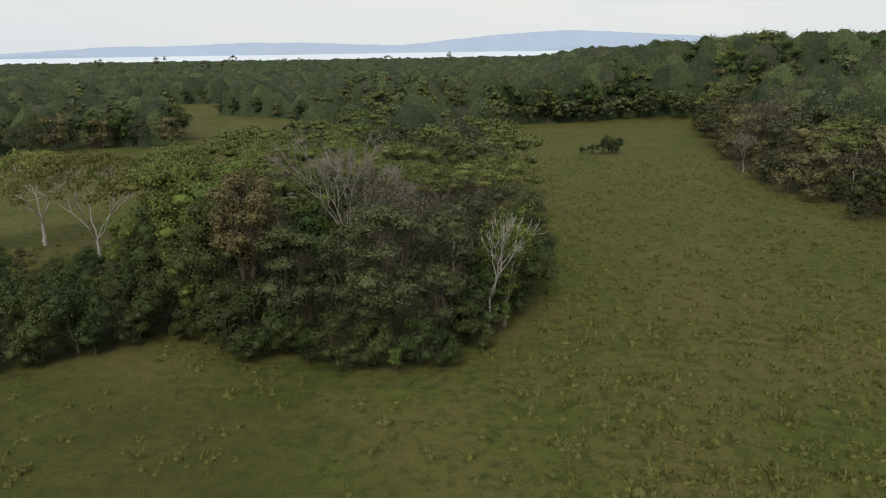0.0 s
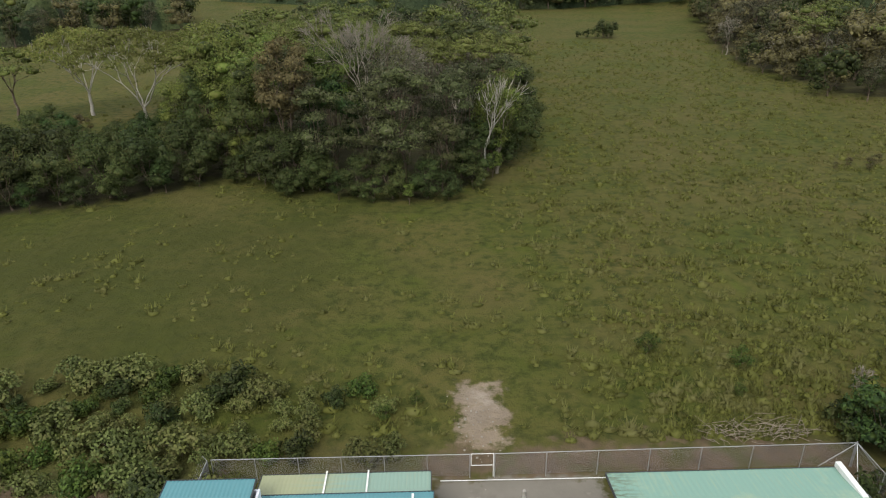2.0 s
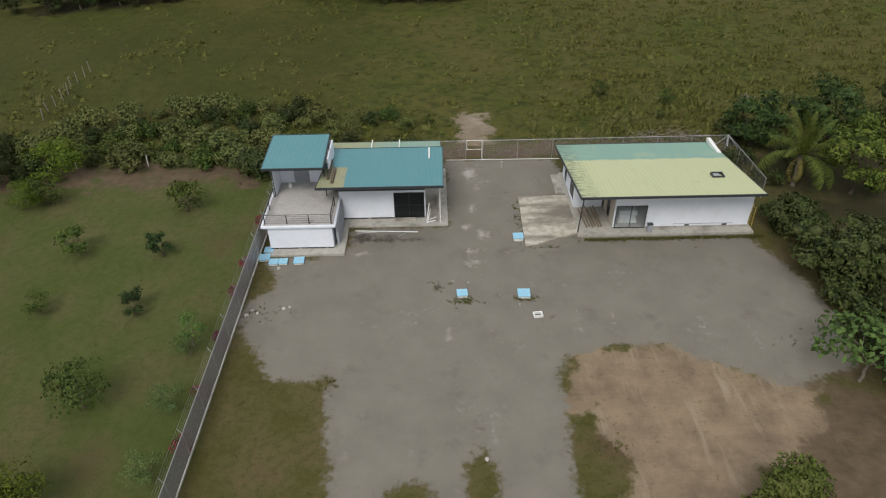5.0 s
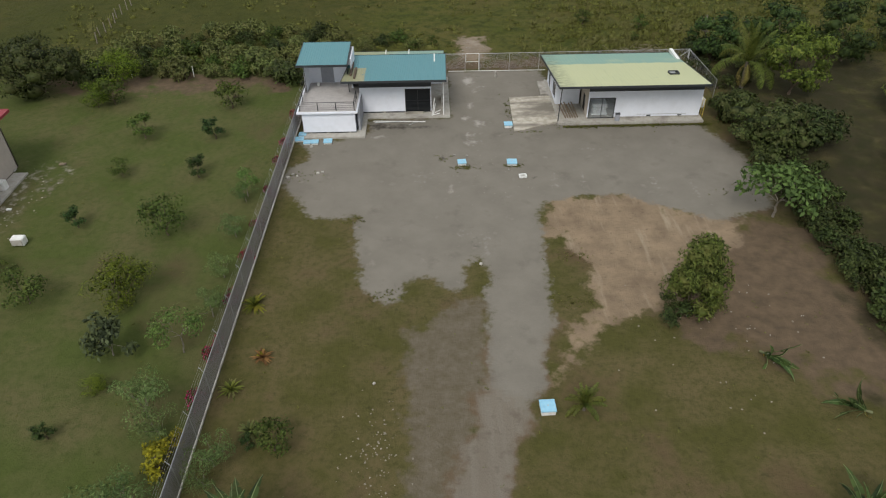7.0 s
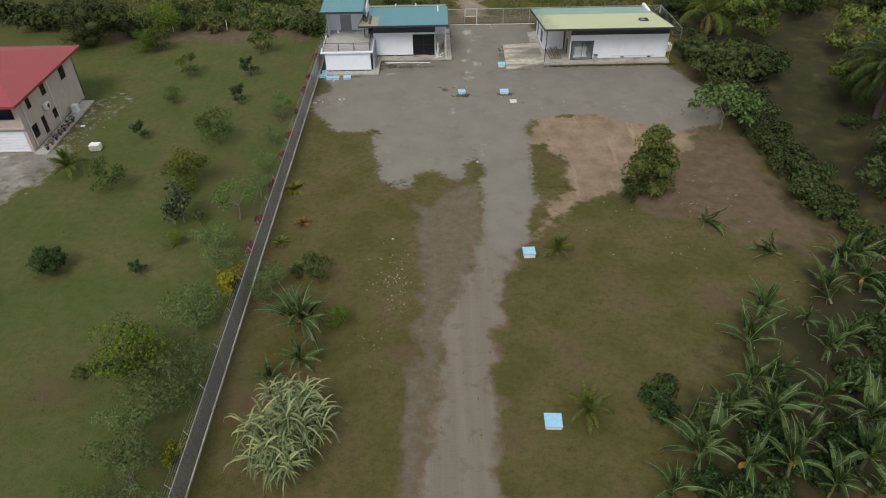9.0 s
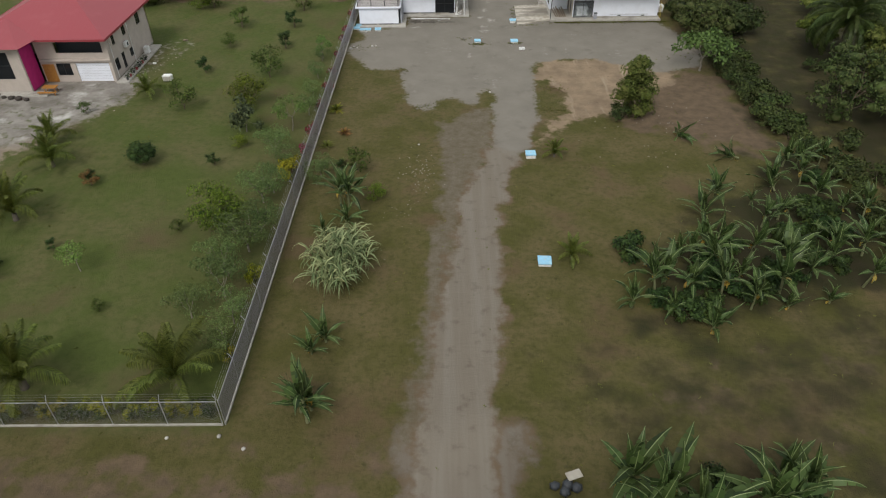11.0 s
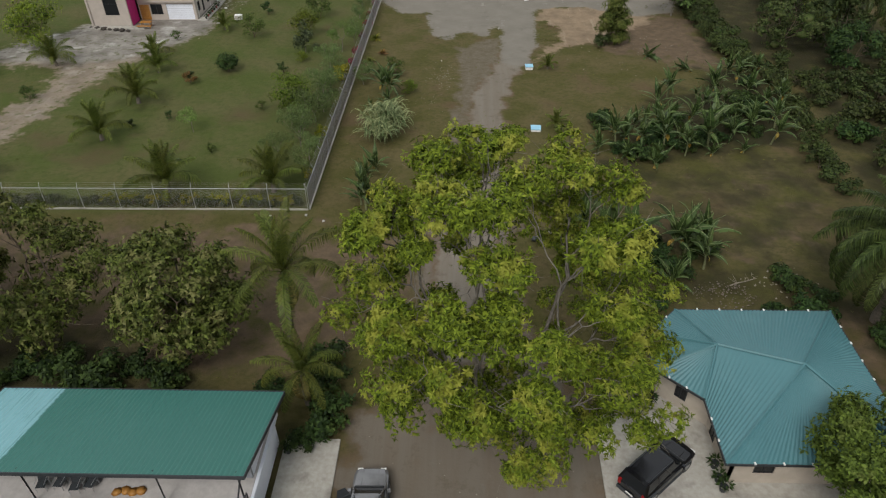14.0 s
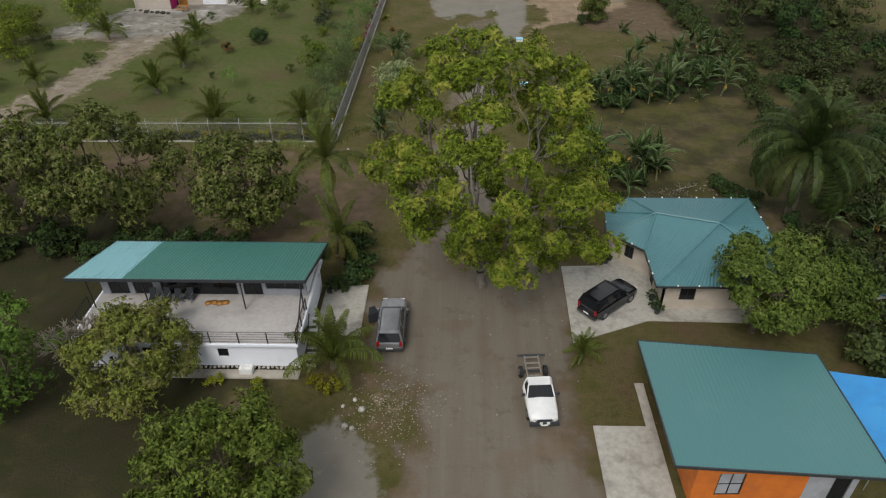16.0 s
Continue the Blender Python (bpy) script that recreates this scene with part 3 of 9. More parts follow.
def ground_material():
    m, n, l, p = shader("ground_cover")

    def attr(name):
        a = n.new("ShaderNodeAttribute")
        a.attribute_name = name
        return a.outputs["Fac"]

    def ragged(name, scale, amount, lo, hi):
        """The cover's mask with an edge broken up by noise."""
        add = n.new("ShaderNodeMath")
        add.operation = "MULTIPLY_ADD"
        add.inputs[1].default_value = amount
        l.new(grain(n, l, scale, 0.3, 0.7, 6), add.inputs[0])
        l.new(attr(name), add.inputs[2])
        r = n.new("ShaderNodeMapRange")
        r.interpolation_type = "SMOOTHSTEP"
        r.inputs["From Min"].default_value, r.inputs["From Max"].default_value = lo + amount / 2, hi + amount / 2
        l.new(add.outputs[0], r.inputs["Value"])
        return r.outputs[0]

    # brownish mown lawn of the plot, greener lawn beyond the fence, rank pasture behind
    plot = tone(n, l, (0.090, 0.086, 0.027), (0.140, 0.115, 0.055), grain(n, l, 0.22, 0.38, 0.62, 6))
    plot = tone(n, l, plot, (0.062, 0.062, 0.019), grain(n, l, 1.7, 0.45, 0.75, 8, None, 0.75))
    plot = tone(n, l, plot, (0.118, 0.080, 0.048), grain(n, l, 0.11, 0.54, 0.72, 5))
    plot = tone(n, l, plot, (0.036, 0.042, 0.013), grain(n, l, 0.8, 0.57, 0.74, 9, None, 0.8))
    plot = tone(n, l, plot, (0.15, 0.122, 0.06), grain(n, l, 5, 0.60, 0.78, 6, None, 0.75))
    green = tone(n, l, (0.086, 0.108, 0.030), (0.130, 0.121, 0.054), grain(n, l, 0.16, 0.40, 0.66, 5))
    green = tone(n, l, green, (0.062, 0.080, 0.021), grain(n, l, 1.3, 0.45, 0.75, 8, None, 0.75))
    green = tone(n, l, green, (0.112, 0.088, 0.046), grain(n, l, 0.10, 0.56, 0.74, 5))
    green = tone(n, l, green, (0.050, 0.064, 0.018), grain(n, l, 0.7, 0.57, 0.74, 9, None, 0.8))
    green = tone(n, l, green, (0.125, 0.118, 0.05), grain(n, l, 5, 0.6, 0.78, 6, None, 0.75))
    wild = tone(n, l, (0.078, 0.090, 0.019), (0.118, 0.102, 0.034), grain(n, l, 0.055, 0.38, 0.64, 7))
    wild = tone(n, l, wild, (0.038, 0.050, 0.011), grain(n, l, 0.55, 0.46, 0.64, 8, None, 0.7))
    wild = tone(n, l, wild, (0.088, 0.112, 0.018), grain(n, l, 0.09, 0.60, 0.74, 5))
    wild = tone(n, l, wild, (0.112, 0.098, 0.034), grain(n, l, 0.03, 0.52, 0.70, 4))
    wild = tone(n, l, wild, (0.125, 0.115, 0.040), grain(n, l, 1.4, 0.56, 0.74, 7, None, 0.75))
    wild = tone(n, l, wild, (0.052, 0.058, 0.014), ragged("rank", 0.12, 0.6, 0.1, 1.6))
    col = tone(n, l, plot, green, attr("lawn"))
    col = tone(n, l, col, wild, attr("meadow"))
    earth = tone(n, l, (0.172, 0.125, 0.082), (0.112, 0.084, 0.056), grain(n, l, 0.9, 0.35, 0.65, 7))
    col = tone(n, l, col, earth, ragged("soil", 0.35, 0.8, 0.35, 0.75))
    # leaf mould with the plants' shade put into its colour
    shaded_mould = tone(n, l, (0.052, 0.044, 0.024), (0.038, 0.040, 0.016), grain(n, l, 0.5, 0.35, 0.65, 7))
    col = tone(n, l, col, shaded_mould, ragged("litter_shade", 0.3, 0.6, 0.32, 0.95))
    sand = tone(n, l, (0.345, 0.262, 0.178), (0.225, 0.168, 0.116), grain(n, l, 0.45, 0.35, 0.65, 8))
    sand = tone(n, l, sand, (0.15, 0.115, 0.08), grain(n, l, 2.2, 0.58, 0.78, 6))
    # scraped by turning wheels
    sc = n.new("ShaderNodeMapping")
    sc.inputs["Rotation"].default_value, sc.inputs["Scale"].default_value = (0, 0, 0.5), (0.9, 0.13, 1.0)
    l.new(n.new("ShaderNodeTexCoord").outputs["Object"], sc.inputs["Vector"])
    sand = tone(n, l, sand, (0.40, 0.325, 0.235), grain(n, l, 1.0, 0.56, 0.76, 6, sc.outputs[0]))
    pale = tone(n, l, (0.36, 0.335, 0.30), (0.21, 0.19, 0.165), grain(n, l, 0.35, 0.38, 0.62, 7))
    pale = tone(n, l, pale, (0.60, 0.58, 0.54), grain(n, l, 0.20, 0.56, 0.68, 7))
    sand = tone(n, l, sand, pale, attr("chalk"))
    col = tone(n, l, col, sand, ragged("sand", 0.9, 0.6, 0.31, 0.72))
    grit = tone(n, l, (0.242, 0.222, 0.188), (0.205, 0.187, 0.158), grain(n, l, 0.30, 0.35, 0.65, 6))
    grit = tone(n, l, grit, (0.165, 0.148, 0.124), grain(n, l, 0.35, 0.58, 0.80, 5))
    grit = tone(n, l, grit, (0.30, 0.275, 0.235), grain(n, l, 0.6, 0.62, 0.80, 5))
    grit = tone(n, l, grit, (0.42, 0.395, 0.355), ragged("dust", 1.6, 0.5, 0.28, 0.85))
    grit = tone(n, l, grit, (0.075, 0.066, 0.056), ragged("stain", 1.5, 0.5, 0.27, 0.9))
    # wheel tracks drawn out along the lane
    tc = n.new("ShaderNodeTexCoord").outputs["Object"]
    mp = n.new("ShaderNodeMapping")
    mp.inputs["Scale"].default_value = (1.1, 0.05, 1.0)
    l.new(tc, mp.inputs["Vector"])
    ruts = grain(n, l, 1.0, 0.42, 0.66, 5, mp.outputs[0])
    drive = tone(n, l, tone(n, l, grit, (0.208, 0.172, 0.132), 0.6), (0.240, 0.214, 0.178), ruts)
    drive = tone(n, l, drive, (0.135, 0.108, 0.080), grain(n, l, 0.7, 0.56, 0.80, 7))
    mud = tone(n, l, (0.190, 0.164, 0.133), (0.172, 0.142, 0.110), ruts)
    mud = tone(n, l, mud, (0.165, 0.118, 0.078), grain(n, l, 0.16, 0.53, 0.72, 6))
    mud = tone(n, l, mud, (0.105, 0.088, 0.058), grain(n, l, 0.55, 0.54, 0.74, 8, None, 0.75))
    mud = tone(n, l, mud, (0.235, 0.215, 0.185), grain(n, l, 1.1, 0.60, 0.80, 7, None, 0.7))
    verge = tone(n, l, (0.150, 0.112, 0.070), (0.100, 0.078, 0.050), grain(n, l, 0.8, 0.35, 0.65, 7))
    col = tone(n, l, col, verge, ragged("track", 0.9, 0.4, 0.20, 0.50))
    col = tone(n, l, col, mud, ragged("track", 0.8, 0.4, 0.30, 0.66))
    # gravel grown through with grass, then a sandy verge, then the lane itself
    thin = tone(n, l, (0.186, 0.158, 0.120), (0.125, 0.106, 0.068), grain(n, l, 0.9, 0.36, 0.66, 8, None, 0.75))
    col = tone(n, l, col, thin, ragged("band", 1.1, 0.6, 0.32, 0.85))
    col = tone(n, l, col, (0.155, 0.112, 0.072), ragged("verge", 0.9, 0.4, 0.24, 0.62))
    col = tone(n, l, col, drive, ragged("lane", 1.0, 0.5, 0.27, 0.80))
    col = tone(n, l, col, grit, ragged("gravel", 1.6, 0.5, 0.27, 0.72))
    damp = n.new("ShaderNodeHueSaturation")
    damp.inputs["Value"].default_value, damp.inputs["Saturation"].default_value = 0.83, 1.04
    l.new(col, damp.inputs["Color"])
    l.new(damp.outputs[0], p.inputs["Base Color"])
    p.inputs["Roughness"].default_value = 0.95
    p.inputs["Specular IOR Level"].default_value = 0.15
    blades = grain(n, l, 4.5, 0.3, 0.7, 8, None, 0.75)
    mound = n.new("ShaderNodeMath")
    mound.operation = "MULTIPLY_ADD"
    mound.inputs[2].default_value = 0.0
    l.new(grain(n, l, 0.7, 0.40, 0.70, 5), mound.inputs[0])
    l.new(attr("meadow"), mound.inputs[1])
    both = n.new("ShaderNodeMath")
    both.operation = "MULTIPLY_ADD"
    both.inputs[1].default_value = 3.0
    l.new(mound.outputs[0], both.inputs[0])
    l.new(blades, both.inputs[2])
    calm = n.new("ShaderNodeMapRange")
    calm.inputs["To Min"].default_value, calm.inputs["To Max"].default_value = 1.0, 0.25
    hard = n.new("ShaderNodeMath")
    hard.operation = "MAXIMUM"
    l.new(attr("gravel"), hard.inputs[0])
    l.new(attr("track"), hard.inputs[1])
    l.new(hard.outputs[0], calm.inputs["Value"])
    flat = n.new("ShaderNodeMath")
    flat.operation = "MULTIPLY"
    l.new(both.outputs[0], flat.inputs[0])
    l.new(calm.outputs[0], flat.inputs[1])
    relief(n, l, p, flat.outputs[0], 0.55, 0.10)
    return m


M["ground"] = ground_material()
build_ground()

# ---- lake and far shore ----


def build_lake():
    m, n, l, p = shader("lake_water")
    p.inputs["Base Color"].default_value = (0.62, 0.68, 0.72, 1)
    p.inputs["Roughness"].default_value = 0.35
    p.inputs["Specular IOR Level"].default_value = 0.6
    relief(n, l, p, grain(n, l, 0.05, 0.3, 0.7), 0.2, 0.5)
    xs = np.linspace(-3600, 3600, 40)
    ys = np.array([1900.0, 2800.0, 3800.0, 4650.0])
    X, Y = np.meshgrid(xs, ys)
    Z = 18.0 + (Y - 1900) * 0.0196
    V = np.column_stack([X.ravel(), Y.ravel(), Z.ravel()])
    i = (np.arange(3)[:, None] * 40 + np.arange(39)[None, :]).ravel()
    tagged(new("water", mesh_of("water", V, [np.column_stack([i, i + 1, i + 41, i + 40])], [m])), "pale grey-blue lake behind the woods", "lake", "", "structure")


def build_shore(name, y, seed, peaks, colour, label, rise):
    """A ridge: a broad glowing sheet that leans back, haze painted in, rolling skyline."""
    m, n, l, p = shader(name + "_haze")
    # emission holds the haze of the distance as a flat colour
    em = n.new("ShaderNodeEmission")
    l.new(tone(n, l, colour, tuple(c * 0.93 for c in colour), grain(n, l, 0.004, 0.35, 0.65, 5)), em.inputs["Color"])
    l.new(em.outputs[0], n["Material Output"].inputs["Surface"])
    xs = np.linspace(-3700, 3700, 260)
    top = waves(xs, xs * 0, 900, seed) * 14 + waves(xs, xs * 0, 260, seed + 1) * 7 + waves(xs, xs * 0, 90, seed + 2) * 2.5
    for cx, wide, tall in peaks:
        top = top + tall * np.exp(-((xs - cx) / wide) ** 2)
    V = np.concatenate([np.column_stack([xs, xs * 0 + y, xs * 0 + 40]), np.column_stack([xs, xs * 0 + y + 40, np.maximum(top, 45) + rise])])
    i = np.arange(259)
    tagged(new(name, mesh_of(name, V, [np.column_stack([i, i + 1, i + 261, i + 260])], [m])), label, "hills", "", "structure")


build_lake()
build_shore("backdrop_hills", 4700, 21, [(-2400, 900, 88), (-1300, 700, 70), (-300, 900, 78), (700, 620, 92), (1300, 700, 90), (2400, 900, 90)], (0.50, 0.60, 0.73), "hills across the lake, blue from painted haze", 38)
build_shore("backdrop_ridge", 4580, 43, [(-2600, 700, 70), (-900, 600, 62), (1000, 500, 72), (2300, 700, 70)], (0.46, 0.56, 0.69), "low wooded shore across the lake, blue with haze put into the colour", 22)

# ---- plants: shapes ----


def tube(path, radii, sides=6):
    """A tapering tube along a path of points."""
    path, radii = np.asarray(path, float), np.asarray(radii, float)
    d = np.gradient(path, axis=0)
    d /= np.linalg.norm(d, axis=1)[:, None] + 1e-9
    ref = np.where(np.abs(d[:, 2:3]) > 0.9, np.array([[1.0, 0, 0]]), np.array([[0, 0, 1.0]]))
    a = np.cross(d, ref)
    a /= np.linalg.norm(a, axis=1)[:, None] + 1e-9
    b = np.cross(d, a)
    th = np.arange(sides) * 2 * math.pi / sides
    ring = a[:, None, :] * np.cos(th)[None, :, None] + b[:, None, :] * np.sin(th)[None, :, None]
    V = (path[:, None, :] + ring * radii[:, None, None]).reshape(-1, 3)
    k = len(path)
    i = np.arange(k - 1)[:, None] * sides
    j = np.arange(sides)[None, :]
    j2 = (np.arange(sides) + 1)[None, :] % sides
    F = np.stack([i + j, i + j2, i + sides + j2, i + sides + j], axis=-1).reshape(-1, 4)
    return V, F


def bend(p0, p1, sag, rng, k=5, wobble=0.06):
    """A crooked way from p0 to p1 that rises first and spreads later (sag > 0) or droops."""
    p0, p1 = np.asarray(p0, float), np.asarray(p1, float)
    t = np.linspace(0, 1, k)[:, None]
    L = np.linalg.norm(p1 - p0)
    mid = np.sin(t * math.pi) * np.array([[0, 0, sag * L]])
    w = rng.normal(0, wobble * L, (k, 3)) * np.sin(t * math.pi)
    return p0 + (p1 - p0) * t + mid + w


def unit(v):
    return v / (np.linalg.norm(v, axis=-1, keepdims=True) + 1e-9)


def leaves(at, out, length, width, rng, droop=0.3, jitter=0.5, face=None, lay=0.35):
    """Pointed leaves: one folded quad each, growing from at along out. face: leaves lie over one another like shingles, turned that way."""
    n = len(at)
    if face is None:
        out = unit(out + rng.normal(0, jitter, (n, 3)) + np.array([0, 0, -droop]))
        side = unit(np.cross(out, rng.normal(0, 1, (n, 3))))
    else:
        face = unit(face + rng.normal(0, lay, (n, 3)))
        out = out * 0.25 + unit(rng.normal(0, 1, (n, 3))) + np.array([0, 0, -droop])
        out = unit(out - face * (out * face).sum(axis=1, keepdims=True) * 0.8)
        side = unit(np.cross(out, face))
    ln = (length * rng.uniform(0.65, 1.25, n))[:, None]
    wd = (width * rng.uniform(0.7, 1.2, n))[:, None]
    up = np.cross(side, out)
    V = np.stack([at, at + out * ln * 0.45 + side * wd * 0.5 + up * wd * 0.12, at + out * ln, at + out * ln * 0.45 - side * wd * 0.5 + up * wd * 0.12], axis=1).reshape(-1, 3)
    return V, np.arange(n * 4).reshape(n, 4)


def ball_points(n, rng, low=-0.35):
    """Directions over a sphere, fewer below."""
    d = unit(rng.normal(0, 1, (n * 3, 3)))
    return d[d[:, 2] > low][:n]


ICO = None


def lump(centre, radius, rng, flat=0.8):
    """A rough small ball that closes the inside of a leaf clump."""
    global ICO
    if ICO is None:
        bm = bmesh.new()
        bmesh.ops.create_icosphere(bm, subdivisions=1, radius=1)
        bm.verts.ensure_lookup_table()
        ICO = (np.array([v.co[:] for v in bm.verts]), np.array([[v.index for v in f.verts] for f in bm.faces]))
        bm.free()
    V = ICO[0] * rng.uniform(0.75, 1.1, (len(ICO[0]), 1)) * radius * np.array([1, 1, flat])
    return V + centre, ICO[1]


def crown_clumps(rng, n, radius, base, top, shape, inner=0.55):
    """Centres of the leaf clumps of a crown."""
    pts = []
    mid, half = (base + top) / 2, (top - base) / 2
    k = 0
    while len(pts) < n and k < 4000:
        k += 1
        d = unit(rng.normal(0, 1, 3))
        if shape == "umbrella":
            r = radius * math.sqrt(rng.uniform(0, 1))
            a = rng.uniform(0, 6.283)
            z = top - (top - base) * (0.15 + 0.75 * (r / radius) ** 2) + rng.normal(0, 0.25)
            c = np.array([r * math.cos(a), r * math.sin(a), z])
        elif shape == "column":
            f = rng.uniform(0, 1)
            a = rng.uniform(0, 6.283)
            r = radius * (1 - 0.75 * f ** 1.5) * rng.uniform(0.35, 1)
            c = np.array([r * math.cos(a), r * math.sin(a), base + (top - base) * f])
        else:
            r = rng.uniform(inner, 1.0)
            c = np.array([d[0] * radius * r, d[1] * radius * r, mid + d[2] * half * r])
        if all(np.linalg.norm(c - q) > radius * 0.9 / math.sqrt(n) for q in pts):
            pts.append(c)
    return np.array(pts)


def tree_arrays(seed, tall, radius, base, shape, clumps, clump_r, n_leaves, leaf_l, leaf_w, trunk_r=0.25, solid=0.62, droop=0.3, lean=0.0, sprays=0, flat=0.75, fork=0.55, inner=0.55, twigs=0, hollow=0.62, masses=0, gather=0.42, skirt=None, gap=None):
    """Trunk and crown of a broad-leaved tree as (verts, faces) gatherings. sprays: leaves in one rosette, else single ones."""
    rng = np.random.RandomState(seed)
    wood, green = Geo(), Geo()
    top_c = crown_clumps(rng, clumps, radius, base, tall - clump_r * 0.6, shape, inner)
    if masses:
        # clumps draw together into boughs with gaps between them
        boughs = crown_clumps(rng, masses, radius * 0.95, base, tall - clump_r * 0.6, shape, inner)
        near = boughs[np.argmin(((top_c[:, None, :] - boughs[None]) ** 2).sum(axis=2), axis=1)]
        top_c = top_c + (near - top_c) * gather
    if skirt:
        # the lower boughs reach further out, more to one side
        low = np.maximum((base + tall) / 2 - top_c[:, 2], 0)
        top_c[:, 0] = top_c[:, 0] * (1 + skirt[0] * low) + skirt[1] * low
    foot = np.array([0, 0, -0.3])
    knee = np.array([lean * tall * 0.3 + rng.normal(0, 0.1), rng.normal(0, 0.1), base * fork + 0.2])
    wood.add(*tube(bend(foot, knee, 0, rng, 5, 0.03), np.linspace(trunk_r * 1.25, trunk_r * 0.8, 5), 7))

    def grow(p, r, mine, level):
        """Forks again and again until every clump has its own twig."""
        if len(mine) == 1:
            c = mine[0]
            wood.add(*tube(bend(p, c, -0.04, rng, 4), np.linspace(r, r * 0.35, 4), 4))
            for _ in range(twigs):
                s = p + (c - p) * rng.uniform(0.4, 0.95)
                wood.add(*tube(bend(s, c + rng.normal(0, clump_r * 0.6, 3), 0.05, rng, 3, 0.1), [0.022, 0.015, 0.006], 3))
            return
        mid = mine.mean(axis=0)
        if level:
            hub = p + (mid - p) * 0.42
            wood.add(*tube(bend(p, hub, 0.03, rng, 4, 0.05), np.linspace(r, r * 0.8, 4), 6 if r > 0.1 else 4))
        else:
            hub = p
        if level == 0:
            ang = np.arctan2(mine[:, 1], mine[:, 0]) + rng.uniform(0, 6.28)
            pick = ((ang % (2 * math.pi)) / (2 * math.pi) * min(5, len(mine))).astype(int)
        else:
            _, _, axes = np.linalg.svd(mine - mid)
            side = (mine - mid) @ axes[0]
            pick = (side > np.median(side)).astype(int) if len(mine) > 2 else np.arange(len(mine))
        for g in np.unique(pick):
            sel = mine[pick == g]
            if len(sel) == len(mine):
                for c in sel:
                    grow(hub, r * 0.5, c[None, :], level + 1)
                return
            grow(hub, max(r * (len(sel) / len(mine)) ** 0.45, 0.02), sel, level + 1)

    grow(knee, trunk_r * 0.8, top_c, 0)
    each = n_leaves // len(top_c)
    for c in top_c:
        if gap:
            # a thin place in the crown where the bare limbs show
            off = c - np.array(gap[0])
            off = np.linalg.norm(off - np.array(gap[1]) * off.dot(gap[1]))
            if rng.uniform(0.45, 1.0) * gap[2] > off and rng.uniform() < 0.9:
                continue
        r = clump_r * rng.uniform(0.7, 1.25)
        if solid:
            green.add(*lump(c - np.array([0, 0, r * 0.12]), r * solid, rng, flat))
        d = ball_points(each, rng, -0.5)
        shell = rng.uniform(hollow, 1.05, (len(d), 1)) * r
        at = c + d * shell * np.array([1, 1, flat])
        # the leaves of a clump turn outwards and to the sky
        heart = np.array([0, 0, (base + tall) * 0.4])
        face = unit(d + 0.35 * unit(c - heart) + np.array([0, 0, 0.25]))
        if sprays:
            at, face = np.repeat(at, sprays, axis=0), np.repeat(face, sprays, axis=0)
            green.add(*leaves(at, face, leaf_l, leaf_w, rng, droop, 0.15, face, 0.3))
        else:
            green.add(*leaves(at, d, leaf_l, leaf_w, rng, droop, 0.7, face, 0.4))
    return wood, green


def tree(name, label, category, at, bark, leaf, scale=1.0, turn=0.0, group="", squash=1.0, **how):
    wood, green = tree_arrays(**how)
    ob = new(name)
    part("trunk", wood.mesh(name + "_trunk", bark, smooth=True), ob)
    part("crown", green.mesh(name + "_crown", leaf, smooth=True), ob)
    ob.matrix_world = pose(at[0], at[1], float(height(at[0], at[1])), 0, 0, turn) @ Matrix.Diagonal((scale, scale * squash, scale, 1))
    return tagged(ob, label, category, group)


def part(name, me, parent, label=""):
    ob = new(name, me)
    ob.parent = parent
    if label:
        ob["label"] = label
    return ob


def plant_at(proto, x, y, scale=1.0, turn=0.0, z=None, tilt=0.0):
    """A further plant of the same kind."""
    ob = copy_thing(proto, Matrix.Identity(4))
    ob.matrix_world = pose(x, y, float(height(x, y)) if z is None else z, tilt, 0, turn) @ Matrix.Scale(scale, 4)
    return ob


# ---- the woods ----


def wood_spots(poly, gap, seed, tries=6000):
    """Places for trees in a stretch of the plan, no two closer than gap."""
    rng = np.random.RandomState(seed)
    poly = np.asarray(poly, float)
    lo, hi = poly.min(axis=0), poly.max(axis=0)
    cand = rng.uniform(lo, hi, (tries, 2))
    cand = cand[inside(cand[:, 0], cand[:, 1], poly) > 0]
    kept = np.zeros((0, 2))
    for c in cand:
        if not len(kept) or np.min(np.hypot(*(kept - c).T)) > gap:
            kept = np.vstack([kept, c])
    return kept


def bare_tree_geo(seed, tall, spread, trunk_r=0.3, depth=5):
    """Limbs that fork again and again, with no leaves."""
    rng = np.random.RandomState(seed)
    wood = Geo()

    def grow(p, d, length, r, level):
        q = p + d * length
        wood.add(*tube(bend(p, q, 0, rng, 4, 0.05), np.linspace(r, r * 0.62, 4), 5 if level > 2 else 3))
        if level == 0:
            return
        for k in range(3 if level > 1 else 4):
            e = unit(d + rng.normal(0, spread, 3) + np.array([0, 0, 0.12]))
            grow(q, e, length * rng.uniform(0.62, 0.85), max(r * 0.58, 0.035), level - 1)

    grow(np.array([0, 0, -0.3]), unit(np.array([0.05, 0, 1.0])), tall * 0.28, trunk_r, depth)
    return wood


def bare_tree(label, at, bark="bark_pale", **how):
    ob = new("bare_tree")
    part("limbwork", bare_tree_geo(**how).mesh("bare_tree_branches", M[bark], smooth=True), ob)
    ob.matrix_world = pose(at[0], at[1], float(height(*at)), 0, 0, 40)
    return tagged(ob, label, "tree")


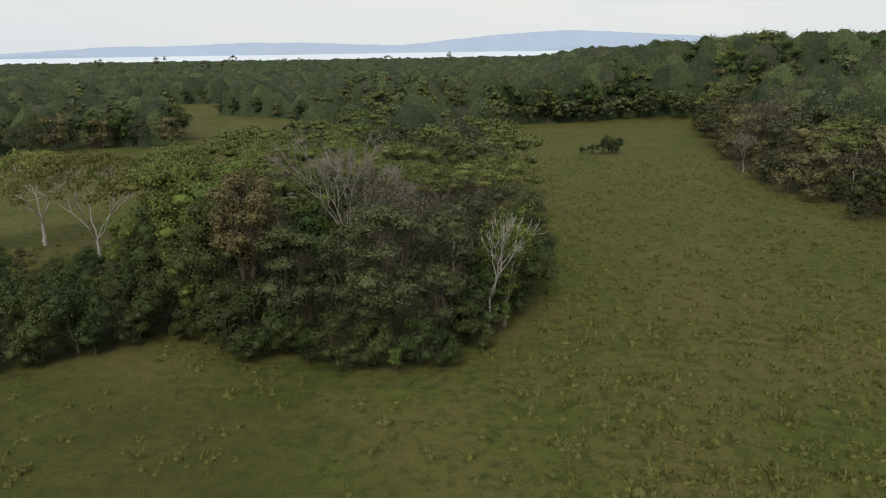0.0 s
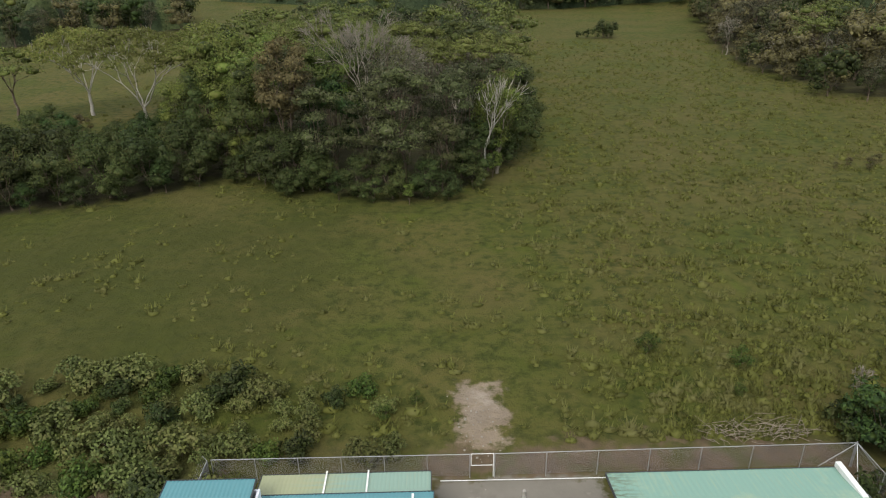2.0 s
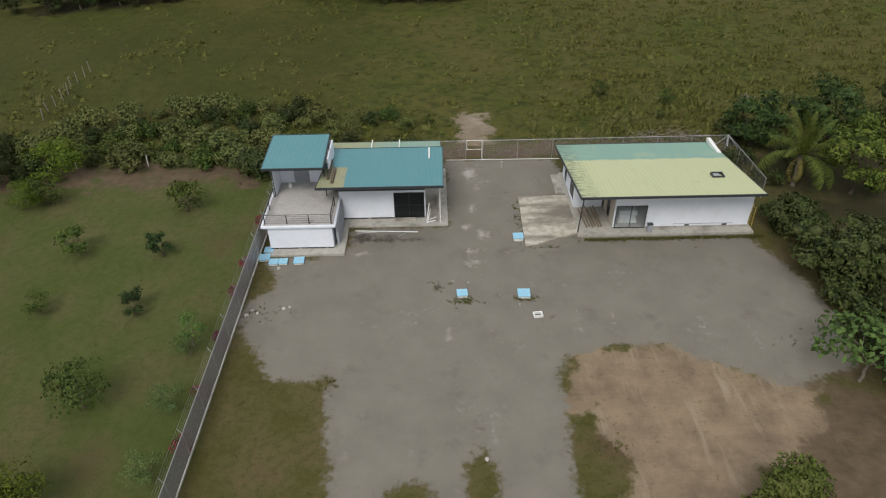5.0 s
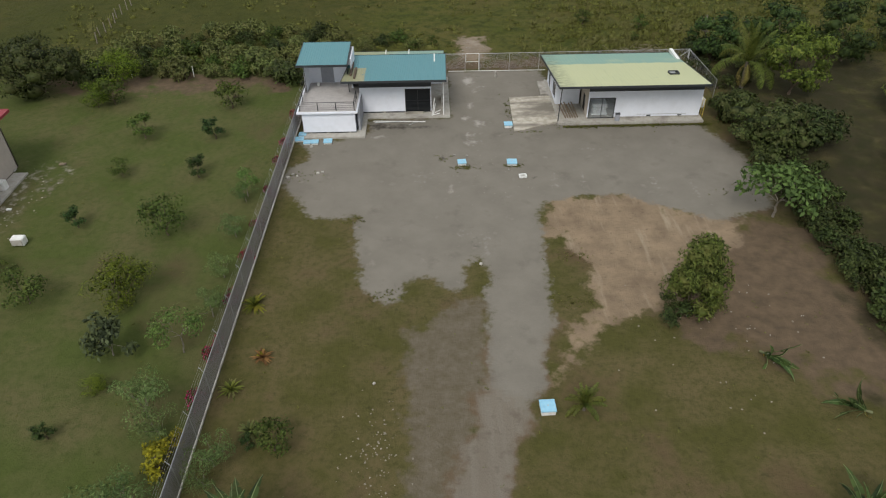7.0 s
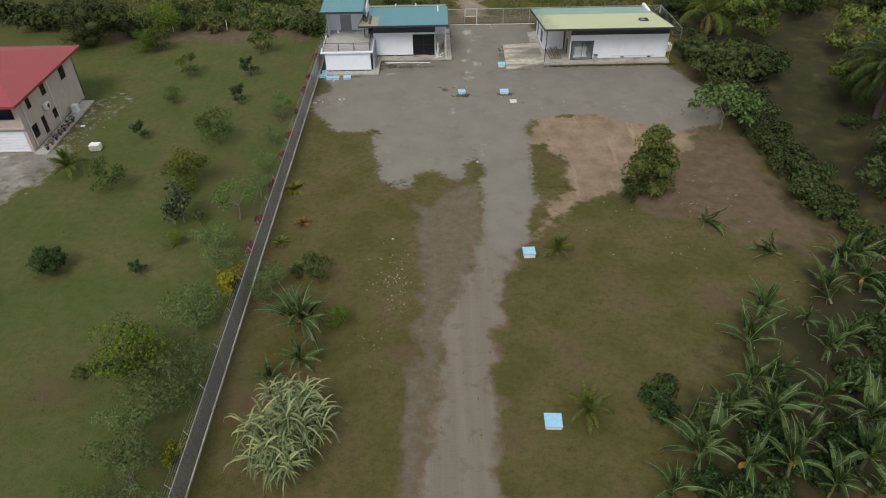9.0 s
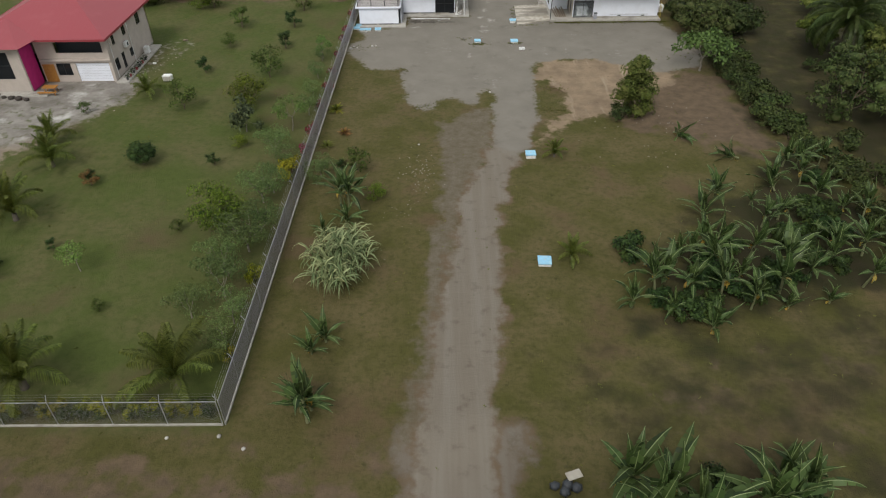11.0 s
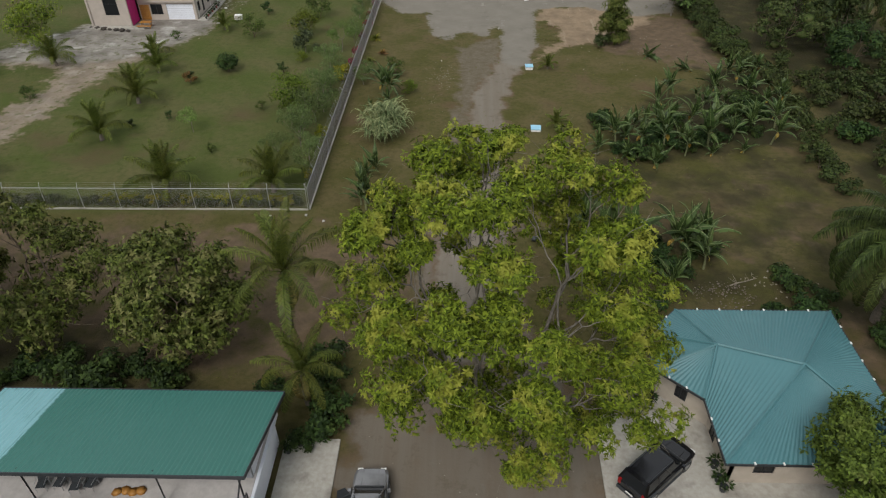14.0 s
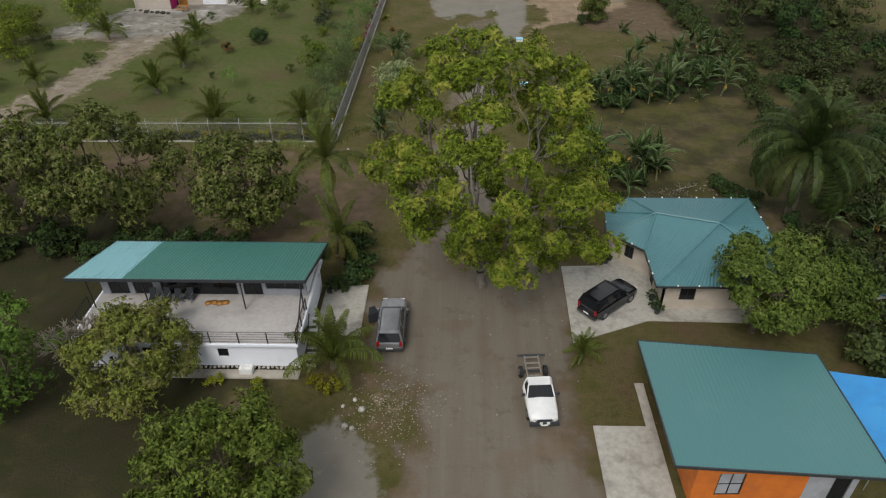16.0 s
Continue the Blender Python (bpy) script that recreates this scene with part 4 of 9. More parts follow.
def woods():
    rng = np.random.RandomState(5)
    away = pose(0, 0, -200)
    # kinds of tree that make up the wood, each built once
    kinds = {}
    spec = {
        "dull": ("leafy tree with dull grey-green crown at the wood's edge", "leaf_dull", dict(flat=0.5, seed=11, tall=20, radius=5.0, base=3, shape="round", clumps=19, clump_r=2.01, n_leaves=5038, leaf_l=0.37, leaf_w=0.21, trunk_r=0.28, solid=0.55)),
        "dull_low": ("low leafy tree with dark dull crown to the ground", "leaf_forest", dict(seed=12, tall=12, radius=4.2, base=0.8, shape="round", clumps=18, clump_r=1.77, n_leaves=3853, leaf_l=0.37, leaf_w=0.22, trunk_r=0.2, solid=0.55)),
        "forest": ("tall forest tree with dense dark green crown", "leaf_forest", dict(seed=13, tall=22, radius=5.6, base=5, shape="round", clumps=18, clump_r=2.36, n_leaves=4446, leaf_l=0.42, leaf_w=0.24, trunk_r=0.3, solid=0.55)),
        "umbrella": ("spreading rain tree with flat light-green crown", "leaf_umbrella", dict(seed=14, tall=23, radius=9.0, base=15, shape="umbrella", clumps=24, clump_r=2.36, n_leaves=5335, leaf_l=0.40, leaf_w=0.22, trunk_r=0.38, flat=0.45, solid=0.55)),
        "bright": ("forest tree with bright green crown", "leaf_bright", dict(seed=15, tall=19, radius=4.6, base=4, shape="round", clumps=16, clump_r=2.12, n_leaves=4149, leaf_l=0.37, leaf_w=0.22, trunk_r=0.25, solid=0.55)),
        "dry": ("half-dry forest tree with greyish brown crown", "leaf_grey", dict(seed=16, tall=21, radius=5.4, base=7, shape="round", clumps=19, clump_r=2.01, n_leaves=3260, leaf_l=0.34, leaf_w=0.16, trunk_r=0.28, solid=0.0, twigs=3)),
        "rusty": ("bushy tree with rusty olive crown at the pasture edge", "leaf_rusty", dict(seed=18, tall=14, radius=4.8, base=1.2, shape="round", clumps=19, clump_r=1.89, n_leaves=3556, leaf_l=0.37, leaf_w=0.19, trunk_r=0.22, solid=0.55)),
        "dark": ("forest tree with very dark green crown", "leaf_dark", dict(seed=17, tall=18, radius=5.0, base=3, shape="round", clumps=16, clump_r=2.24, n_leaves=3853, leaf_l=0.38, leaf_w=0.24, trunk_r=0.25, solid=0.55)),
    }
    # the same kinds with coarser leaves, for the depth of the wood
    for key in list(spec):
        label, leaf, how = spec[key]
        spec["far_" + key] = (label, leaf, dict(how, seed=how["seed"] + 40, clumps=13, clump_r=how["clump_r"] * 1.35, n_leaves=820, leaf_l=0.72, leaf_w=0.46, twigs=0))
    deep = {}
    for key, (label, leaf, how) in spec.items():
        if key.startswith("far_"):
            deep[key] = (tree_arrays(**how), M["bark_brown"], M[leaf], [])
            continue
        kinds[key] = tree("forest_tree", label, "tree", (0, 0), M["bark_brown"], M[leaf], **how)
        kinds[key].matrix_world = away

    def put(key, x, y, tall, turn=None):
        if math.hypot(x, y) > 165:
            key = "far_" + key
        base = spec[key][2]["tall"]
        if key in deep:
            deep[key][3].append((x, y, tall / base, rng.uniform(0, 6.283)))
            return None
        return plant_at(kinds[key], x, y, tall / base, rng.uniform(0, 360) if turn is None else turn)

    # trees that stand out
    bare_tree("slender leafless tree with crooked white trunk", (8.1, 92.2), seed=19, tall=21, spread=0.30, trunk_r=0.22, depth=4, bark="bark_white")
    tree("olive_crowned_tree", "tree with thin olive-green crown at the wood's corner", "tree", (11.0, 96.5), M["bark_pale"], M["leaf_bright"], seed=31, tall=22, radius=4.4, base=5, shape="round", clumps=24, clump_r=1.6, n_leaves=2600, leaf_l=0.45, leaf_w=0.28, trunk_r=0.30, solid=0.0, fork=0.7)
    tree("russet_tree", "tall tree with russet-tipped leaf clumps", "tree", (-26.5, 93), M["bark_brown"], M["leaf_brown"], seed=32, tall=27.0, radius=5.0, base=12, shape="round", clumps=34, clump_r=1.5, n_leaves=6000, leaf_l=0.5, leaf_w=0.26, trunk_r=0.35)
    bare_tree("large leafless tree with pale grey branches", (-13.5, 103), seed=3, tall=31, spread=0.31, trunk_r=0.32, depth=6)
    bare_tree("small leafless tree with whitish branches", (108, 229), seed=8, tall=16, spread=0.42, trunk_r=0.3, depth=5)
    for k, (x, y, h) in enumerate([(117, 212, 13), (126, 196, 14), (134, 224, 15)]):
        bare_tree("small leafless tree with whitish branches", (x, y), seed=60 + k, tall=h, spread=0.42, trunk_r=0.22, depth=4, bark="bark_white")
    bare_tree("leafless tree with pale pinkish twigs", (4, 122), seed=9, tall=22, spread=0.34, trunk_r=0.25, depth=5)
    for x, y, tall, rad, seed, turn in [(-67.5, 133, 25, 14.5, 33, 0), (-53, 141, 25, 10, 34, 90), (-88, 150, 23, 12, 35, 200)]:
        tree("rain_tree", "broad rain tree with pale forked trunk, flat crown", "tree", (x, y), M["bark_white"], M["leaf_rain"], turn=turn, seed=seed, tall=tall, radius=rad, base=15, shape="umbrella", clumps=int(6.6 * rad), clump_r=1.7, n_leaves=int(760 * rad), leaf_l=0.55, leaf_w=0.30, trunk_r=0.4, solid=0.25, twigs=2, flat=0.55, fork=0.35)
    for x, y, key, tall in [(-20, 91, "dull", 19), (-12, 88, "dull", 20), (-5.5, 87, "dull", 23), (1.5, 90, "dull", 21), (-1, 97, "dry", 25), (4.5, 98, "dull", 22), (12, 103, "bright", 19), (9.5, 98, "bright", 17),
                            (-33, 99, "forest", 22), (-38, 104, "bright", 21), (-19, 99, "dark", 20), (-7, 100, "dry", 27), (-28, 104, "dull", 24), (15.5, 110, "dull_low", 14), (-10, 112, "dry", 26),
                            (-45, 96, "dull_low", 12), (-51, 90, "dull_low", 12.5), (-57, 87, "dull_low", 12), (-64, 84, "dull_low", 11), (-71, 82, "dull_low", 12), (-40, 99, "dull_low", 11), (-36, 97, "bright", 10),
                            (-47, 100, "dull_low", 13), (-54, 96, "dull_low", 13), (-61, 93, "dull_low", 12), (-68, 90, "dull_low", 14), (-78, 84, "dull_low", 13), (-33, 95, "dark", 9), (-14, 85, "dull_low", 9), (-8, 83.5, "dull_low", 8), (-2, 84, "dull_low", 8.5), (-21, 88.5, "dull_low", 9), (4, 89, "dull_low", 9),
                            (-40, 118, "umbrella", 24), (-30, 112, "umbrella", 24), (-22, 116, "bright", 24), (-52, 114, "bright", 18), (-47, 112, "forest", 19), (-35, 106, "bright", 22), (-27, 89.5, "dull_low", 13), (-24, 88.5, "dull_low", 12), (-30, 93, "dull_low", 12), (-9, 86, "dull", 15), (0.5, 86.5, "dull", 14), (7, 95, "dull_low", 13), (11, 100, "dull_low", 11), (17, 116, "dull_low", 13), (19, 125, "dull_low", 12), (20, 140, "dull_low", 14), (-84, 90, "dull_low", 14), (-90, 84, "dull_low", 13), (-75, 92, "dull_low", 15),
                            (-50, 126, "bright", 26), (-43, 119, "forest", 27), (-37, 111, "bright", 26), (-50, 132, "bright", 21), (-98, 98, "dark", 13), (-47, 124, "dull", 18),
                            (-82, 79, "dull_low", 6), (-75, 78, "dull_low", 7), (-67, 80, "dark", 6), (-60, 83, "dull_low", 6.5), (-54, 86, "dull_low", 7), (-48, 89, "dark", 7), (-43, 92, "dull_low", 7), (-37, 94, "dull_low", 6), (-31, 91, "bright", 6), (-26, 86, "dull_low", 6), (-17, 83.5, "dark", 6), (-11, 81.8, "dull_low", 5.5), (-5, 80.8, "bright", 4.5), (1.5, 83, "dull_low", 6), (6, 88, "dull_low", 6), (10, 94, "bright", 6),
                            (-236, 624, "forest", 18), (-218, 620, "dark", 16), (-200, 616, "forest", 19), (-182, 612, "dull", 15), (-168, 588, "dark", 17), (-163, 560, "forest", 16), (-158, 530, "rusty", 13), (-153, 506, "dull", 14), (-140, 498, "forest", 17), (-122, 488, "dark", 16), (-105, 478, "rusty", 13), (-88, 468, "forest", 16),
                            (-58, 108, "dark", 11), (-66, 113, "dull_low", 9), (-75, 110, "dark", 11), (-84, 114, "dull_low", 11), (-55, 116, "dark", 12), (-62, 118, "dark", 9), (-70, 104, "dull_low", 11), (-92, 102, "dark", 12), (-100, 112, "dull", 13), (-79, 120, "dark", 8), (-108, 126, "dull_low", 12), (-72, 122, "dull_low", 5), (-94, 110, "dull_low", 10), (-80, 128, "rusty", 6), (-90, 133, "dull_low", 8), (-52, 112, "dull", 14),
                            (-44, 117, "bright", 29), (-38, 122, "bright", 28), (-48, 124, "umbrella", 25), (-104, 145, "umbrella", 19), (-118, 150, "dull", 15)]:
        put(key, x, y, tall)
    mix = ["umbrella", "umbrella", "umbrella", "forest", "bright", "dry", "dull", "umbrella"]
    for x, y in wood_spots(CLUMP_EDGE, 11.0, 2):
        if 112 < y < 235 and x > -46 - 0.1 * (y - 112):
            put(mix[rng.randint(len(mix))], x, y, rng.uniform(19, 25.5))
    edge = ["dull", "rusty", "forest", "dry", "umbrella"]
    for x, y in wood_spots([(106, 150), (104, 195), (105, 222), (109, 246), (125, 300), (142, 352), (156, 396), (172, 392), (150, 300), (130, 240), (124, 190), (130, 140)], 9.5, 13):
        put(["dull_low", "rusty", "rusty", "dull", "dry"][rng.randint(5)], x, y, rng.uniform(9, 18))
    for x, y in wood_spots(RIGHT_WOOD, 10.5, 3):
        if 118 < x < 160:
            put(edge[rng.randint(5)], x, y, rng.uniform(13, 20) + 6 * smoothstep((x - 108) / 25))
    for x, y in wood_spots(LEFT_BAND, 9.5, 4):
        if y < 372 and x > -250:
            put(["rusty", "rusty", "dull", "dark", "dry", "dull_low"][rng.randint(6)], x, y, rng.uniform(15, 21.5))
    # the wall of the wood at the pasture's far end and the trees on the rise behind
    for k, x in enumerate(np.linspace(50, 210, 30)):
        put(["dark", "forest", "dark", "dull", "forest", "rusty"][k % 6], x + rng.uniform(-2, 2), 417 - 0.16 * max(x - 120, 0) + rng.uniform(-3, 6), rng.uniform(18, 29))
    for x, y in wood_spots([(75, 428), (150, 420), (240, 400), (400, 395), (430, 500), (260, 540), (80, 500)], 21, 51):
        put(["umbrella", "forest", "umbrella", "bright", "dark"][rng.randint(5)], x, y, rng.uniform(24, 33))
    for x, y, s in [(80, 94, 3.0), (77, 96, 2.2), (83, 97, 2.6), (86, 93, 3.2), (74, 95, 1.6)]:
        put("rusty", x, y, s)
    # the bush that stands alone in the pasture
    for dx, dy, s in [(0, 0, 8.5), (3.5, 0.5, 7.5), (-3.5, -1, 6), (-7.5, 0, 4.5), (-11, 0.5, 3.5), (1.5, -2, 5)]:
        put("dull_low", 75 + dx, 281 + dy, s)
    for x, y, s in [(112, 180, 8), (106, 205, 9), (109, 215, 6), (118, 158, 8)]:
        put("dull_low", x, y, s)
    for key, (arrays, bark, leaf, spots) in deep.items():
        joined_trees(spots, arrays, bark, leaf)


def joined_trees(spots, arrays, bark, leaf):
    """Trees in the depth of the woods, of one kind, joined."""
    verts, faces, slots, n = [], [], [], 0
    for x, y, sc, a in spots:
        R = np.array([[math.cos(a), math.sin(a), 0], [-math.sin(a), math.cos(a), 0], [0, 0, 1]]) * sc
        for slot, g in enumerate(arrays):
            verts.append(np.concatenate(g.v) @ R + np.array([x, y, float(height(x, y))]))
            for f in g.f:
                faces.append(np.asarray(f) + n)
                slots.append(np.full(len(f), slot))
            n += g.n
    if verts:
        tagged(new("woodland_trees", mesh_of("woodland_trees", np.concatenate(verts), faces, [bark, leaf], np.concatenate(slots), True)), "trees in the depth of the woods round the pasture", "woods", "", "stuff")


CANOPY = [[(54, 418), (120, 412), (164, 400), (300, 395), (470, 385), (760, 640), (-60, 645), (-60, 440)],
          [(-126, 352), (-139, 332), (-176, 346), (-182, 284), (-330, 268), (-520, 430), (-300, 470), (-160, 440)],
          [(164, 130), (164, 300), (172, 392), (470, 385), (420, 110), (240, 112)],
          [(-52, 262), (26, 262), (34, 330), (50, 412), (-30, 440), (-62, 300)],
          [(-1700, 700), (-560, 640), (-240, 628), (-172, 618), (-156, 505), (-60, 450), (760, 640), (1500, 900), (1900, 1880), (-1750, 1880)],
          [(-700, 480), (-300, 478), (-215, 530), (-260, 640), (-560, 640)]]


def canopy():
    """The closed roof of the woods from afar: crown beside crown, rough with leaf clumps, its rim bending down to the ground."""
    rng = np.random.RandomState(31)
    ys = np.exp(np.arange(math.log(108), math.log(1890), 0.0068))
    us = np.arange(-0.95, 1.06, 0.0052)
    U, Y = np.meshgrid(us, ys)
    X = U * Y
    dist = np.full(X.shape, -1e9)
    for poly in CANOPY:
        dist = np.maximum(dist, inside(X, Y, poly))
    # crowns on a jittered lattice
    s = 10.5
    cx, cy = np.floor(X / s).astype(int), np.floor(Y / s).astype(int)

    def rnd(ix, iy, k):
        v = np.sin(ix * 127.1 + iy * 311.7 + k * 74.7) * 43758.5453
        return v - np.floor(v)

    top = np.full(X.shape, -1e9)
    shade = np.zeros(X.shape)
    for dx in (-1, 0, 1):
        for dy in (-1, 0, 1):
            ix, iy = cx + dx, cy + dy
            px, py = (ix + 0.15 + 0.7 * rnd(ix, iy, 1)) * s, (iy + 0.15 + 0.7 * rnd(ix, iy, 2)) * s
            r = s * (0.55 + 0.35 * rnd(ix, iy, 3))
            h = (12 + 12 * rnd(ix, iy, 4)) * (1 + 0.3 * ((px > 30) & (py < 540) & (py > 396)))
            d = np.hypot(X - px, Y - py) / r
            mine = h - 7.5 * d ** 2
            shade = np.where(mine > top, rnd(ix, iy, 5), shade)
            top = np.maximum(top, mine)
    top = np.maximum(top, 7) + rng.normal(0, 0.55, X.shape)
    Z = height(X, Y) + top * smoothstep((dist - 0.5) / 7.0) - 0.6
    ok = dist > -6
    keep = ok[:-1, :-1] & ok[1:, :-1] & ok[:-1, 1:] & ok[1:, 1:]
    w = X.shape[1]
    i = (np.arange(X.shape[0] - 1)[:, None] * w + np.arange(w - 1)[None, :])[keep]
    F = np.column_stack([i, i + 1, i + 1 + w, i + w])
    used, inv = np.unique(F, return_inverse=True)
    V = np.column_stack([X.ravel(), Y.ravel(), Z.ravel()])[used]
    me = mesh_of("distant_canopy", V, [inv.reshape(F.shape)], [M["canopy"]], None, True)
    att = me.attributes.new("kind", "FLOAT", "POINT")
    att.data.foreach_set("value", shade.ravel()[used].astype(np.float32))
    tagged(new("distant_canopy", me), "closed canopy of the woods reaching to the lake", "woods", "", "stuff")
    # leaf masses standing out of it where it is nearer
    near = V[(V[:, 1] < 720) & (rng.uniform(0, 1, len(V)) < 0.6)]
    hill = np.repeat(V[(V[:, 1] < 640) & (V[:, 0] > 30)], 3, axis=0)
    near = np.concatenate([near, hill + rng.normal(0, 1.0, hill.shape) * [1, 1, 0.5]])
    d = unit(rng.normal(0, 1, near.shape) * [1, 1, 0.5] + [0, -0.35, 0.55])
    # darker woods on the plain, mixed kinds on the hill, greyed to paint haze
    east = near[:, 0] > 20
    for k, m in enumerate(("leaf_forest", "leaf_dark", "leaf_grey", "leaf_dull", "leaf_hill", "leaf_forest", "leaf_umbrella", "leaf_grey")):
        cell = (((np.floor(near[:, 0] / 13) * 7 + np.floor(near[:, 1] / 13) * 3).astype(int) + k) % 4 == 0) & (east == (k > 3))
        g = Geo().add(*leaves(near[cell] - d[cell] * 0.3, d[cell], 1.1, 0.75, rng, 0.1, 0.4, d[cell]))
        tagged(new("canopy_foliage", g.mesh("canopy_foliage", M[m])), "leaf masses of the woods behind the pasture", "woods", "", "stuff")


def far_woods():
    """Trees that stand out of the distant canopy, joined by their greens."""
    rng = np.random.RandomState(77)
    shapes = []
    for k, (radius, tall, base, shape) in enumerate([(5.5, 25, 8, "round"), (7.5, 25, 15, "umbrella"), (5, 22, 5, "round"), (5.5, 28, 9, "round"), (6, 24, 7, "round"), (5.5, 19, 1, "round")]):
        wood, green = tree_arrays(seed=200 + k, tall=tall, radius=radius, base=base, shape=shape, clumps=10, clump_r=2.5, n_leaves=170, leaf_l=1.4, leaf_w=0.9, trunk_r=0.3, flat=0.7)
        shapes.append(green)
    mats = ["leaf_forest", "leaf_hill", "leaf_umbrella", "leaf_dull"]
    geos = [Geo() for _ in mats]
    spots = []
    for poly, gap, seed in [(CANOPY[0], 20, 5), (CANOPY[2], 26, 6), (CANOPY[1], 34, 7), (CANOPY[3], 20, 9), ([(-1000, 900), (900, 900), (1400, 1700), (-1450, 1700)], 150, 8), ([(50, 409), (120, 405), (160, 390), (205, 386), (205, 396), (160, 402), (60, 422)], 8, 15)]:
        spots += [tuple(p) for p in wood_spots(poly, gap, seed)]
    for x, y in spots:
        g = shapes[5 if rng.uniform() < 0.75 and y < 424 and 40 < x < 210 else (2, 5)[rng.randint(2)] if x > 90 and y < 700 else rng.randint(5)]
        sc, a = rng.uniform(0.8, 1.12) * (1.3 if y > 880 else 1 + 0.35 * float(smoothstep((x - 90) / 80)) * rng.uniform(0, 1)), rng.uniform(0, 6.283)
        R = np.array([[math.cos(a), math.sin(a), 0], [-math.sin(a), math.cos(a), 0], [0, 0, 1]]) * sc
        tgt = geos[rng.randint(len(mats))]
        n0 = tgt.n
        tgt.v.append(np.concatenate(g.v) @ R + np.array([x, y, float(height(x, y))]))
        for f in g.f:
            tgt.f.append(f + n0)
        tgt.n += g.n
    for geo, m in zip(geos, mats):
        if geo.n:
            tagged(new("emergent_trees", geo.mesh("emergent_trees", M[m], smooth=True)), "taller trees standing out of the distant woods", "woods", "", "stuff")


def canopy_material():
    m, n, l, p = shader("canopy_leaves")
    col = tone(n, l, (0.040, 0.060, 0.022), (0.105, 0.125, 0.048), grain(n, l, 0.10, 0.35, 0.65, 3))
    col = tone(n, l, col, (0.115, 0.105, 0.062), grain(n, l, 0.035, 0.55, 0.75, 4))
    # every crown has its own green: dark, grey-brown or fresh
    kind = n.new("ShaderNodeAttribute")
    kind.attribute_name = "kind"
    ramp = n.new("ShaderNodeValToRGB")
    ramp.color_ramp.interpolation = "CONSTANT"
    for at, c in ((0.0, (0.030, 0.046, 0.026)), (0.3, (0.060, 0.080, 0.036)), (0.5, (0.072, 0.068, 0.046)), (0.62, (0.042, 0.060, 0.030)), (0.85, (0.092, 0.115, 0.046))):
        e = ramp.color_ramp.elements.new(at) if at else ramp.color_ramp.elements[0]
        e.color = (*c, 1)
    l.new(kind.outputs["Fac"], ramp.inputs["Fac"])
    col = tone(n, l, col, ramp.outputs["Color"], 0.75)
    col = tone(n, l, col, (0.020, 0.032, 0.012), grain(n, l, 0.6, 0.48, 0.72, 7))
    l.new(col, p.inputs["Base Color"])
    p.inputs["Roughness"].default_value = 0.9
    p.inputs["Specular IOR Level"].default_value = 0.1
    relief(n, l, p, grain(n, l, 1.0, 0.3, 0.7, 6), 0.8, 0.8)
    return m


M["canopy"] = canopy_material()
canopy()

woods()
far_woods()


# ---- buildings: helpers ----


def box(geo, x0, x1, y0, y1, z0, z1):
    V = [(x, y, z) for z in (z0, z1) for x, y in ((x0, y0), (x1, y0), (x1, y1), (x0, y1))]
    geo.add(V, [(3, 2, 1, 0), (4, 5, 6, 7), (0, 1, 5, 4), (1, 2, 6, 5), (2, 3, 7, 6), (3, 0, 4, 7)])
    return geo


def block(name, mat, parent, x0, x1, y0, y1, z0, z1, label="", bevel=0.0):
    """A cuboid part, its edges eased when bevel is given."""
    if not bevel:
        return part(name, box(Geo(), x0, x1, y0, y1, z0, z1).mesh(name, mat), parent, label)
    bm = bmesh.new()
    bmesh.ops.create_cube(bm, size=1, matrix=Matrix.Translation(((x0 + x1) / 2, (y0 + y1) / 2, (z0 + z1) / 2)) @ Matrix.Diagonal((x1 - x0, y1 - y0, z1 - z0, 1)))
    bmesh.ops.bevel(bm, geom=bm.edges[:], offset=bevel, segments=2, affect="EDGES")
    me = bpy.data.meshes.new(name)
    bm.to_mesh(me)
    bm.free()
    me.materials.append(mat)
    return part(name, me, parent, label)


def rod(name, mat, parent, p0, p1, r=0.03, sides=6, label=""):
    V, F = tube([p0, p1], [r, r], sides)
    n = sides
    g = Geo().add(V, F, [list(range(n))[::-1]], [list(range(n, 2 * n))])
    return part(name, g.mesh(name, mat), parent, label)


def sheet_roof(name, mat, parent, corners, pitch=0.28, rib=0.022, thick=0.06, along=0, label=""):
    """Ribbed sheet roofing on four corners (front-left, front-right, back-right, back-left); ribs run front to back."""
    a, b, c, d = [np.array(p, float) for p in corners]
    n = max(4, int(np.linalg.norm(b - a) / pitch)) * 4
    t = np.linspace(0, 1, n + 1)
    bump = np.array([0, rib, rib, 0])[np.arange(n + 1) % 4]
    nz = unit(np.cross(b - a, d - a))
    rows = []
    for s in (0.0, 0.5, 1.0):
        lo, hi = a + (d - a) * s, b + (c - b) * s
        rows.append(lo + (hi - lo) * t[:, None] + nz * bump[:, None])
    top = np.concatenate(rows)
    g = Geo()
    i = (np.arange(2)[:, None] * (n + 1) + np.arange(n)[None, :]).ravel()
    g.add(top, np.column_stack([i, i + 1, i + n + 2, i + n + 1]))
    under = np.array([a, b, c, d]) - nz * thick
    g.add(under, [(3, 2, 1, 0)])
    return part(name, g.mesh(name, mat), parent, label)


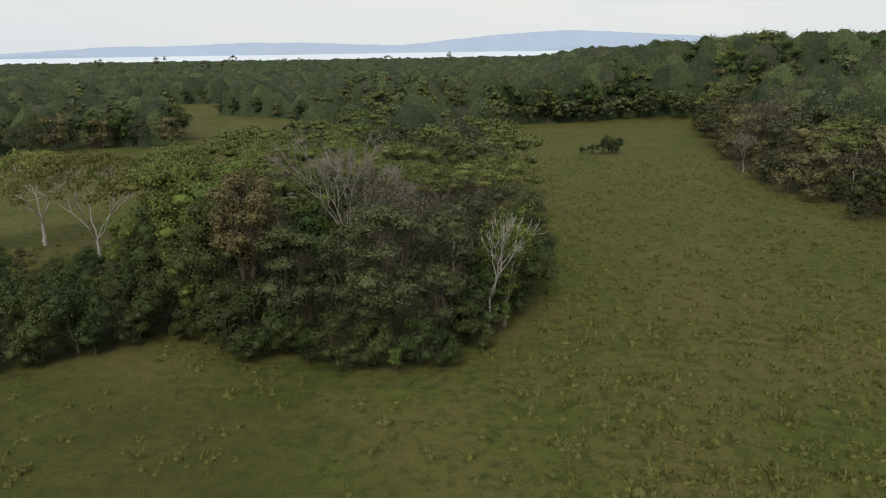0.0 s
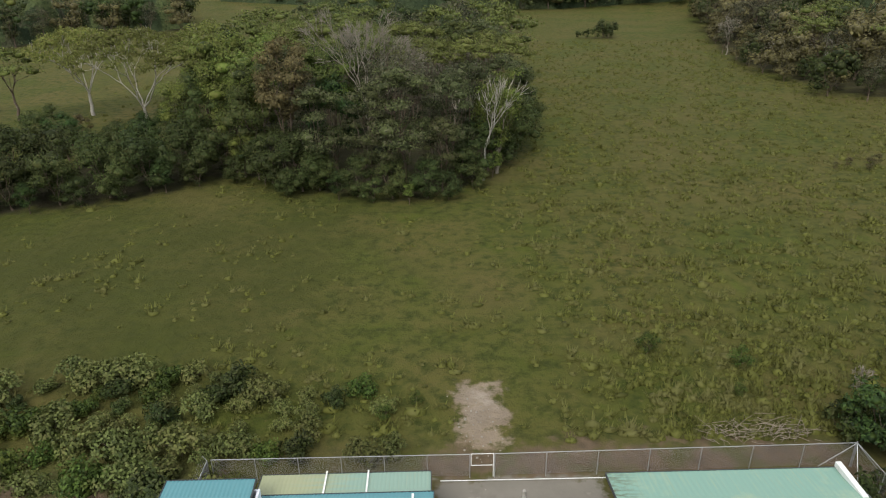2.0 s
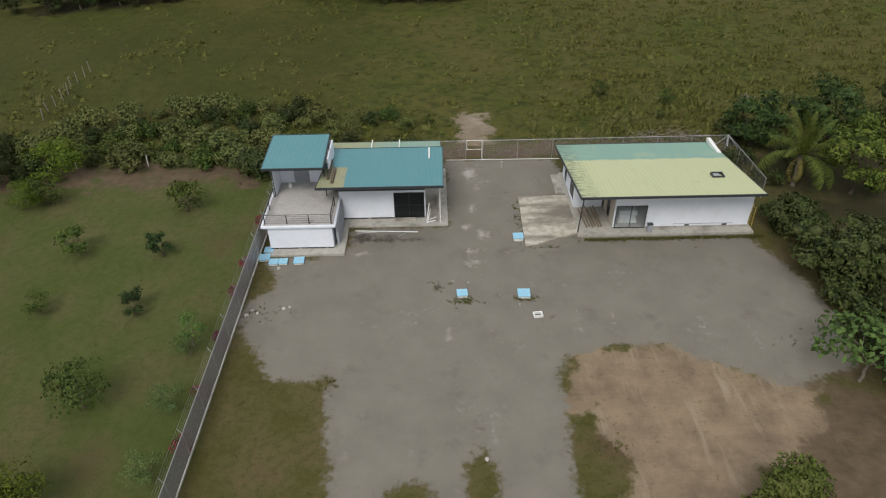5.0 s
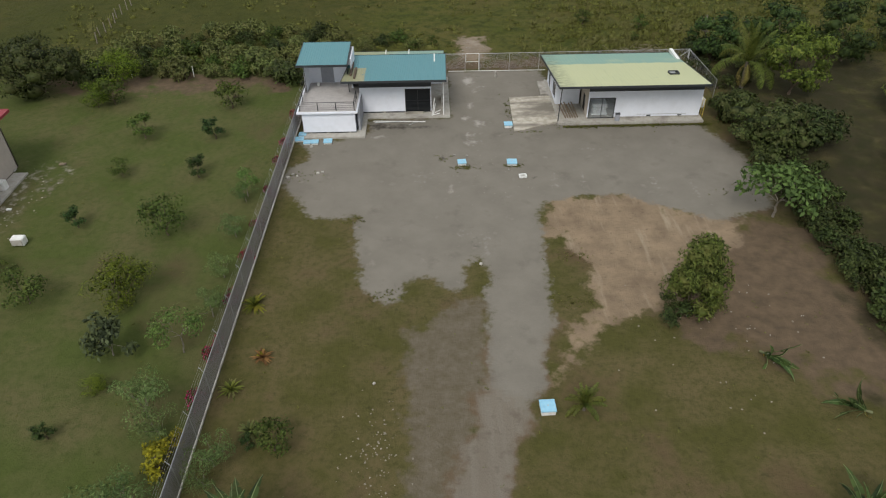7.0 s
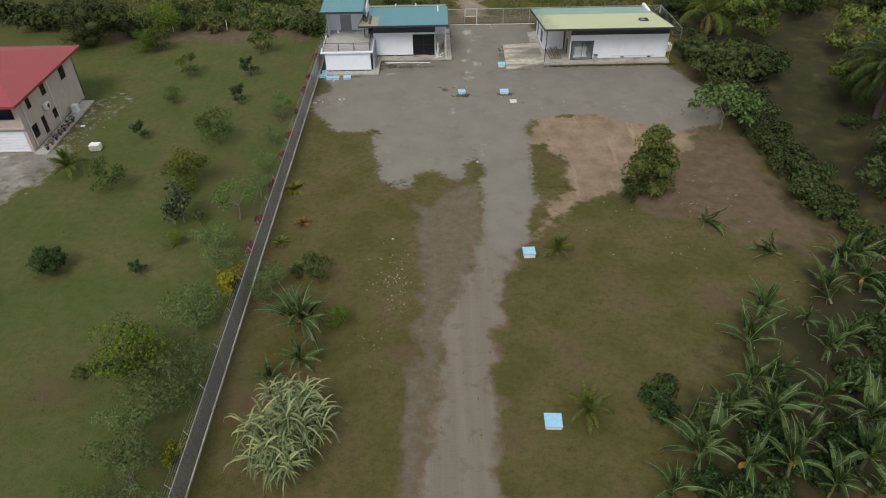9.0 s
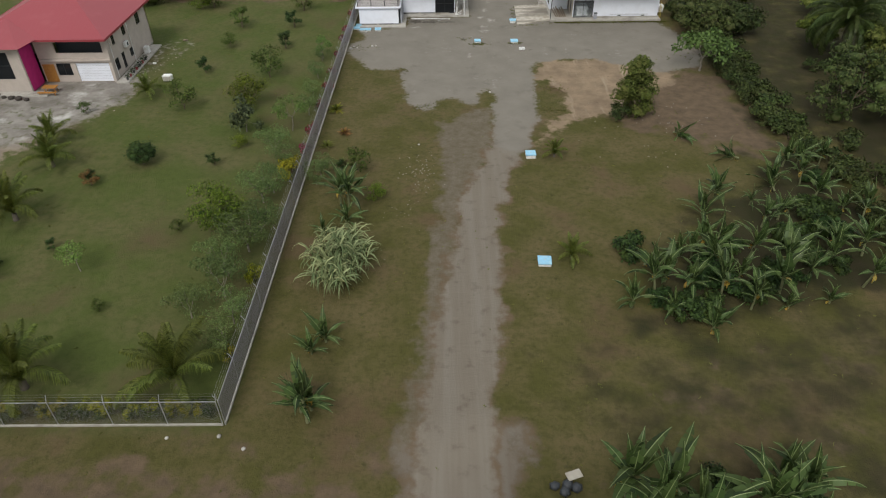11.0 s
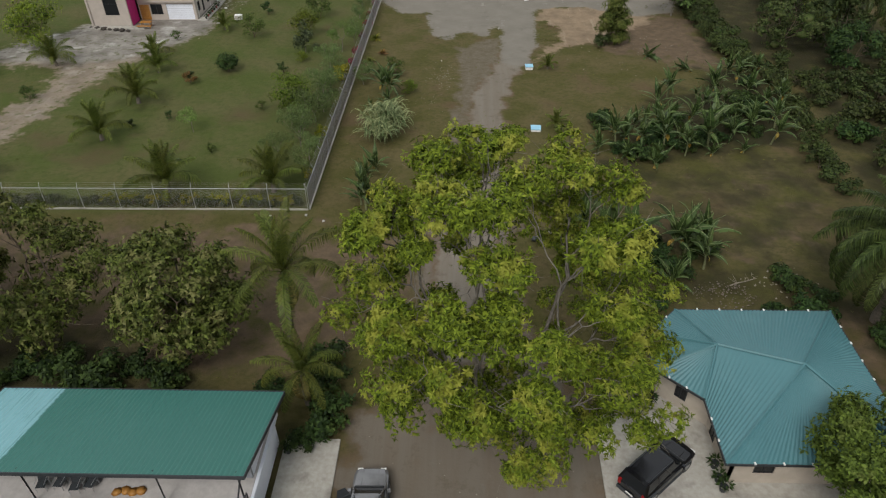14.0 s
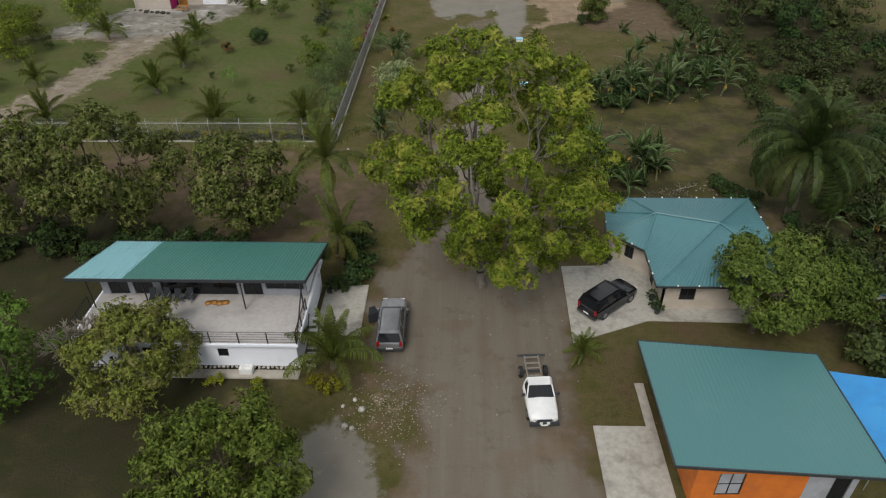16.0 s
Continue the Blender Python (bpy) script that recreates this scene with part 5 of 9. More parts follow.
def fascia(parent, corners, deep=0.22, wide=0.06, mat=None):
    """Edge boards round a roof, one a side."""
    pts = [np.array(p, float) for p in corners]
    mid = sum(pts) / len(pts)
    for p, q in zip(pts, pts[1:] + pts[:1]):
        d = unit(q - p)
        out = np.cross(d, [0, 0, 1.0])
        out = out / (np.linalg.norm(out) + 1e-9)
        if np.dot(out, (p + q) / 2 - mid) < 0:
            out = -out
        p2, q2 = p - d * 0.03, q + d * 0.03
        V = [p2 + [0, 0, 0.05], q2 + [0, 0, 0.05], q2 - [0, 0, deep], p2 - [0, 0, deep]]
        V = V + [v + out * wide for v in V]
        g = Geo().add(V, [(0, 1, 2, 3), (7, 6, 5, 4), (0, 4, 5, 1), (1, 5, 6, 2), (2, 6, 7, 3), (3, 7, 4, 0)])
        part("fascia_board", g.mesh("fascia_board", mat or M["fascia"]), parent)


def wall(name, mat, parent, p0, p1, z0, z1, thick=0.18, openings=(), label=""):
    """An upright wall from p0 to p1 with openings (from, to, sill, head) along it that go right through; z1 may be a pair for a raked top."""
    p0, p1 = np.array(p0, float), np.array(p1, float)
    L = np.linalg.norm(p1 - p0)
    d = (p1 - p0) / L
    nrm = np.array([-d[1], d[0]])
    tops = z1 if isinstance(z1, tuple) else (z1, z1)
    head = lambda s: tops[0] + (tops[1] - tops[0]) * s / L
    g = Geo()

    def slab(s0, s1, lo, hi0, hi1):
        if s1 - s0 < 1e-4:
            return
        V = []
        for off in (0, thick):
            for s, lo_, hi_ in ((s0, lo, hi0), (s1, lo, hi1)):
                x, y = p0 + d * s + nrm * off
                V += [(x, y, lo_), (x, y, hi_)]
        g.add(V, [(0, 2, 3, 1), (4, 5, 7, 6), (1, 3, 7, 5), (0, 4, 6, 2), (0, 1, 5, 4), (2, 6, 7, 3)])

    s = 0.0
    for o0, o1, sill, top in sorted(openings):
        slab(s, o0, z0, head(s), head(o0))
        if sill > z0 + 1e-3:
            slab(o0, o1, z0, sill, sill)
        slab(o0, o1, top, head(o0), head(o1))
        s = o1
    slab(s, L, z0, head(s), head(L))
    return part(name, g.mesh(name, mat), parent, label)


def glazing(name, parent, p0, p1, s0, s1, sill, top, bars=1, transom=0, inset=0.06, frame=None, pane=None, label=""):
    """A framed window or glass door set into a wall that runs from p0 to p1."""
    p0, p1 = np.array(p0, float), np.array(p1, float)
    d = (p1 - p0) / np.linalg.norm(p1 - p0)
    nrm = np.array([-d[1], d[0]])
    w = new(name)
    w.parent = parent
    if label:
        w["label"] = label
    frame, pane = frame or M["frame_black"], pane or M["glass"]

    def bar(a0, a1, z0, z1, off, dep, mat, nm):
        V = []
        for o in (off, off + dep):
            for s, z in ((a0, z0), (a1, z0), (a1, z1), (a0, z1)):
                x, y = p0 + d * s + nrm * o
                V.append((x, y, z))
        g = Geo().add(V, [(3, 2, 1, 0), (4, 5, 6, 7), (0, 1, 5, 4), (1, 2, 6, 5), (2, 3, 7, 6), (3, 0, 4, 7)])
        ob = part(nm, g.mesh(nm, mat), w)
        if mat is M["glass_clear"]:
            ob.visible_shadow = False

    t = 0.07
    for a0, a1, z0, z1 in ((s0, s0 + t, sill, top), (s1 - t, s1, sill, top), (s0 + t, s1 - t, sill, sill + t), (s0 + t, s1 - t, top - t, top)):
        bar(a0, a1, z0, z1, inset, 0.07, frame, "window_frame")
    for k in range(bars):
        m = s0 + (s1 - s0) * (k + 1) / (bars + 1)
        bar(m - 0.035, m + 0.035, sill + t, top - t, inset + 0.005, 0.06, frame, "mullion")
    for k in range(transom):
        z = sill + (top - sill) * (k + 1) / (transom + 1)
        bar(s0 + t, s1 - t, z - 0.03, z + 0.03, inset + 0.008, 0.055, frame, "transom")
    bar(s0 + t, s1 - t, sill + t, top - t, inset + 0.03, 0.012, pane, "pane")
    return w


def railing(parent, pts, high=1.05, gap=1.6, cables=4, mat=None):
    """Posts, a handrail and thin rails between the points of a deck's edge."""
    mat = mat or M["frame_black"]
    r = new("railing")
    r.parent = parent
    for p, q in zip(pts, pts[1:]):
        p, q = np.array(p, float), np.array(q, float)
        n = max(1, round(np.linalg.norm(q - p) / gap))
        for k in range(n + 1):
            s = p + (q - p) * k / n
            rod("post", mat, r, s, s + [0, 0, high], 0.05, 4)
        rod("handrail", mat, r, p + [0, 0, high], q + [0, 0, high], 0.045, 4)
        for k in range(cables):
            z = high * (k + 0.6) / (cables + 0.4)
            rod("rail", mat, r, p + [0, 0, z], q + [0, 0, z], 0.017, 3)
    return r


def deck_house():
    """The white two-storey house with a roof deck and its lower wing."""
    h = tagged(new("deck_house"), "white two-storey house with open deck, teal sheet roofs", "house")
    W, C = M["wall_white"], M["concrete"]
    # plinth and walks
    block("plinth", C, h, -18.9, -11.3, -1.0, 10.6, -0.3, 0.16, "concrete plinth", 0.04)
    block("walkway", C, h, -11.3, -1.1, 3.8, 15.6, -0.3, 0.14, "concrete walkway", 0.04)
    # lower storey of the tower
    wall("front_wall", W, h, (-18.6, 0.05), (-12.4, 0.05), 0.32, 2.75, 0.18)
    # solid dark strips paint the shaded open gap below the panels
    for x0, x1 in ((-18.6, -17.9), (-17.7, -15.9), (-15.6, -13.2), (-13.0, -12.4)):
        block("vent_gap", M["fascia"], h, x0, x1, 0.08, 0.16, 0.17, 0.31)
    wall("side_wall", W, h, (-18.6, 10.4), (-18.6, 0.25), 0.16, 2.75, 0.18)
    wall("side_wall", W, h, (-12.4, 0.25), (-12.4, 10.4), 0.16, 2.75, 0.18)
    wall("back_wall", W, h, (-12.6, 10.4), (-18.4, 10.4), 0.16, 2.75, 0.18)
    block("deck_slab", W, h, -19.15, -12.0, -0.25, 10.5, 2.76, 3.0, "white deck slab", 0.03)
    block("deck_floor", M["deck_floor"], h, -18.95, -12.2, -0.05, 10.3, 3.004, 3.05, "grey tiled deck floor")
    # upper room under its own roof
    wall("room_wall", W, h, (-18.7, 8.0), (-13.0, 8.0), 3.05, 6.75, 0.16, [(1.6, 3.2, 3.06, 5.3)])
    glazing("room_door", h, (-18.7, 8.0), (-13.0, 8.0), 1.62, 3.18, 3.06, 5.28, 1, 0, 0.05, M["wall_grey"], M["wall_grey"], "grey panel door")
    wall("room_side", W, h, (-18.7, 10.3), (-18.7, 5.2), 3.05, 6.75, 0.16)
    wall("room_side", W, h, (-13.0, 6.2), (-13.0, 10.3), 3.05, 6.75, 0.16)
    wall("room_back", W, h, (-13.2, 10.3), (-18.5, 10.3), 3.05, 6.75, 0.16)
    corners = [(-19.2, 3.8, 7.05), (-13.25, 3.8, 7.05), (-13.35, 10.8, 7.15), (-19.25, 10.8, 7.15)]
    sheet_roof("tower_roof", M["roof_teal"], h, corners, label="teal ribbed sheet roof")
    fascia(h, corners)
    for x in (-18.6, -13.4):
        rod("roof_post", M["frame_black"], h, (x, 5.1, 3.05), (x, 5.1, 7.0), 0.05, 4)
    railing(h, [(-18.75, 5.1, 3.05), (-18.75, 0.1, 3.05), (-12.4, 0.1, 3.05), (-12.4, 3.2, 3.05)], 1.05, 2.1)
    # the wing
    openings = [(5.65, 8.75, 0.2, 2.75)]
    wall("wing_front", W, h, (-12.2, 5.1), (-3.4, 5.1), 0.34, 3.55, 0.18, [(5.55, 8.7, 0.34, 3.3)])
    block("transom_band", M["fascia"], h, -12.2, -3.4, 5.12, 5.26, 3.552, 5.0, "dark band along the wall top under the eaves")
    # the same dark strips for the shaded gap under the wing's panels
    for x0, x1 in ((-12.1, -9.4), (-9.1, -6.8)):
        block("vent_gap", M["fascia"], h, x0, x1, 5.118, 5.137, 0.17, 0.31)
    block("wing_base", M["concrete_old"], h, -12.2, -6.7, 5.14, 5.26, 0.14, 0.34)
    glazing("sliding_door", h, (-12.2, 5.1), (-3.4, 5.1), 5.57, 8.68, 0.18, 3.28, 1, 1, 0.05)
    block("door_step", M["concrete_old"], h, -6.6, -4.4, 4.6, 5.05, 0.14, 0.3, "", 0.02)
    wall("wing_side", M["wall_cream"], h, (-3.4, 5.28), (-3.4, 10.8), 0.14, 5.0, 0.18)
    wall("wing_back", W, h, (-3.6, 10.8), (-12.2, 10.8), 0.14, 4.8, 0.18)
    block("stair_cheek", M["wall_grey"], h, -12.15, -11.9, 0.6, 5.0, 0.16, 2.7)
    rod("porch_post", M["white_pvc"], h, (-1.9, 4.3, 0.14), (-1.9, 4.3, 5.3), 0.06, 8)
    rod("porch_post", M["white_pvc"], h, (-1.9, 10.4, 0.14), (-1.9, 10.4, 5.1), 0.06, 8)
    wall("porch_wall", M["concrete"], h, (-2.0, 4.6), (-2.0, 9.6), 0.14, 1.0, 0.14)
    corners = [(-14.0, 2.75, 5.4), (-1.6, 2.75, 5.4), (-1.5, 11.3, 5.15), (-13.3, 11.3, 5.15)]
    sheet_roof("wing_roof", M["roof_teal_faded"], h, corners, label="teal ribbed sheet roof, yellowed at one end")
    fascia(h, corners)
    corners = [(-13.9, 11.45, 4.75), (-1.7, 11.45, 4.75), (-1.7, 13.9, 4.55), (-13.9, 13.9, 4.55)]
    sheet_roof("lean_to_roof", M["roof_lean"], h, corners, label="faded greenish lean-to roof")
    fascia(h, corners, 0.14)
    for x in (-9.2, -6.2):
        block("roof_strip", M["white_pvc"], h, x - 0.06, x + 0.06, 11.5, 13.9, 4.8, 4.83)
    wall("lean_to_back", W, h, (-1.9, 13.6), (-13.7, 13.6), 0.14, 4.5, 0.15)
    for x, y0, y1 in ((-13.1, 4.4, 8.2), (-12.6, 3.6, 6.6)):
        block("roof_vent", M["bark_brown"], h, x, x + 0.24, y0, y1, 5.36, 5.62, "dark grimy roof duct", 0.03)
    block("roof_flashing", M["white_pvc"], h, -3.0, -2.85, 8.6, 11.0, 5.26, 5.34, "white flashing strip")


def loose_at_deck_house():
    """Things that lie by the house."""
    t = tagged(new("plastic_pipes"), "white plastic pipes and fittings leaning on the porch", "pipe")
    for k, (a, b) in enumerate([((-3.3, 4.4, 0.2), (-3.0, 4.5, 2.3)), ((-3.2, 4.2, 0.2), (-2.9, 4.9, 1.4)), ((-3.4, 4.1, 0.2), (-2.4, 4.3, 0.35)), ((-3.0, 4.6, 0.3), (-2.3, 4.1, 0.9))]):
        rod("pipe", M["white_pvc"], t, a, b, 0.06)
    t = tagged(new("poles"), "long thin white poles lying on the ground", "pole")
    rod("pole", M["white_pvc"], t, (-10.6, 3.1, 0.05), (-4.2, 2.7, 0.05), 0.05)
    rod("pole", M["steel"], t, (-10.4, 2.7, 0.05), (-7.0, 2.9, 0.05), 0.04)
    rod("pole", M["steel"], t, (-6.2, 1.9, 0.05), (-5.3, 2.7, 0.05), 0.03)
    b = tagged(new("bucket"), "white plastic bucket on the deck", "bucket")
    V, F = tube([(-17.4, 7.0, 3.05), (-17.4, 7.0, 3.45)], [0.16, 0.21], 12)
    part("pail", Geo().add(V, F, [list(range(12))[::-1]]).mesh("pail", M["white_pvc"]), b)


def yellow_house():
    """The single-storey house with a large faded roof."""
    h = tagged(new("yellow_roof_house"), "white single-storey house under a large faded yellow-green roof", "house")
    W, C = M["wall_white"], M["concrete"]
    block("plinth", C, h, 11.9, 29.6, 1.3, 14.0, -0.3, 0.2, "weathered concrete plinth", 0.04)
    block("side_step", C, h, 10.9, 11.9, 9.6, 13.6, -0.3, 0.18, "", 0.03)
    wall("front_wall", W, h, (15.5, 2.3), (29.2, 2.3), 0.42, 3.75, 0.18, [(0.12, 3.3, 0.42, 2.95)])
    block("eaves_band", M["fascia"], h, 15.5, 29.2, 2.33, 2.46, 3.752, 4.9, "dark band under the eaves")
    block("wall_base", M["concrete"], h, 18.8, 29.2, 2.34, 2.46, 0.2, 0.42)
    for x in (22.8, 26.6):
        block("vent", M["fascia"], h, x, x + 0.5, 2.27, 2.298, 0.45, 0.6)
    rod("wall_pipe", M["steel"], h, (21.6, 2.24, 0.72), (27.6, 2.24, 0.72), 0.03)
    glazing("sliding_door", h, (15.5, 2.3), (29.2, 2.3), 0.14, 3.28, 0.24, 2.93, 1, 0, 0.05, None, M["glass_clear"], "black framed glass sliding door")
    wall("porch_wall", M["wall_cream"], h, (15.5, 6.5), (15.5, 2.48), 0.2, 4.6, 0.18, [(1.2, 2.4, 0.22, 2.4)])
    glazing("porch_door", h, (15.5, 6.5), (15.5, 2.48), 1.22, 2.38, 0.22, 2.38, 0, 0, 0.05)
    wall("porch_back", W, h, (12.3, 6.5), (15.3, 6.5), 0.2, 4.6, 0.18)
    wall("side_wall", W, h, (12.3, 13.5), (12.3, 6.68), 0.2, (3.4, 4.5), 0.18, [(1.0, 2.2, 0.22, 2.4), (4.3, 6.4, 0.6, 2.5)])
    glazing("side_door", h, (12.3, 13.5), (12.3, 6.68), 1.02, 2.18, 0.22, 2.38, 0, 0, 0.05)
    glazing("side_window", h, (12.3, 13.5), (12.3, 6.68), 4.32, 6.38, 0.6, 2.5, 1, 0, 0.05)
    wall("back_wall", W, h, (29.0, 13.5), (12.5, 13.5), 0.2, 3.4, 0.18)
    wall("end_wall", W, h, (29.2, 2.48), (29.2, 13.5), 0.2, (4.9, 3.4), 0.18)
    rod("porch_post", M["frame_black"], h, (11.95, 1.9, 0.2), (11.8, 0.4, 5.3), 0.06, 4)
    corners = [(11.4, -0.2, 5.55), (28.9, -0.2, 5.55), (28.8, 14.3, 3.55), (11.3, 14.3, 3.55)]
    sheet_roof("roof", M["roof_yellow"], h, corners, 0.4, 0.012, label="faded yellow-green sheet roof with teal band")
    fascia(h, corners)
    block("roof_gutter", M["white_pvc"], h, 28.35, 28.75, 10.8, 14.3, 3.68, 4.12, "white gutter strip")
    hatch = new("roof_hatch")
    hatch.parent = h
    hatch["label"] = "small dark framed roof hatch"
    for x0, x1, y0, y1 in ((25.3, 26.5, 4.0, 4.1), (25.3, 26.5, 4.8, 4.9), (25.3, 25.4, 4.1, 4.8), (26.4, 26.5, 4.1, 4.8)):
        block("curb", M["fascia"], hatch, x0, x1, y0, y1, 4.75, 5.14)
    block("lid", M["steel"], hatch, 25.4, 26.1, 4.1, 4.8, 4.85, 5.04)
    # the sloped apron
    g = Geo()
    V = [(6.7, 9.1, 0.06), (6.45, -0.3, 0.02), (12.2, 2.0, 0.2), (12.3, 9.0, 0.2)]
    g.add(V + [(x, y, -0.3) for x, y, _ in V], [(0, 1, 2, 3), (7, 6, 5, 4), (0, 4, 5, 1), (1, 5, 6, 2), (2, 6, 7, 3), (3, 7, 4, 0)])
    part("apron", g.mesh("apron", M["apron"]), h, "stained concrete apron")


def loose_at_yellow_house():
    t = tagged(new("planks"), "timber planks leaning in the porch", "planks")
    for k in range(6):
        rod("plank", M["timber"], t, (13.0 + 0.3 * k, 2.6 + 0.1 * (k % 2), 0.25), (12.6 + 0.3 * k, 5.6, 0.6 + 0.15 * (k % 3)), 0.09, 4)
    s = tagged(new("mattress_stack"), "stack of white wrapped mattresses behind the glass door", "mattress")
    for k in range(5):
        block("mattress", M["white_pvc"], s, 16.3 + 0.12 * (k % 2), 18.2 - 0.1 * (k % 3), 3.2, 5.2, 0.22 + 0.30 * k, 0.48 + 0.30 * k, "", 0.05)
    d = tagged(new("ladder"), "yellow metal ladder frame at the house end", "ladder")
    for y in (2.2, 2.9):
        rod("rail", M["paint_yellow"], d, (29.65, y, 0.1), (29.75, y + 0.3, 2.4), 0.03)
    for k in range(6):
        rod("rung", M["paint_yellow"], d, (29.66 + 0.015 * k, 2.25 + 0.05 * k, 0.4 + 0.36 * k), (29.66 + 0.015 * k, 2.95 + 0.05 * k, 0.4 + 0.36 * k), 0.02)
    b = tagged(new("water_tank"), "small white tank behind the house end", "tank")
    block("body", M["white_pvc"], b, 30.0, 30.9, 5.0, 5.9, 0, 1.2, "", 0.12)
    g = tagged(new("grey_bin"), "grey box standing by the glass door", "bin")
    block("body", M["wall_grey"], g, 18.85, 19.35, 1.5, 1.9, 0.2, 1.1, "", 0.04)
    block("lid", M["fascia"], g, 18.83, 19.37, 1.48, 1.92, 1.1, 1.16)


M["glass_clear"] = glass("door_glass", (0.62, 0.66, 0.68), 0.0)
M["apron"], apron_n, apron_l, apron_p = shader("banded_stained_concrete")
apron_map = apron_n.new("ShaderNodeMapping")
apron_map.inputs["Scale"].default_value = (0.16, 0.75, 1.0)
apron_l.new(apron_n.new("ShaderNodeTexCoord").outputs["Object"], apron_map.inputs["Vector"])
apron_c = tone(apron_n, apron_l, (0.50, 0.46, 0.39), (0.36, 0.325, 0.265), grain(apron_n, apron_l, 1.4, 0.4, 0.6, 5))
apron_c = tone(apron_n, apron_l, apron_c, (0.185, 0.165, 0.135), grain(apron_n, apron_l, 0.8, 0.44, 0.60, 5, apron_map.outputs[0]))
apron_l.new(apron_c, apron_p.inputs["Base Color"])
apron_p.inputs["Roughness"].default_value = 0.9
M["paint_yellow"] = surface("yellow_paint", (0.50, 0.38, 0.06), (0.42, 0.31, 0.05), 5, None, 1, 0.5, bump=0.02)
M["glass_clear"].node_tree.nodes["Principled BSDF"].inputs["IOR"].default_value = 1.08
M["glass_clear"].node_tree.nodes["Principled BSDF"].inputs["Transmission Weight"].default_value = 0.93
deck_house()
loose_at_deck_house()
yellow_house()
loose_at_yellow_house()


def red_house():
    """The neighbour's two-storey house under a red hip roof."""
    h = tagged(new("red_roof_house"), "beige two-storey house with red hip roof and magenta corner", "house")
    B = M["wall_beige"]
    e = (-49.7, -20.6)
    # side wall with two rows of windows
    wins = [(2.0, 2.9, 4.2, 5.5), (5.6, 6.7, 4.2, 5.5), (10.6, 12.0, 3.9, 5.5), (1.2, 2.5, 0.9, 2.5), (3.6, 4.5, 0.3, 2.5), (6.3, 7.4, 0.9, 2.1)]
    p0, p1 = (-49.7, -20.6), (-49.7, -6.0)
    low = [w for w in wins if w[2] < 3]
    high = [w for w in wins if w[2] > 3]
    wall("side_wall_lower", B, h, p0, p1, 0, 3.0, 0.2, low)
    wall("side_wall_upper", B, h, p0, p1, 3.0, 6.35, 0.2, high)
    for s0, s1, lo, hi in wins:
        glazing("window", h, p0, p1, s0 + 0.02, s1 - 0.02, lo + 0.02, hi - 0.02, 1, 1, 0.05)
    # front with garage, balcony recess, window
    q0, q1 = (-59.2, -20.6), (-49.7, -20.6)
    front = [(2.0, 4.0, 0.9, 2.6), (4.7, 9.2, 0.05, 2.6)]
    wall("front_wall_lower", B, h, q0, q1, 0, 3.0, 0.2, front)
    glazing("front_window", h, q0, q1, 2.02, 3.98, 0.92, 2.58, 1, 0, 0.05)
    wall("front_wall_upper", B, h, q0, q1, 3.0, 6.35, 0.2, [(2.6, 8.9, 4.0, 6.1)])
    # back wall dark all over, the recess's shade put into its colour
    block("balcony_back", M["fascia"], h, -57.0, -50.1, -19.2, -19.0, 3.0, 6.3, "balcony back wall, coloured dark for the shade of the recess")
    door = block("garage_door", M["wall_white"], h, -54.5, -50.0, -20.5, -20.42, 0.05, 2.6, "white roller garage door")
    for k in range(6):
        block("slat_line", M["wall_grey"], door, -54.5, -50.0, -20.515, -20.502, 0.42 + 0.36 * k, 0.435 + 0.36 * k)
    block("ledge", B, h, -59.0, -49.55, -20.95, -20.62, 2.95, 3.2, "", 0.03)
    # entrance: magenta fin, orange door, projecting block
    wall("magenta_fin", M["wall_pink"], h, (-59.5, -23.8), (-59.5, -20.6), 0, 6.3, 0.35, (), "magenta painted corner wall")
    block("entrance_door", M["door_wood"], h, -59.0, -57.4, -20.66, -20.61, 0.05, 2.5, "varnished wooden entrance door")
    wall("bay_front", B, h, (-66, -23.8), (-59.6, -23.8), 0, 6.3, 0.2, [(2.6, 4.9, 1.8, 5.4)])
    glazing("bay_window", h, (-66, -23.8), (-59.6, -23.8), 2.62, 4.88, 1.82, 5.38, 0, 1, 0.05)
    wall("bay_side", B, h, (-66, -8), (-66, -23.8), 0, 6.3, 0.2)
    wall("back_wall", B, h, (-49.7, -6.0), (-66, -6.0), 0, 6.35, 0.2)
    for x, y, top in ((-49.7, -20.6, 6.35), (-66, -23.8, 6.3), (-59.62, -23.8, 6.3)):
        block("corner_pier", B, h, x - 0.16, x + 0.16, y - 0.16, y + 0.16, 0, top)
    block("side_walk", M["concrete"], h, -49.5, -47.9, -21.2, -7.5, -0.2, 0.12, "", 0.03)
    block("front_step", M["concrete"], h, -66, -57, -25.2, -23.9, -0.2, 0.15, "", 0.03)
    # hip roof with a lower bay
    z, r = 6.4, 9.0
    E = [(-67.0, -22.2, z), (-48.8, -22.2, z), (-48.8, -4.9, z), (-67.0, -4.9, z)]
    R = [(-61.0, -13.5, r), (-55.5, -13.5, r)]
    g = Geo().add(E + R, [(0, 1, 5, 4), (2, 3, 4, 5)], [(1, 2, 5), (3, 0, 4)])
    under = [(x, y, zz - 0.12) for x, y, zz in E]
    g.add(under, [(3, 2, 1, 0)])
    part("roof", g.mesh("red_roof", M["roof_red"]), h, "red painted sheet hip roof")
    fascia(h, E, 0.25, 0.08, M["roof_red"])
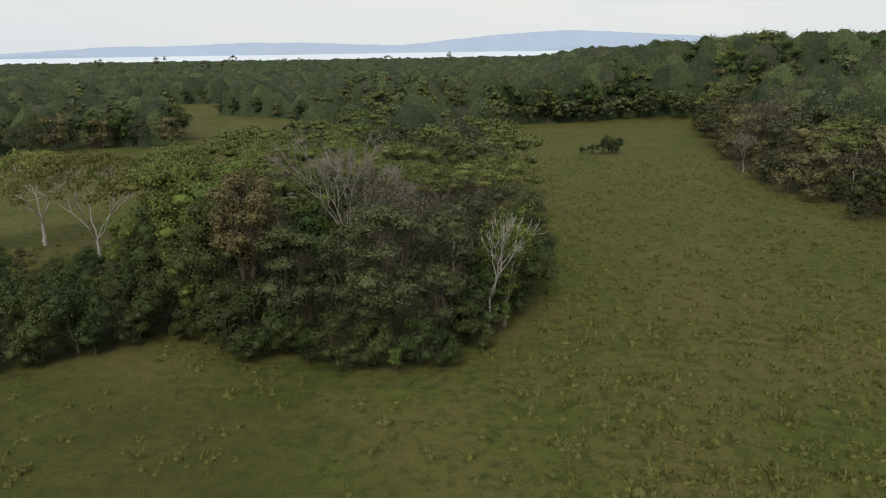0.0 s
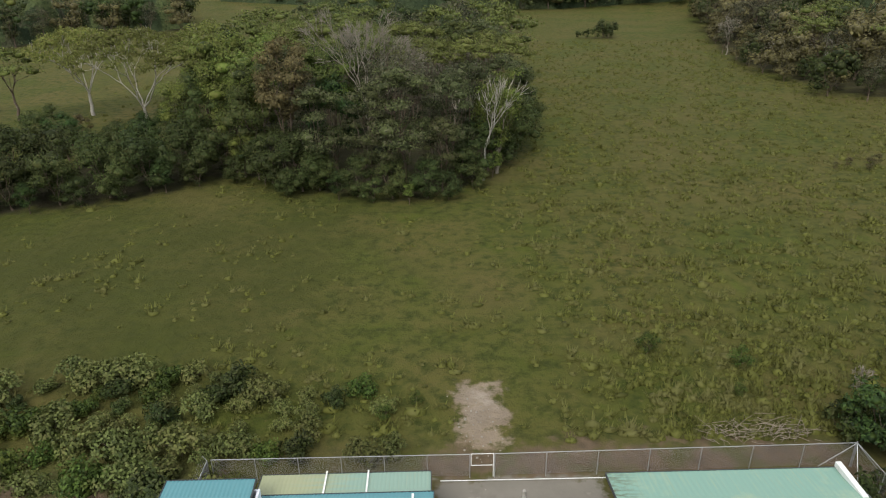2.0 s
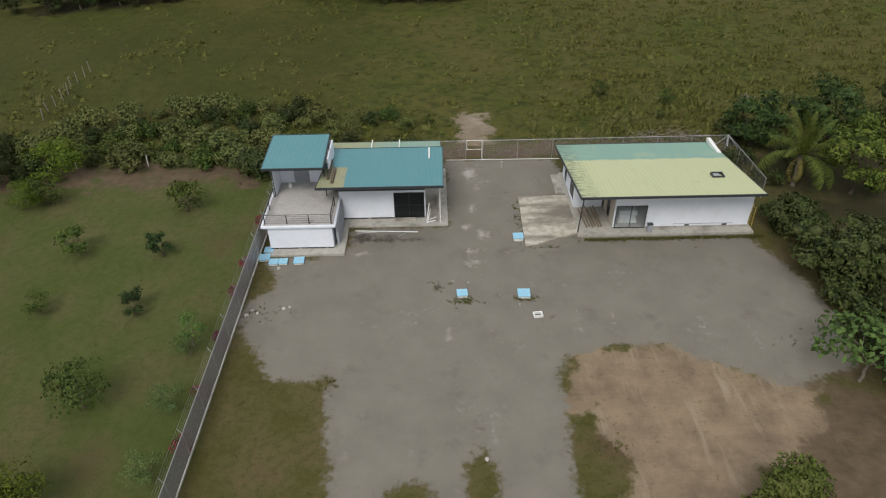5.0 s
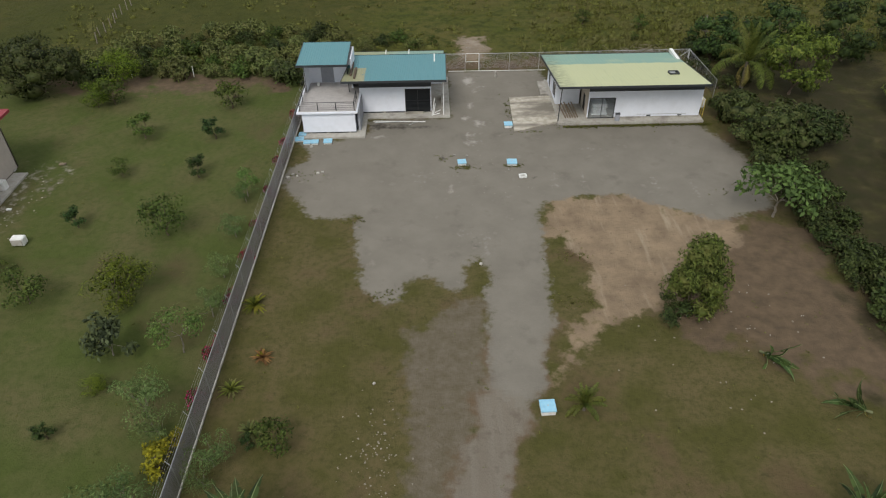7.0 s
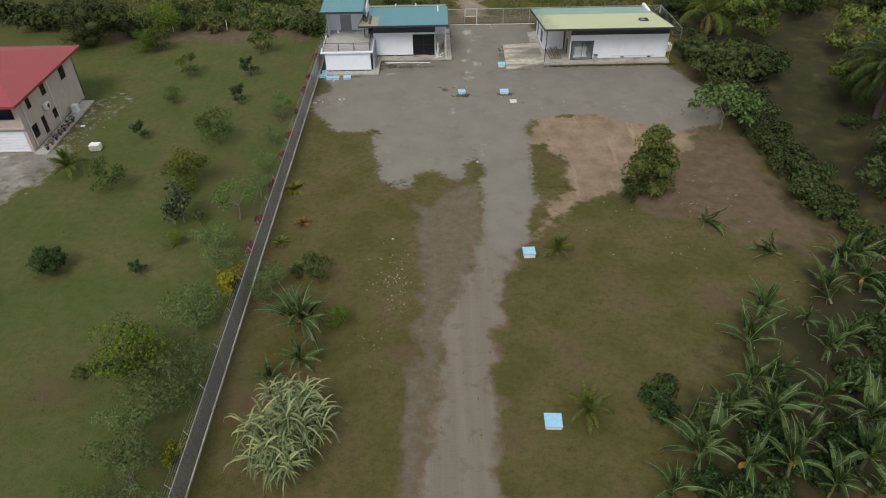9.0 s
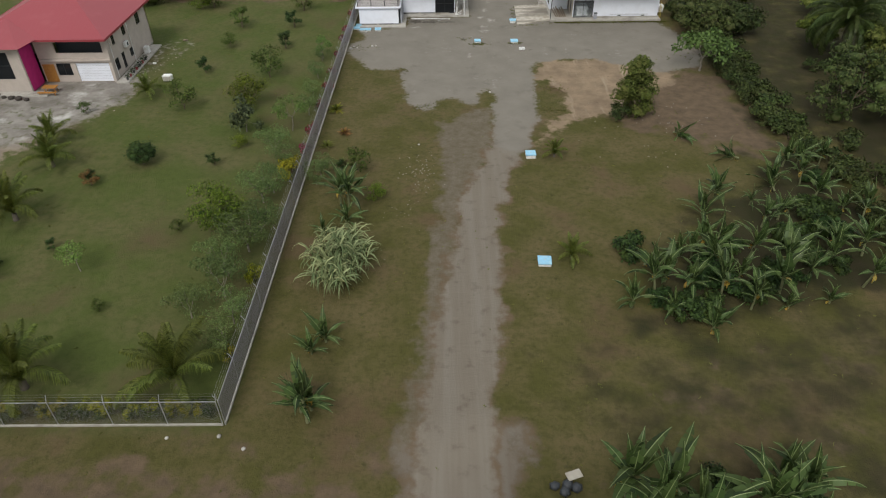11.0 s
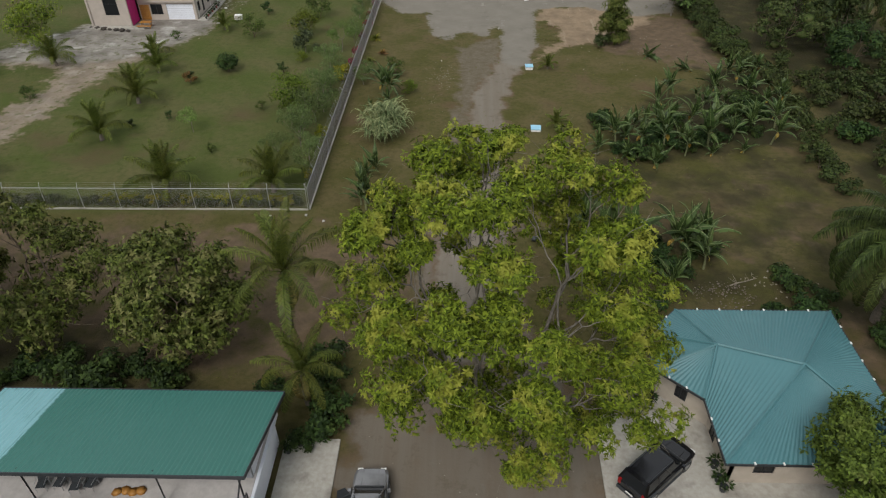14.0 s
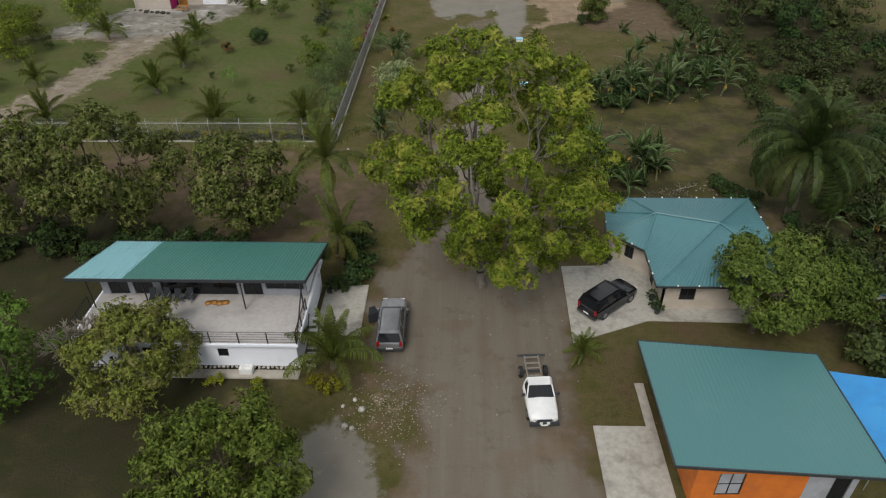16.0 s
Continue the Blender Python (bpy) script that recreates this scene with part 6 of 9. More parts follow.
    g = Geo().add([(-67.0, -22.0, 6.45), (-67.0, -25.0, 6.25), (-58.6, -25.0, 6.25), (-57.6, -22.0, 6.45), (-63, -18, 7.8), (-67.0, -18, 7.8)], [(0, 1, 2, 3)], [(1, 2, 4), (2, 3, 4)], [(0, 1, 4, 5)])
    part("bay_roof", g.mesh("bay_roof", M["roof_red"]), h, "red sheet roof over the bay")
    for y in (-19.6, -13.4):
        rod("downpipe", M["white_pvc"], h, (-49.6, y, 0.1), (-49.6, y, 6.3), 0.05)
    ac = block("air_conditioner", M["white_pvc"], h, -49.62, -49.2, -15.9, -14.9, 2.9, 3.6, "white air conditioner box", 0.04)
    rod("fan_grille", M["fascia"], ac, (-49.195, -15.4, 3.25), (-49.18, -15.4, 3.25), 0.26, 12)


def beside_red_house():
    t = tagged(new("garden_table"), "orange-yellow wooden garden table by the front door", "table")
    part("top", box(Geo(), -58.0, -56.2, -24.3, -23.3, 0.70, 0.78).mesh("top", M["door_wood"]), t)
    for x in (-57.8, -56.4):
        for y in (-24.1, -23.5):
            rod("leg", M["door_wood"], t, (x, y, 0), (x, y, 0.7), 0.06)
    part("bench", box(Geo(), -58.3, -55.9, -25.1, -24.7, 0.38, 0.45).mesh("bench", M["door_wood"]), t)
    for x in (-58.1, -56.1):
        rod("leg", M["door_wood"], t, (x, -24.9, 0), (x, -24.9, 0.38), 0.06)
    t = tagged(new("old_appliance"), "white discarded appliance lying on the lawn", "appliance")
    block("body", M["white_pvc"], t, -43.3, -42.1, -20.8, -20.0, 0, 0.8, "", 0.06)
    block("door", M["concrete"], t, -43.2, -42.2, -20.86, -20.81, 0.1, 0.7)
    t = tagged(new("washing_machine"), "white washing machine beside the house wall", "appliance")
    block("body", M["white_pvc"], t, -49.2, -48.5, -11.2, -10.4, 0.12, 1.1, "", 0.05)
    rng = np.random.RandomState(4)
    for k in range(7):
        p = tagged(new("potted_plant"), "small potted plant along the house wall", "plant", "pots by the house wall")
        y = -20.4 + 1.15 * k
        V, F = tube([(0, 0, 0), (0, 0, 0.35)], [0.13, 0.18], 8)
        part("pot", Geo().add(V, F).mesh("pot", M["roof_red"] if k % 2 else M["fascia"]), p)
        d = ball_points(40, rng, 0)
        part("foliage", Geo().add(*leaves(np.array([[0, 0, 0.4]]) + d * 0.2, d, 0.3, 0.1, rng)).mesh("leaves", M["leaf_dark"]), p)
        p.matrix_world = pose(-48.2, y, 0.12)
    for k, (x, y, w) in enumerate([(-50.5, -7.2, 1.0), (-45.2, -6.0, 0.7), (-46.8, -14.8, 0.5), (-45.9, -22.6, 0.6)]):
        t = tagged(new("junk_sheet"), "pale scrap sheet lying on bare ground", "scrap")
        block("sheet", [M["concrete"], M["timber"], M["white_pvc"]][k % 3], t, x, x + w, y, y + w * 0.6, 0.02, 0.16, "", 0.03)


def veranda_house():
    """The green-roofed house with a raised veranda."""
    h = tagged(new("veranda_house"), "white raised house with wide veranda under a green sheet roof", "house")
    W = M["wall_white"]
    wall("lower_front", W, h, (-33.5, -115.5), (-16.95, -115.5), 0.45, 2.75, 0.18, [(4.9, 5.6, 1.4, 2.2), (10.6, 11.4, 1.4, 2.2)])
    for s in (4.9, 10.6):
        glazing("small_window", h, (-33.5, -115.5), (-16.95, -115.5), s + 0.02, s + 0.68 + (0.1 if s > 6 else 0), 1.42, 2.18, 0, 0, 0.05)
    wall("lower_side", W, h, (-16.95, -115.32), (-16.95, -105.6), 0.1, 2.75, 0.18)
    wall("lower_side", W, h, (-33.5, -105.6), (-33.5, -115.32), 0.1, 2.75, 0.18)
    wall("lower_back", W, h, (-17.1, -105.6), (-33.3, -105.6), 0.1, 2.75, 0.18)
    # river-stone footing
    foot = new("stone_footing")
    foot.parent = h
    foot["label"] = "grey river-stone footing"
    rng = np.random.RandomState(9)
    shapes = []
    for k in range(3):
        V, F = lump(np.zeros(3), 0.17, rng, 0.7)
        shapes.append(mesh_of("footing_stone", V, [F], [M["stone"]]))
    for k in range(48):
        s = part("stone", shapes[k % 3], foot)
        s.matrix_world = pose(-33.3 + 0.34 * k, -115.52, 0.3 + rng.uniform(-0.05, 0.08), rng.uniform(0, 90), 0, rng.uniform(0, 360))
    block("front_walk", M["concrete_old"], h, -33.5, -16.9, -116.4, -115.55, -0.2, 0.12, "", 0.03)
    block("deck_slab", W, h, -33.8, -16.65, -115.9, -105.4, 2.76, 3.0, "white slab edge", 0.03)
    block("deck_floor", M["deck_floor"], h, -33.6, -16.85, -115.75, -105.5, 3.004, 3.05, "pale grey deck floor")
    # the room behind the veranda, mostly glazed
    ops = [(0.6, 2.2, 3.06, 5.2), (2.6, 4.2, 3.06, 5.2), (4.8, 10.9, 3.06, 5.3), (11.4, 12.9, 3.06, 5.2), (13.2, 16.2, 3.7, 5.2)]
    a, b = (-33.4, -110.3), (-17.0, -110.3)
    along = lambda s: (a[0] + s, a[1])
    # these white walls are coloured grey to paint the veranda roof's shade
    ends = [0.0] + [s1 for _, s1, _, _ in ops]
    for s0, s1 in zip(ends, [o[0] for o in ops] + [b[0] - a[0]]):
        wall("wall_panel", M["wall_grey"], h, along(s0), along(s1), 3.05, 5.55, 0.16)
    for s0, s1, lo, hi in ops:
        wall("lintel", M["wall_grey"], h, along(s0), along(s1), hi, 5.55, 0.16)
        if lo > 3.1:
            wall("sill_wall", M["wall_grey"], h, along(s0), along(s1), 3.05, lo, 0.16)
    for s0, s1, lo, hi in ops:
        glazing("glass_door", h, a, b, s0 + 0.02, s1 - 0.02, lo + 0.01, hi - 0.02, 1 if s1 - s0 < 4 else 3, 0, 0.05)
    wall("room_side", W, h, (-17.0, -110.1), (-17.0, -105.6), 3.05, (5.4, 4.3), 0.16)
    wall("room_side", W, h, (-33.4, -105.6), (-33.4, -110.1), 3.05, (4.3, 5.4), 0.16)
    wall("room_back", W, h, (-17.2, -105.6), (-33.2, -105.6), 3.05, 4.25, 0.16)
    corners = [(-34.7, -112.3, 6.15), (-16.45, -112.3, 6.15), (-16.15, -104.9, 4.35), (-34.3, -104.9, 4.35)]
    sheet_roof("roof", M["roof_green"], h, corners, 0.28, 0.03, label="green sheet roof, pale blue-green at one end")
    fascia(h, corners)
    for x in (-33.3, -29.0, -21.5, -16.95):
        rod("veranda_post", M["frame_black"], h, (x, -112.0, 3.05), (x, -112.0, 6.1), 0.06, 4)
    rod("brace", M["frame_black"], h, (-16.8, -115.7, 3.05), (-16.7, -112.1, 6.0), 0.05, 4)
    railing(h, [(-33.7, -112.0, 3.05), (-33.7, -115.8, 3.05), (-16.75, -115.8, 3.05), (-16.75, -112.0, 3.05)], 1.1, 2.0, 4)
    stair = new("stair")
    stair.parent = h
    for k in range(9):
        block("tread", M["steel"], stair, -16.5, -15.7, -115.4 + 0.33 * k, -115.12 + 0.33 * k, 0.28 + 0.3 * k, 0.33 + 0.3 * k)
    rod("stringer", M["fascia"], stair, (-16.5, -115.6, 0.1), (-16.5, -112.4, 3.0), 0.05, 4)
    rod("stringer", M["fascia"], stair, (-15.7, -115.6, 0.1), (-15.7, -112.4, 3.0), 0.05, 4)
    block("carport_floor", M["concrete"], h, -16.6, -12.9, -111.6, -105.2, -0.2, 0.06, "concrete parking pad", 0.03)
    block("pump_box", M["white_pvc"], h, -21.4, -20.4, -116.2, -115.6, 0.14, 0.75, "white pump housing", 0.06)


def deck_chair(x, y, turn):
    c = new("deck_chair")
    sling, bar = M["fascia"], M["steel"]
    part("seat", box(Geo(), -0.26, 0.26, -0.28, 0.26, 0.40, 0.44).mesh("seat", sling), c)
    g = Geo().add([(-0.26, 0.26, 0.44), (0.26, 0.26, 0.44), (0.26, 0.46, 1.05), (-0.26, 0.46, 1.05), (-0.26, 0.30, 0.43), (0.26, 0.30, 0.43), (0.26, 0.50, 1.04), (-0.26, 0.50, 1.04)], [(0, 1, 2, 3), (7, 6, 5, 4), (0, 4, 5, 1), (2, 6, 7, 3), (1, 5, 6, 2), (3, 7, 4, 0)])
    part("backrest", g.mesh("backrest", sling), c)
    for sx in (-0.28, 0.28):
        for sy in (-0.26, 0.28):
            rod("leg", bar, c, (sx, sy, 0), (sx, sy * 0.9, 0.44), 0.02, 5)
        rod("armrest", bar, c, (sx, -0.26, 0.64), (sx, 0.34, 0.66), 0.022, 5)
    c.matrix_world = pose(x, y, 3.05, 0, 0, turn)
    return tagged(c, "dark sling chair with pale metal frame on the veranda", "chair", "veranda chairs")


def veranda_things():
    for x, y, a in ((-29.0, -111.2, 8), (-28.0, -111.1, -4), (-27.0, -111.3, 5), (-26.2, -111.1, -6)):
        deck_chair(x, y, a + 180 - 180)
    t = tagged(new("low_table"), "dark low table on the veranda", "table")
    part("top", box(Geo(), -28.9, -27.6, -113.3, -112.5, 3.45, 3.52).mesh("top", M["fascia"]), t)
    for x in (-28.8, -27.7):
        for y in (-113.2, -112.6):
            rod("leg", M["fascia"], t, (x, y, 3.05), (x, y, 3.45), 0.03)
    t = tagged(new("hammock"), "orange-brown folded hammock lying on the veranda", "hammock")
    rng = np.random.RandomState(2)
    g = Geo()
    for k in range(4):
        g.add(*lump(np.array([-24.6 + 0.45 * k, -111.4 + 0.1 * (k % 2), 3.12]), 0.38, rng, 0.22))
    part("cloth", g.mesh("hammock_cloth", M["door_wood"], smooth=True), t)
    for x, y in ((-15.5, -105.7), (-14.9, -105.6), (-16.2, -106.3), (11.4, -106.9), (11.35, -107.9), (11.45, -108.6), (8.4, -101.7)):
        p = tagged(new("plant_pot"), "dark pot with a small plant at the pad's edge", "plant", "pots at the parking pad")
        V, F = tube([(0, 0, 0), (0, 0, 0.45)], [0.2, 0.28], 10)
        part("pot", Geo().add(V, F).mesh("pot", M["fascia"]), p)
        d = ball_points(60, rng, 0)
        part("foliage", Geo().add(*leaves(np.array([[0, 0, 0.55]]) + d * 0.3, d, 0.35, 0.12, rng)).mesh("leaves", M["leaf_dark"]), p)
        p.matrix_world = pose(x, y, 0.06)


def hip_house():
    """The low cream house whose roof ends in a faceted bay."""
    h = tagged(new("hip_roof_house"), "cream single-storey house with blue-green faceted hip roof", "house")
    z = 3.05
    eave = [(8.2, -101.2), (8.6, -97.9), (11.2, -95.3), (22.7, -95.3), (22.7, -108.8), (10.9, -108.8), (11.0, -103.9)]
    R1, R2 = (12.4, -100.6, 4.75), (17.3, -102.6, 5.05)
    E = [(x, y, z) for x, y in eave]
    # ribbed sheets: each slope is cut into narrow strips that run up to the ridge
    g = Geo()
    slopes = [(0, 1, R1, R1), (1, 2, R1, R1), (2, 3, R1, R2), (3, 4, R2, R2), (4, 5, R2, R2), (5, 6, R2, R1), (6, 0, R1, R1)]
    for i, j, ra, rb in slopes:
        a, b, ra, rb = np.array(E[i]), np.array(E[j]), np.array(ra), np.array(rb)
        n = max(6, int(np.linalg.norm(b - a) / 0.3)) * 2
        t = np.linspace(0, 1, n + 1)[:, None]
        lift = np.array([0, 0, 0.055]) * (np.arange(n + 1) % 2)[:, None]
        lo, hi = a + (b - a) * t + lift, ra + (rb - ra) * t + lift * 0.2
        k = np.arange(n)
        g.add(np.concatenate([lo, hi]), np.column_stack([k + 1, k, k + n + 1, k + n + 2]))
    part("roof", g.mesh("hip_roof", M["roof_hip"]), h, "blue-green ribbed hip roof")
    for i, r in ((0, R1), (1, R1), (2, R1), (3, R2), (4, R2), (5, R2), (6, R1)):
        rod("ridge_cap", M["roof_hip"], h, np.array(E[i]) + [0, 0, 0.05], np.array(r) + [0, 0, 0.06], 0.09, 5)
    rod("ridge_cap", M["roof_hip"], h, np.array(R1) + [0, 0, 0.06], np.array(R2) + [0, 0, 0.06], 0.1, 5)
    fascia(h, E, 0.14, 0.06)
    for i in range(7):
        p, q = np.array(E[i]), np.array(E[(i + 1) % 7])
        for k in range(1, int(np.linalg.norm(q - p) / 1.7) + 1):
            s = p + (q - p) * k / (int(np.linalg.norm(q - p) / 1.7) + 1)
            block("gutter_clip", M["white_pvc"], h, s[0] - 0.05, s[0] + 0.05, s[1] - 0.09, s[1] + 0.09, z + 0.05, z + 0.12)
    walls = [(9.0, -100.8), (11.8, -103.6), (11.8, -108.0), (21.9, -108.0), (21.9, -96.1), (11.6, -96.1), (9.3, -98.2)]
    openings = {0: [(1.3, 2.2, 0.9, 2.2)], 1: [(0.6, 1.6, 0.1, 2.2)], 2: [(1.4, 2.7, 1.0, 2.2), (5.5, 6.9, 1.0, 2.2)]}
    for k, (p, q) in enumerate(zip(walls, walls[1:] + walls[:1])):
        ops = openings.get(k, [])
        wall("wall", M["wall_cream"], h, p, q, 0, 3.0, 0.18, ops)
        for s0, s1, lo, hi in ops:
            glazing("window" if lo > 0.5 else "door", h, p, q, s0 + 0.02, s1 - 0.02, lo + 0.01, hi - 0.01, 1, 0, 0.04)
    # pavement round two sides, with the parking pad
    g = Geo()
    V = [(4.3, -102.3, 0.05), (4.1, -112.2, 0.05), (10.6, -109.5, 0.05), (21.5, -109.7, 0.05), (21.9, -107.8, 0.05), (12, -107.8, 0.05), (12, -103.5, 0.05), (9.3, -100.9, 0.05), (8.0, -102.1, 0.05)]
    n = len(V)
    g.add(V + [(x, y, -0.25) for x, y, _ in V], [list(range(n))], *[[(i, n + i, n + (i + 1) % n, (i + 1) % n)] for i in range(n)])
    part("pavement_pad", g.mesh("pavement_pad", M["concrete"]), h, "pale concrete parking pad")


def orange_house():
    """The orange house with a plain sloping roof."""
    h = tagged(new("orange_house"), "orange and grey house under a sage-green sheet roof", "house")
    O = M["wall_orange"]
    p0, p1 = (9.3, -126.3), (19.2, -126.0)
    ops = [(1.4, 3.0, 0.8, 2.95)]
    wall("front_wall", O, h, p0, (16.1, -126.1), 0.1, 4.3, 0.2, ops, "orange painted wall")
    wall("front_wall_grey", M["wall_grey"], h, (16.1, -126.1), p1, 0.1, 4.3, 0.2, [(1.6, 2.7, 0.1, 2.6)], "grey painted wall")
    glazing("front_window", h, p0, (16.1, -126.1), 1.42, 2.98, 0.82, 2.93, 1, 1, 0.05, M["frame_black"], M["wall_grey"], "black framed window with pale grey curtains")
    glazing("front_door", h, (16.1, -126.1), p1, 1.62, 2.68, 0.1, 2.58, 0, 0, 0.05)
    side = [(2.6, 3.6, 0.9, 2.3), (5.6, 6.4, 0.2, 2.3)]
    wall("side_wall", O, h, (9.1, -116.2), (9.3, -126.1), 0.1, (3.1, 4.3), 0.2, side)
    for s0, s1, lo, hi in side:
        glazing("side_window", h, (9.1, -116.2), (9.3, -126.1), s0 + 0.02, s1 - 0.02, lo + 0.01, hi - 0.02, 0, 0, 0.05)
    wall("back_wall", O, h, (19.5, -117.0), (9.3, -116.2), 0.1, 3.1, 0.2)
    wall("end_wall", M["wall_grey"], h, (19.2, -126.0), (19.5, -117.0), 0.1, (4.3, 3.1), 0.2)
    corners = [(7.55, -127.0, 4.66), (19.55, -127.65, 4.66), (20.3, -116.5, 3.25), (8.05, -115.3, 3.25)]
    sheet_roof("roof", M["roof_sage"], h, corners, 0.3, 0.012, label="sage-green sheet roof with grey gutters")
    fascia(h, corners, 0.16, 0.07)
    block("terrace", M["concrete"], h, 4.4, 8.7, -127.5, -120.4, -0.25, 0.07, "pale concrete terrace", 0.03)
    block("side_path", M["concrete"], h, 8.05, 8.7, -120.4, -116.4, -0.25, 0.05, "", 0.02)
    g = Geo()
    n = 14
    xs, ys = np.linspace(20.5, 29.5, n), np.linspace(-125.2, -117.8, n)
    X, Y = np.meshgrid(xs, ys)
    Z = 3.0 - 0.9 * np.sin((X - 20.5) / 9.0 * math.pi) * 0.25 - 0.02 * (X - 20.5) ** 1.2
    i = (np.arange(n - 1)[:, None] * n + np.arange(n - 1)[None, :]).ravel()
    c = tagged(new("tarpaulin_canopy"), "bright blue tarpaulin stretched beside the orange house", "canopy")
    V = np.column_stack([X.ravel(), Y.ravel() - 0.09 * (X.ravel() - 20.5), Z.ravel()])
    g.add(V, np.column_stack([i, i + 1, i + 1 + n, i + n]))
    g.add(V - [0, 0, 0.02], np.column_stack([i + n, i + 1 + n, i + 1, i]))
    part("sheet", g.mesh("tarpaulin", M["blue_sheet"], smooth=True), c)
    for x, y in ((20.6, -125.1), (20.6, -117.9), (29.3, -125.9), (29.3, -118.6)):
        rod("pole", M["steel"], c, (x, y, -0.1), (x, y, 2.95 if x < 25 else 2.65), 0.04)


red_house()
beside_red_house()
veranda_house()
veranda_things()
hip_house()
orange_house()

# ---- vehicles ----


def loft(stations):
    """A shell through cross-sections given as lists of points."""
    S = np.array(stations, float)
    k, n = S.shape[0], S.shape[1]
    i = np.arange(k - 1)[:, None] * n
    j, j2 = np.arange(n)[None, :], (np.arange(n) + 1)[None, :] % n
    F = np.stack([i + j, i + j2, i + n + j2, i + n + j], axis=-1).reshape(-1, 4)
    return Geo().add(S.reshape(-1, 3), F, [list(range(n))], [list(range((k - 1) * n, k * n))[::-1]])


def section(x, w, z0, z1, shoulder=0.88):
    return [(x, -w * 0.9, z0), (x, -w, z0 + 0.16), (x, -w, z1 - 0.14), (x, -w * shoulder, z1), (x, 0, z1 + 0.02), (x, w * shoulder, z1), (x, w, z1 - 0.14), (x, w, z0 + 0.16), (x, w * 0.9, z0)]


def car_wheel(parent, x, y, r):
    w = new("wheel")
    w.parent = parent
    s = 1 if y > 0 else -1
    V, F = tube([(x, y - s * 0.2, r), (x, y, r), (x, y + s * 0.02, r)], [r, r, r * 0.85], 16)
    part("tyre", Geo().add(V, F).mesh("tyre", M["rubber"], smooth=True), w)
    V, F = tube([(x, y - s * 0.1, r), (x, y + s * 0.025, r)], [r * 0.62, r * 0.58], 12)
    part("rim", Geo().add(V, F, [list(range(12, 24))]).mesh("rim", M["rim"]), w)


def suv(name, label, paint, at, turn, long, wide, high, open_door=False):
    """A five-door off-road wagon, nose along +x."""
    c = new(name)
    L, w, belt = long / 2, wide / 2, high * 0.60
    hood = belt - 0.06
    body = loft([section(-L, w * 0.84, 0.46, belt * 0.86, 0.9), section(-L + 0.10, w * 0.95, 0.36, belt, 0.93), section(-L * 0.55, w, 0.30, belt, 0.94), section(L * 0.30, w, 0.30, belt, 0.94), section(L * 0.42, w * 0.99, 0.30, hood, 0.90), section(L * 0.80, w * 0.97, 0.32, hood - 0.08, 0.84), section(L * 0.94, w * 0.90, 0.36, hood - 0.18, 0.80), section(L, w * 0.78, 0.42, hood - 0.34, 0.8)])
    part("body", body.mesh("car_body", paint, smooth=False), c)
    # glasshouse: raked windscreen, side windows between painted pillars, steep tailgate glass
    x0, x1, X0, X1 = -L + 0.06, L * 0.46, -L + 0.42, L * 0.10
    b, t, wb, wt = belt - 0.03, high - 0.06, w * 0.92, w * 0.74
    lower = [np.array(p) for p in ((x0, -wb, b), (x1, -wb * 0.96, b), (x1, wb * 0.96, b), (x0, wb, b))]
    upper = [np.array(p) for p in ((X0, -wt, t), (X1, -wt, t), (X1, wt, t), (X0, wt, t))]
    for pane, a, e, what in (("side_window", 0, 1, "dark side window glass"), ("side_window", 2, 3, "dark side window glass"), ("windscreen", 1, 2, "dark windscreen"), ("rear_window", 3, 0, "dark tailgate glass")):
        part(pane, Geo().add([lower[a], lower[e], upper[e], upper[a]], [(0, 1, 2, 3)]).mesh(pane, M["glass"]), c, what)
    ring = lambda x, y, z0, z1: [(x, -y, z0), (x, y, z0), (x, y * 0.94, z1 - 0.02), (x, y * 0.6, z1), (x, -y * 0.6, z1), (x, -y * 0.94, z1 - 0.02)]
    roof = loft([ring(X0 - 0.16, wt * 0.92, t - 0.04, t + 0.0), ring(X0 + 0.1, wt + 0.03, t - 0.03, t + 0.06), ring((X0 + X1) / 2, wt + 0.04, t - 0.02, t + 0.08), ring(X1 - 0.15, wt + 0.02, t - 0.03, t + 0.05), ring(X1 + 0.05, wt * 0.95, t - 0.05, t - 0.01)])
    part("roof", roof.mesh("car_roof", paint, smooth=False), c)
    for s in (-1, 1):
        for f, r in ((0.0, 0.09), (0.36, 0.07), (0.66, 0.055), (1.0, 0.06)):
            lo = lower[0] + (lower[1] - lower[0]) * f
            hi = upper[0] + (upper[1] - upper[0]) * f
            k = np.array([1, -s, 1])
            rod("pillar", paint, c, lo * k, hi * k, r, 4)
        rod("waist_trim", M["fascia"], c, (x0 + 0.1, s * (w + 0.005), belt - 0.16), (x1, s * (w + 0.005), belt - 0.16), 0.035, 4)
        rod("roof_rail", M["fascia"], c, (X0 + 0.1, s * wt * 0.90, t + 0.11), (X1 - 0.15, s * wt * 0.90, t + 0.10), 0.03, 5)
        rod("sill", M["fascia"], c, (-L * 0.45, s * (w - 0.01), 0.34), (L * 0.42, s * (w - 0.01), 0.34), 0.07, 4)
        part("mirror", box(Geo(), L * 0.30, L * 0.37, s * (w + 0.10) - 0.11, s * (w + 0.10) + 0.11, belt - 0.03, belt + 0.15).mesh("mirror", paint), c)
        part("tail_light", box(Geo(), -L - 0.015, -L + 0.16, s * w * 0.80 - 0.11, s * w * 0.80 + 0.11, belt * 0.66, belt * 1.04).mesh("tail_light", M["lamp_red"]), c)
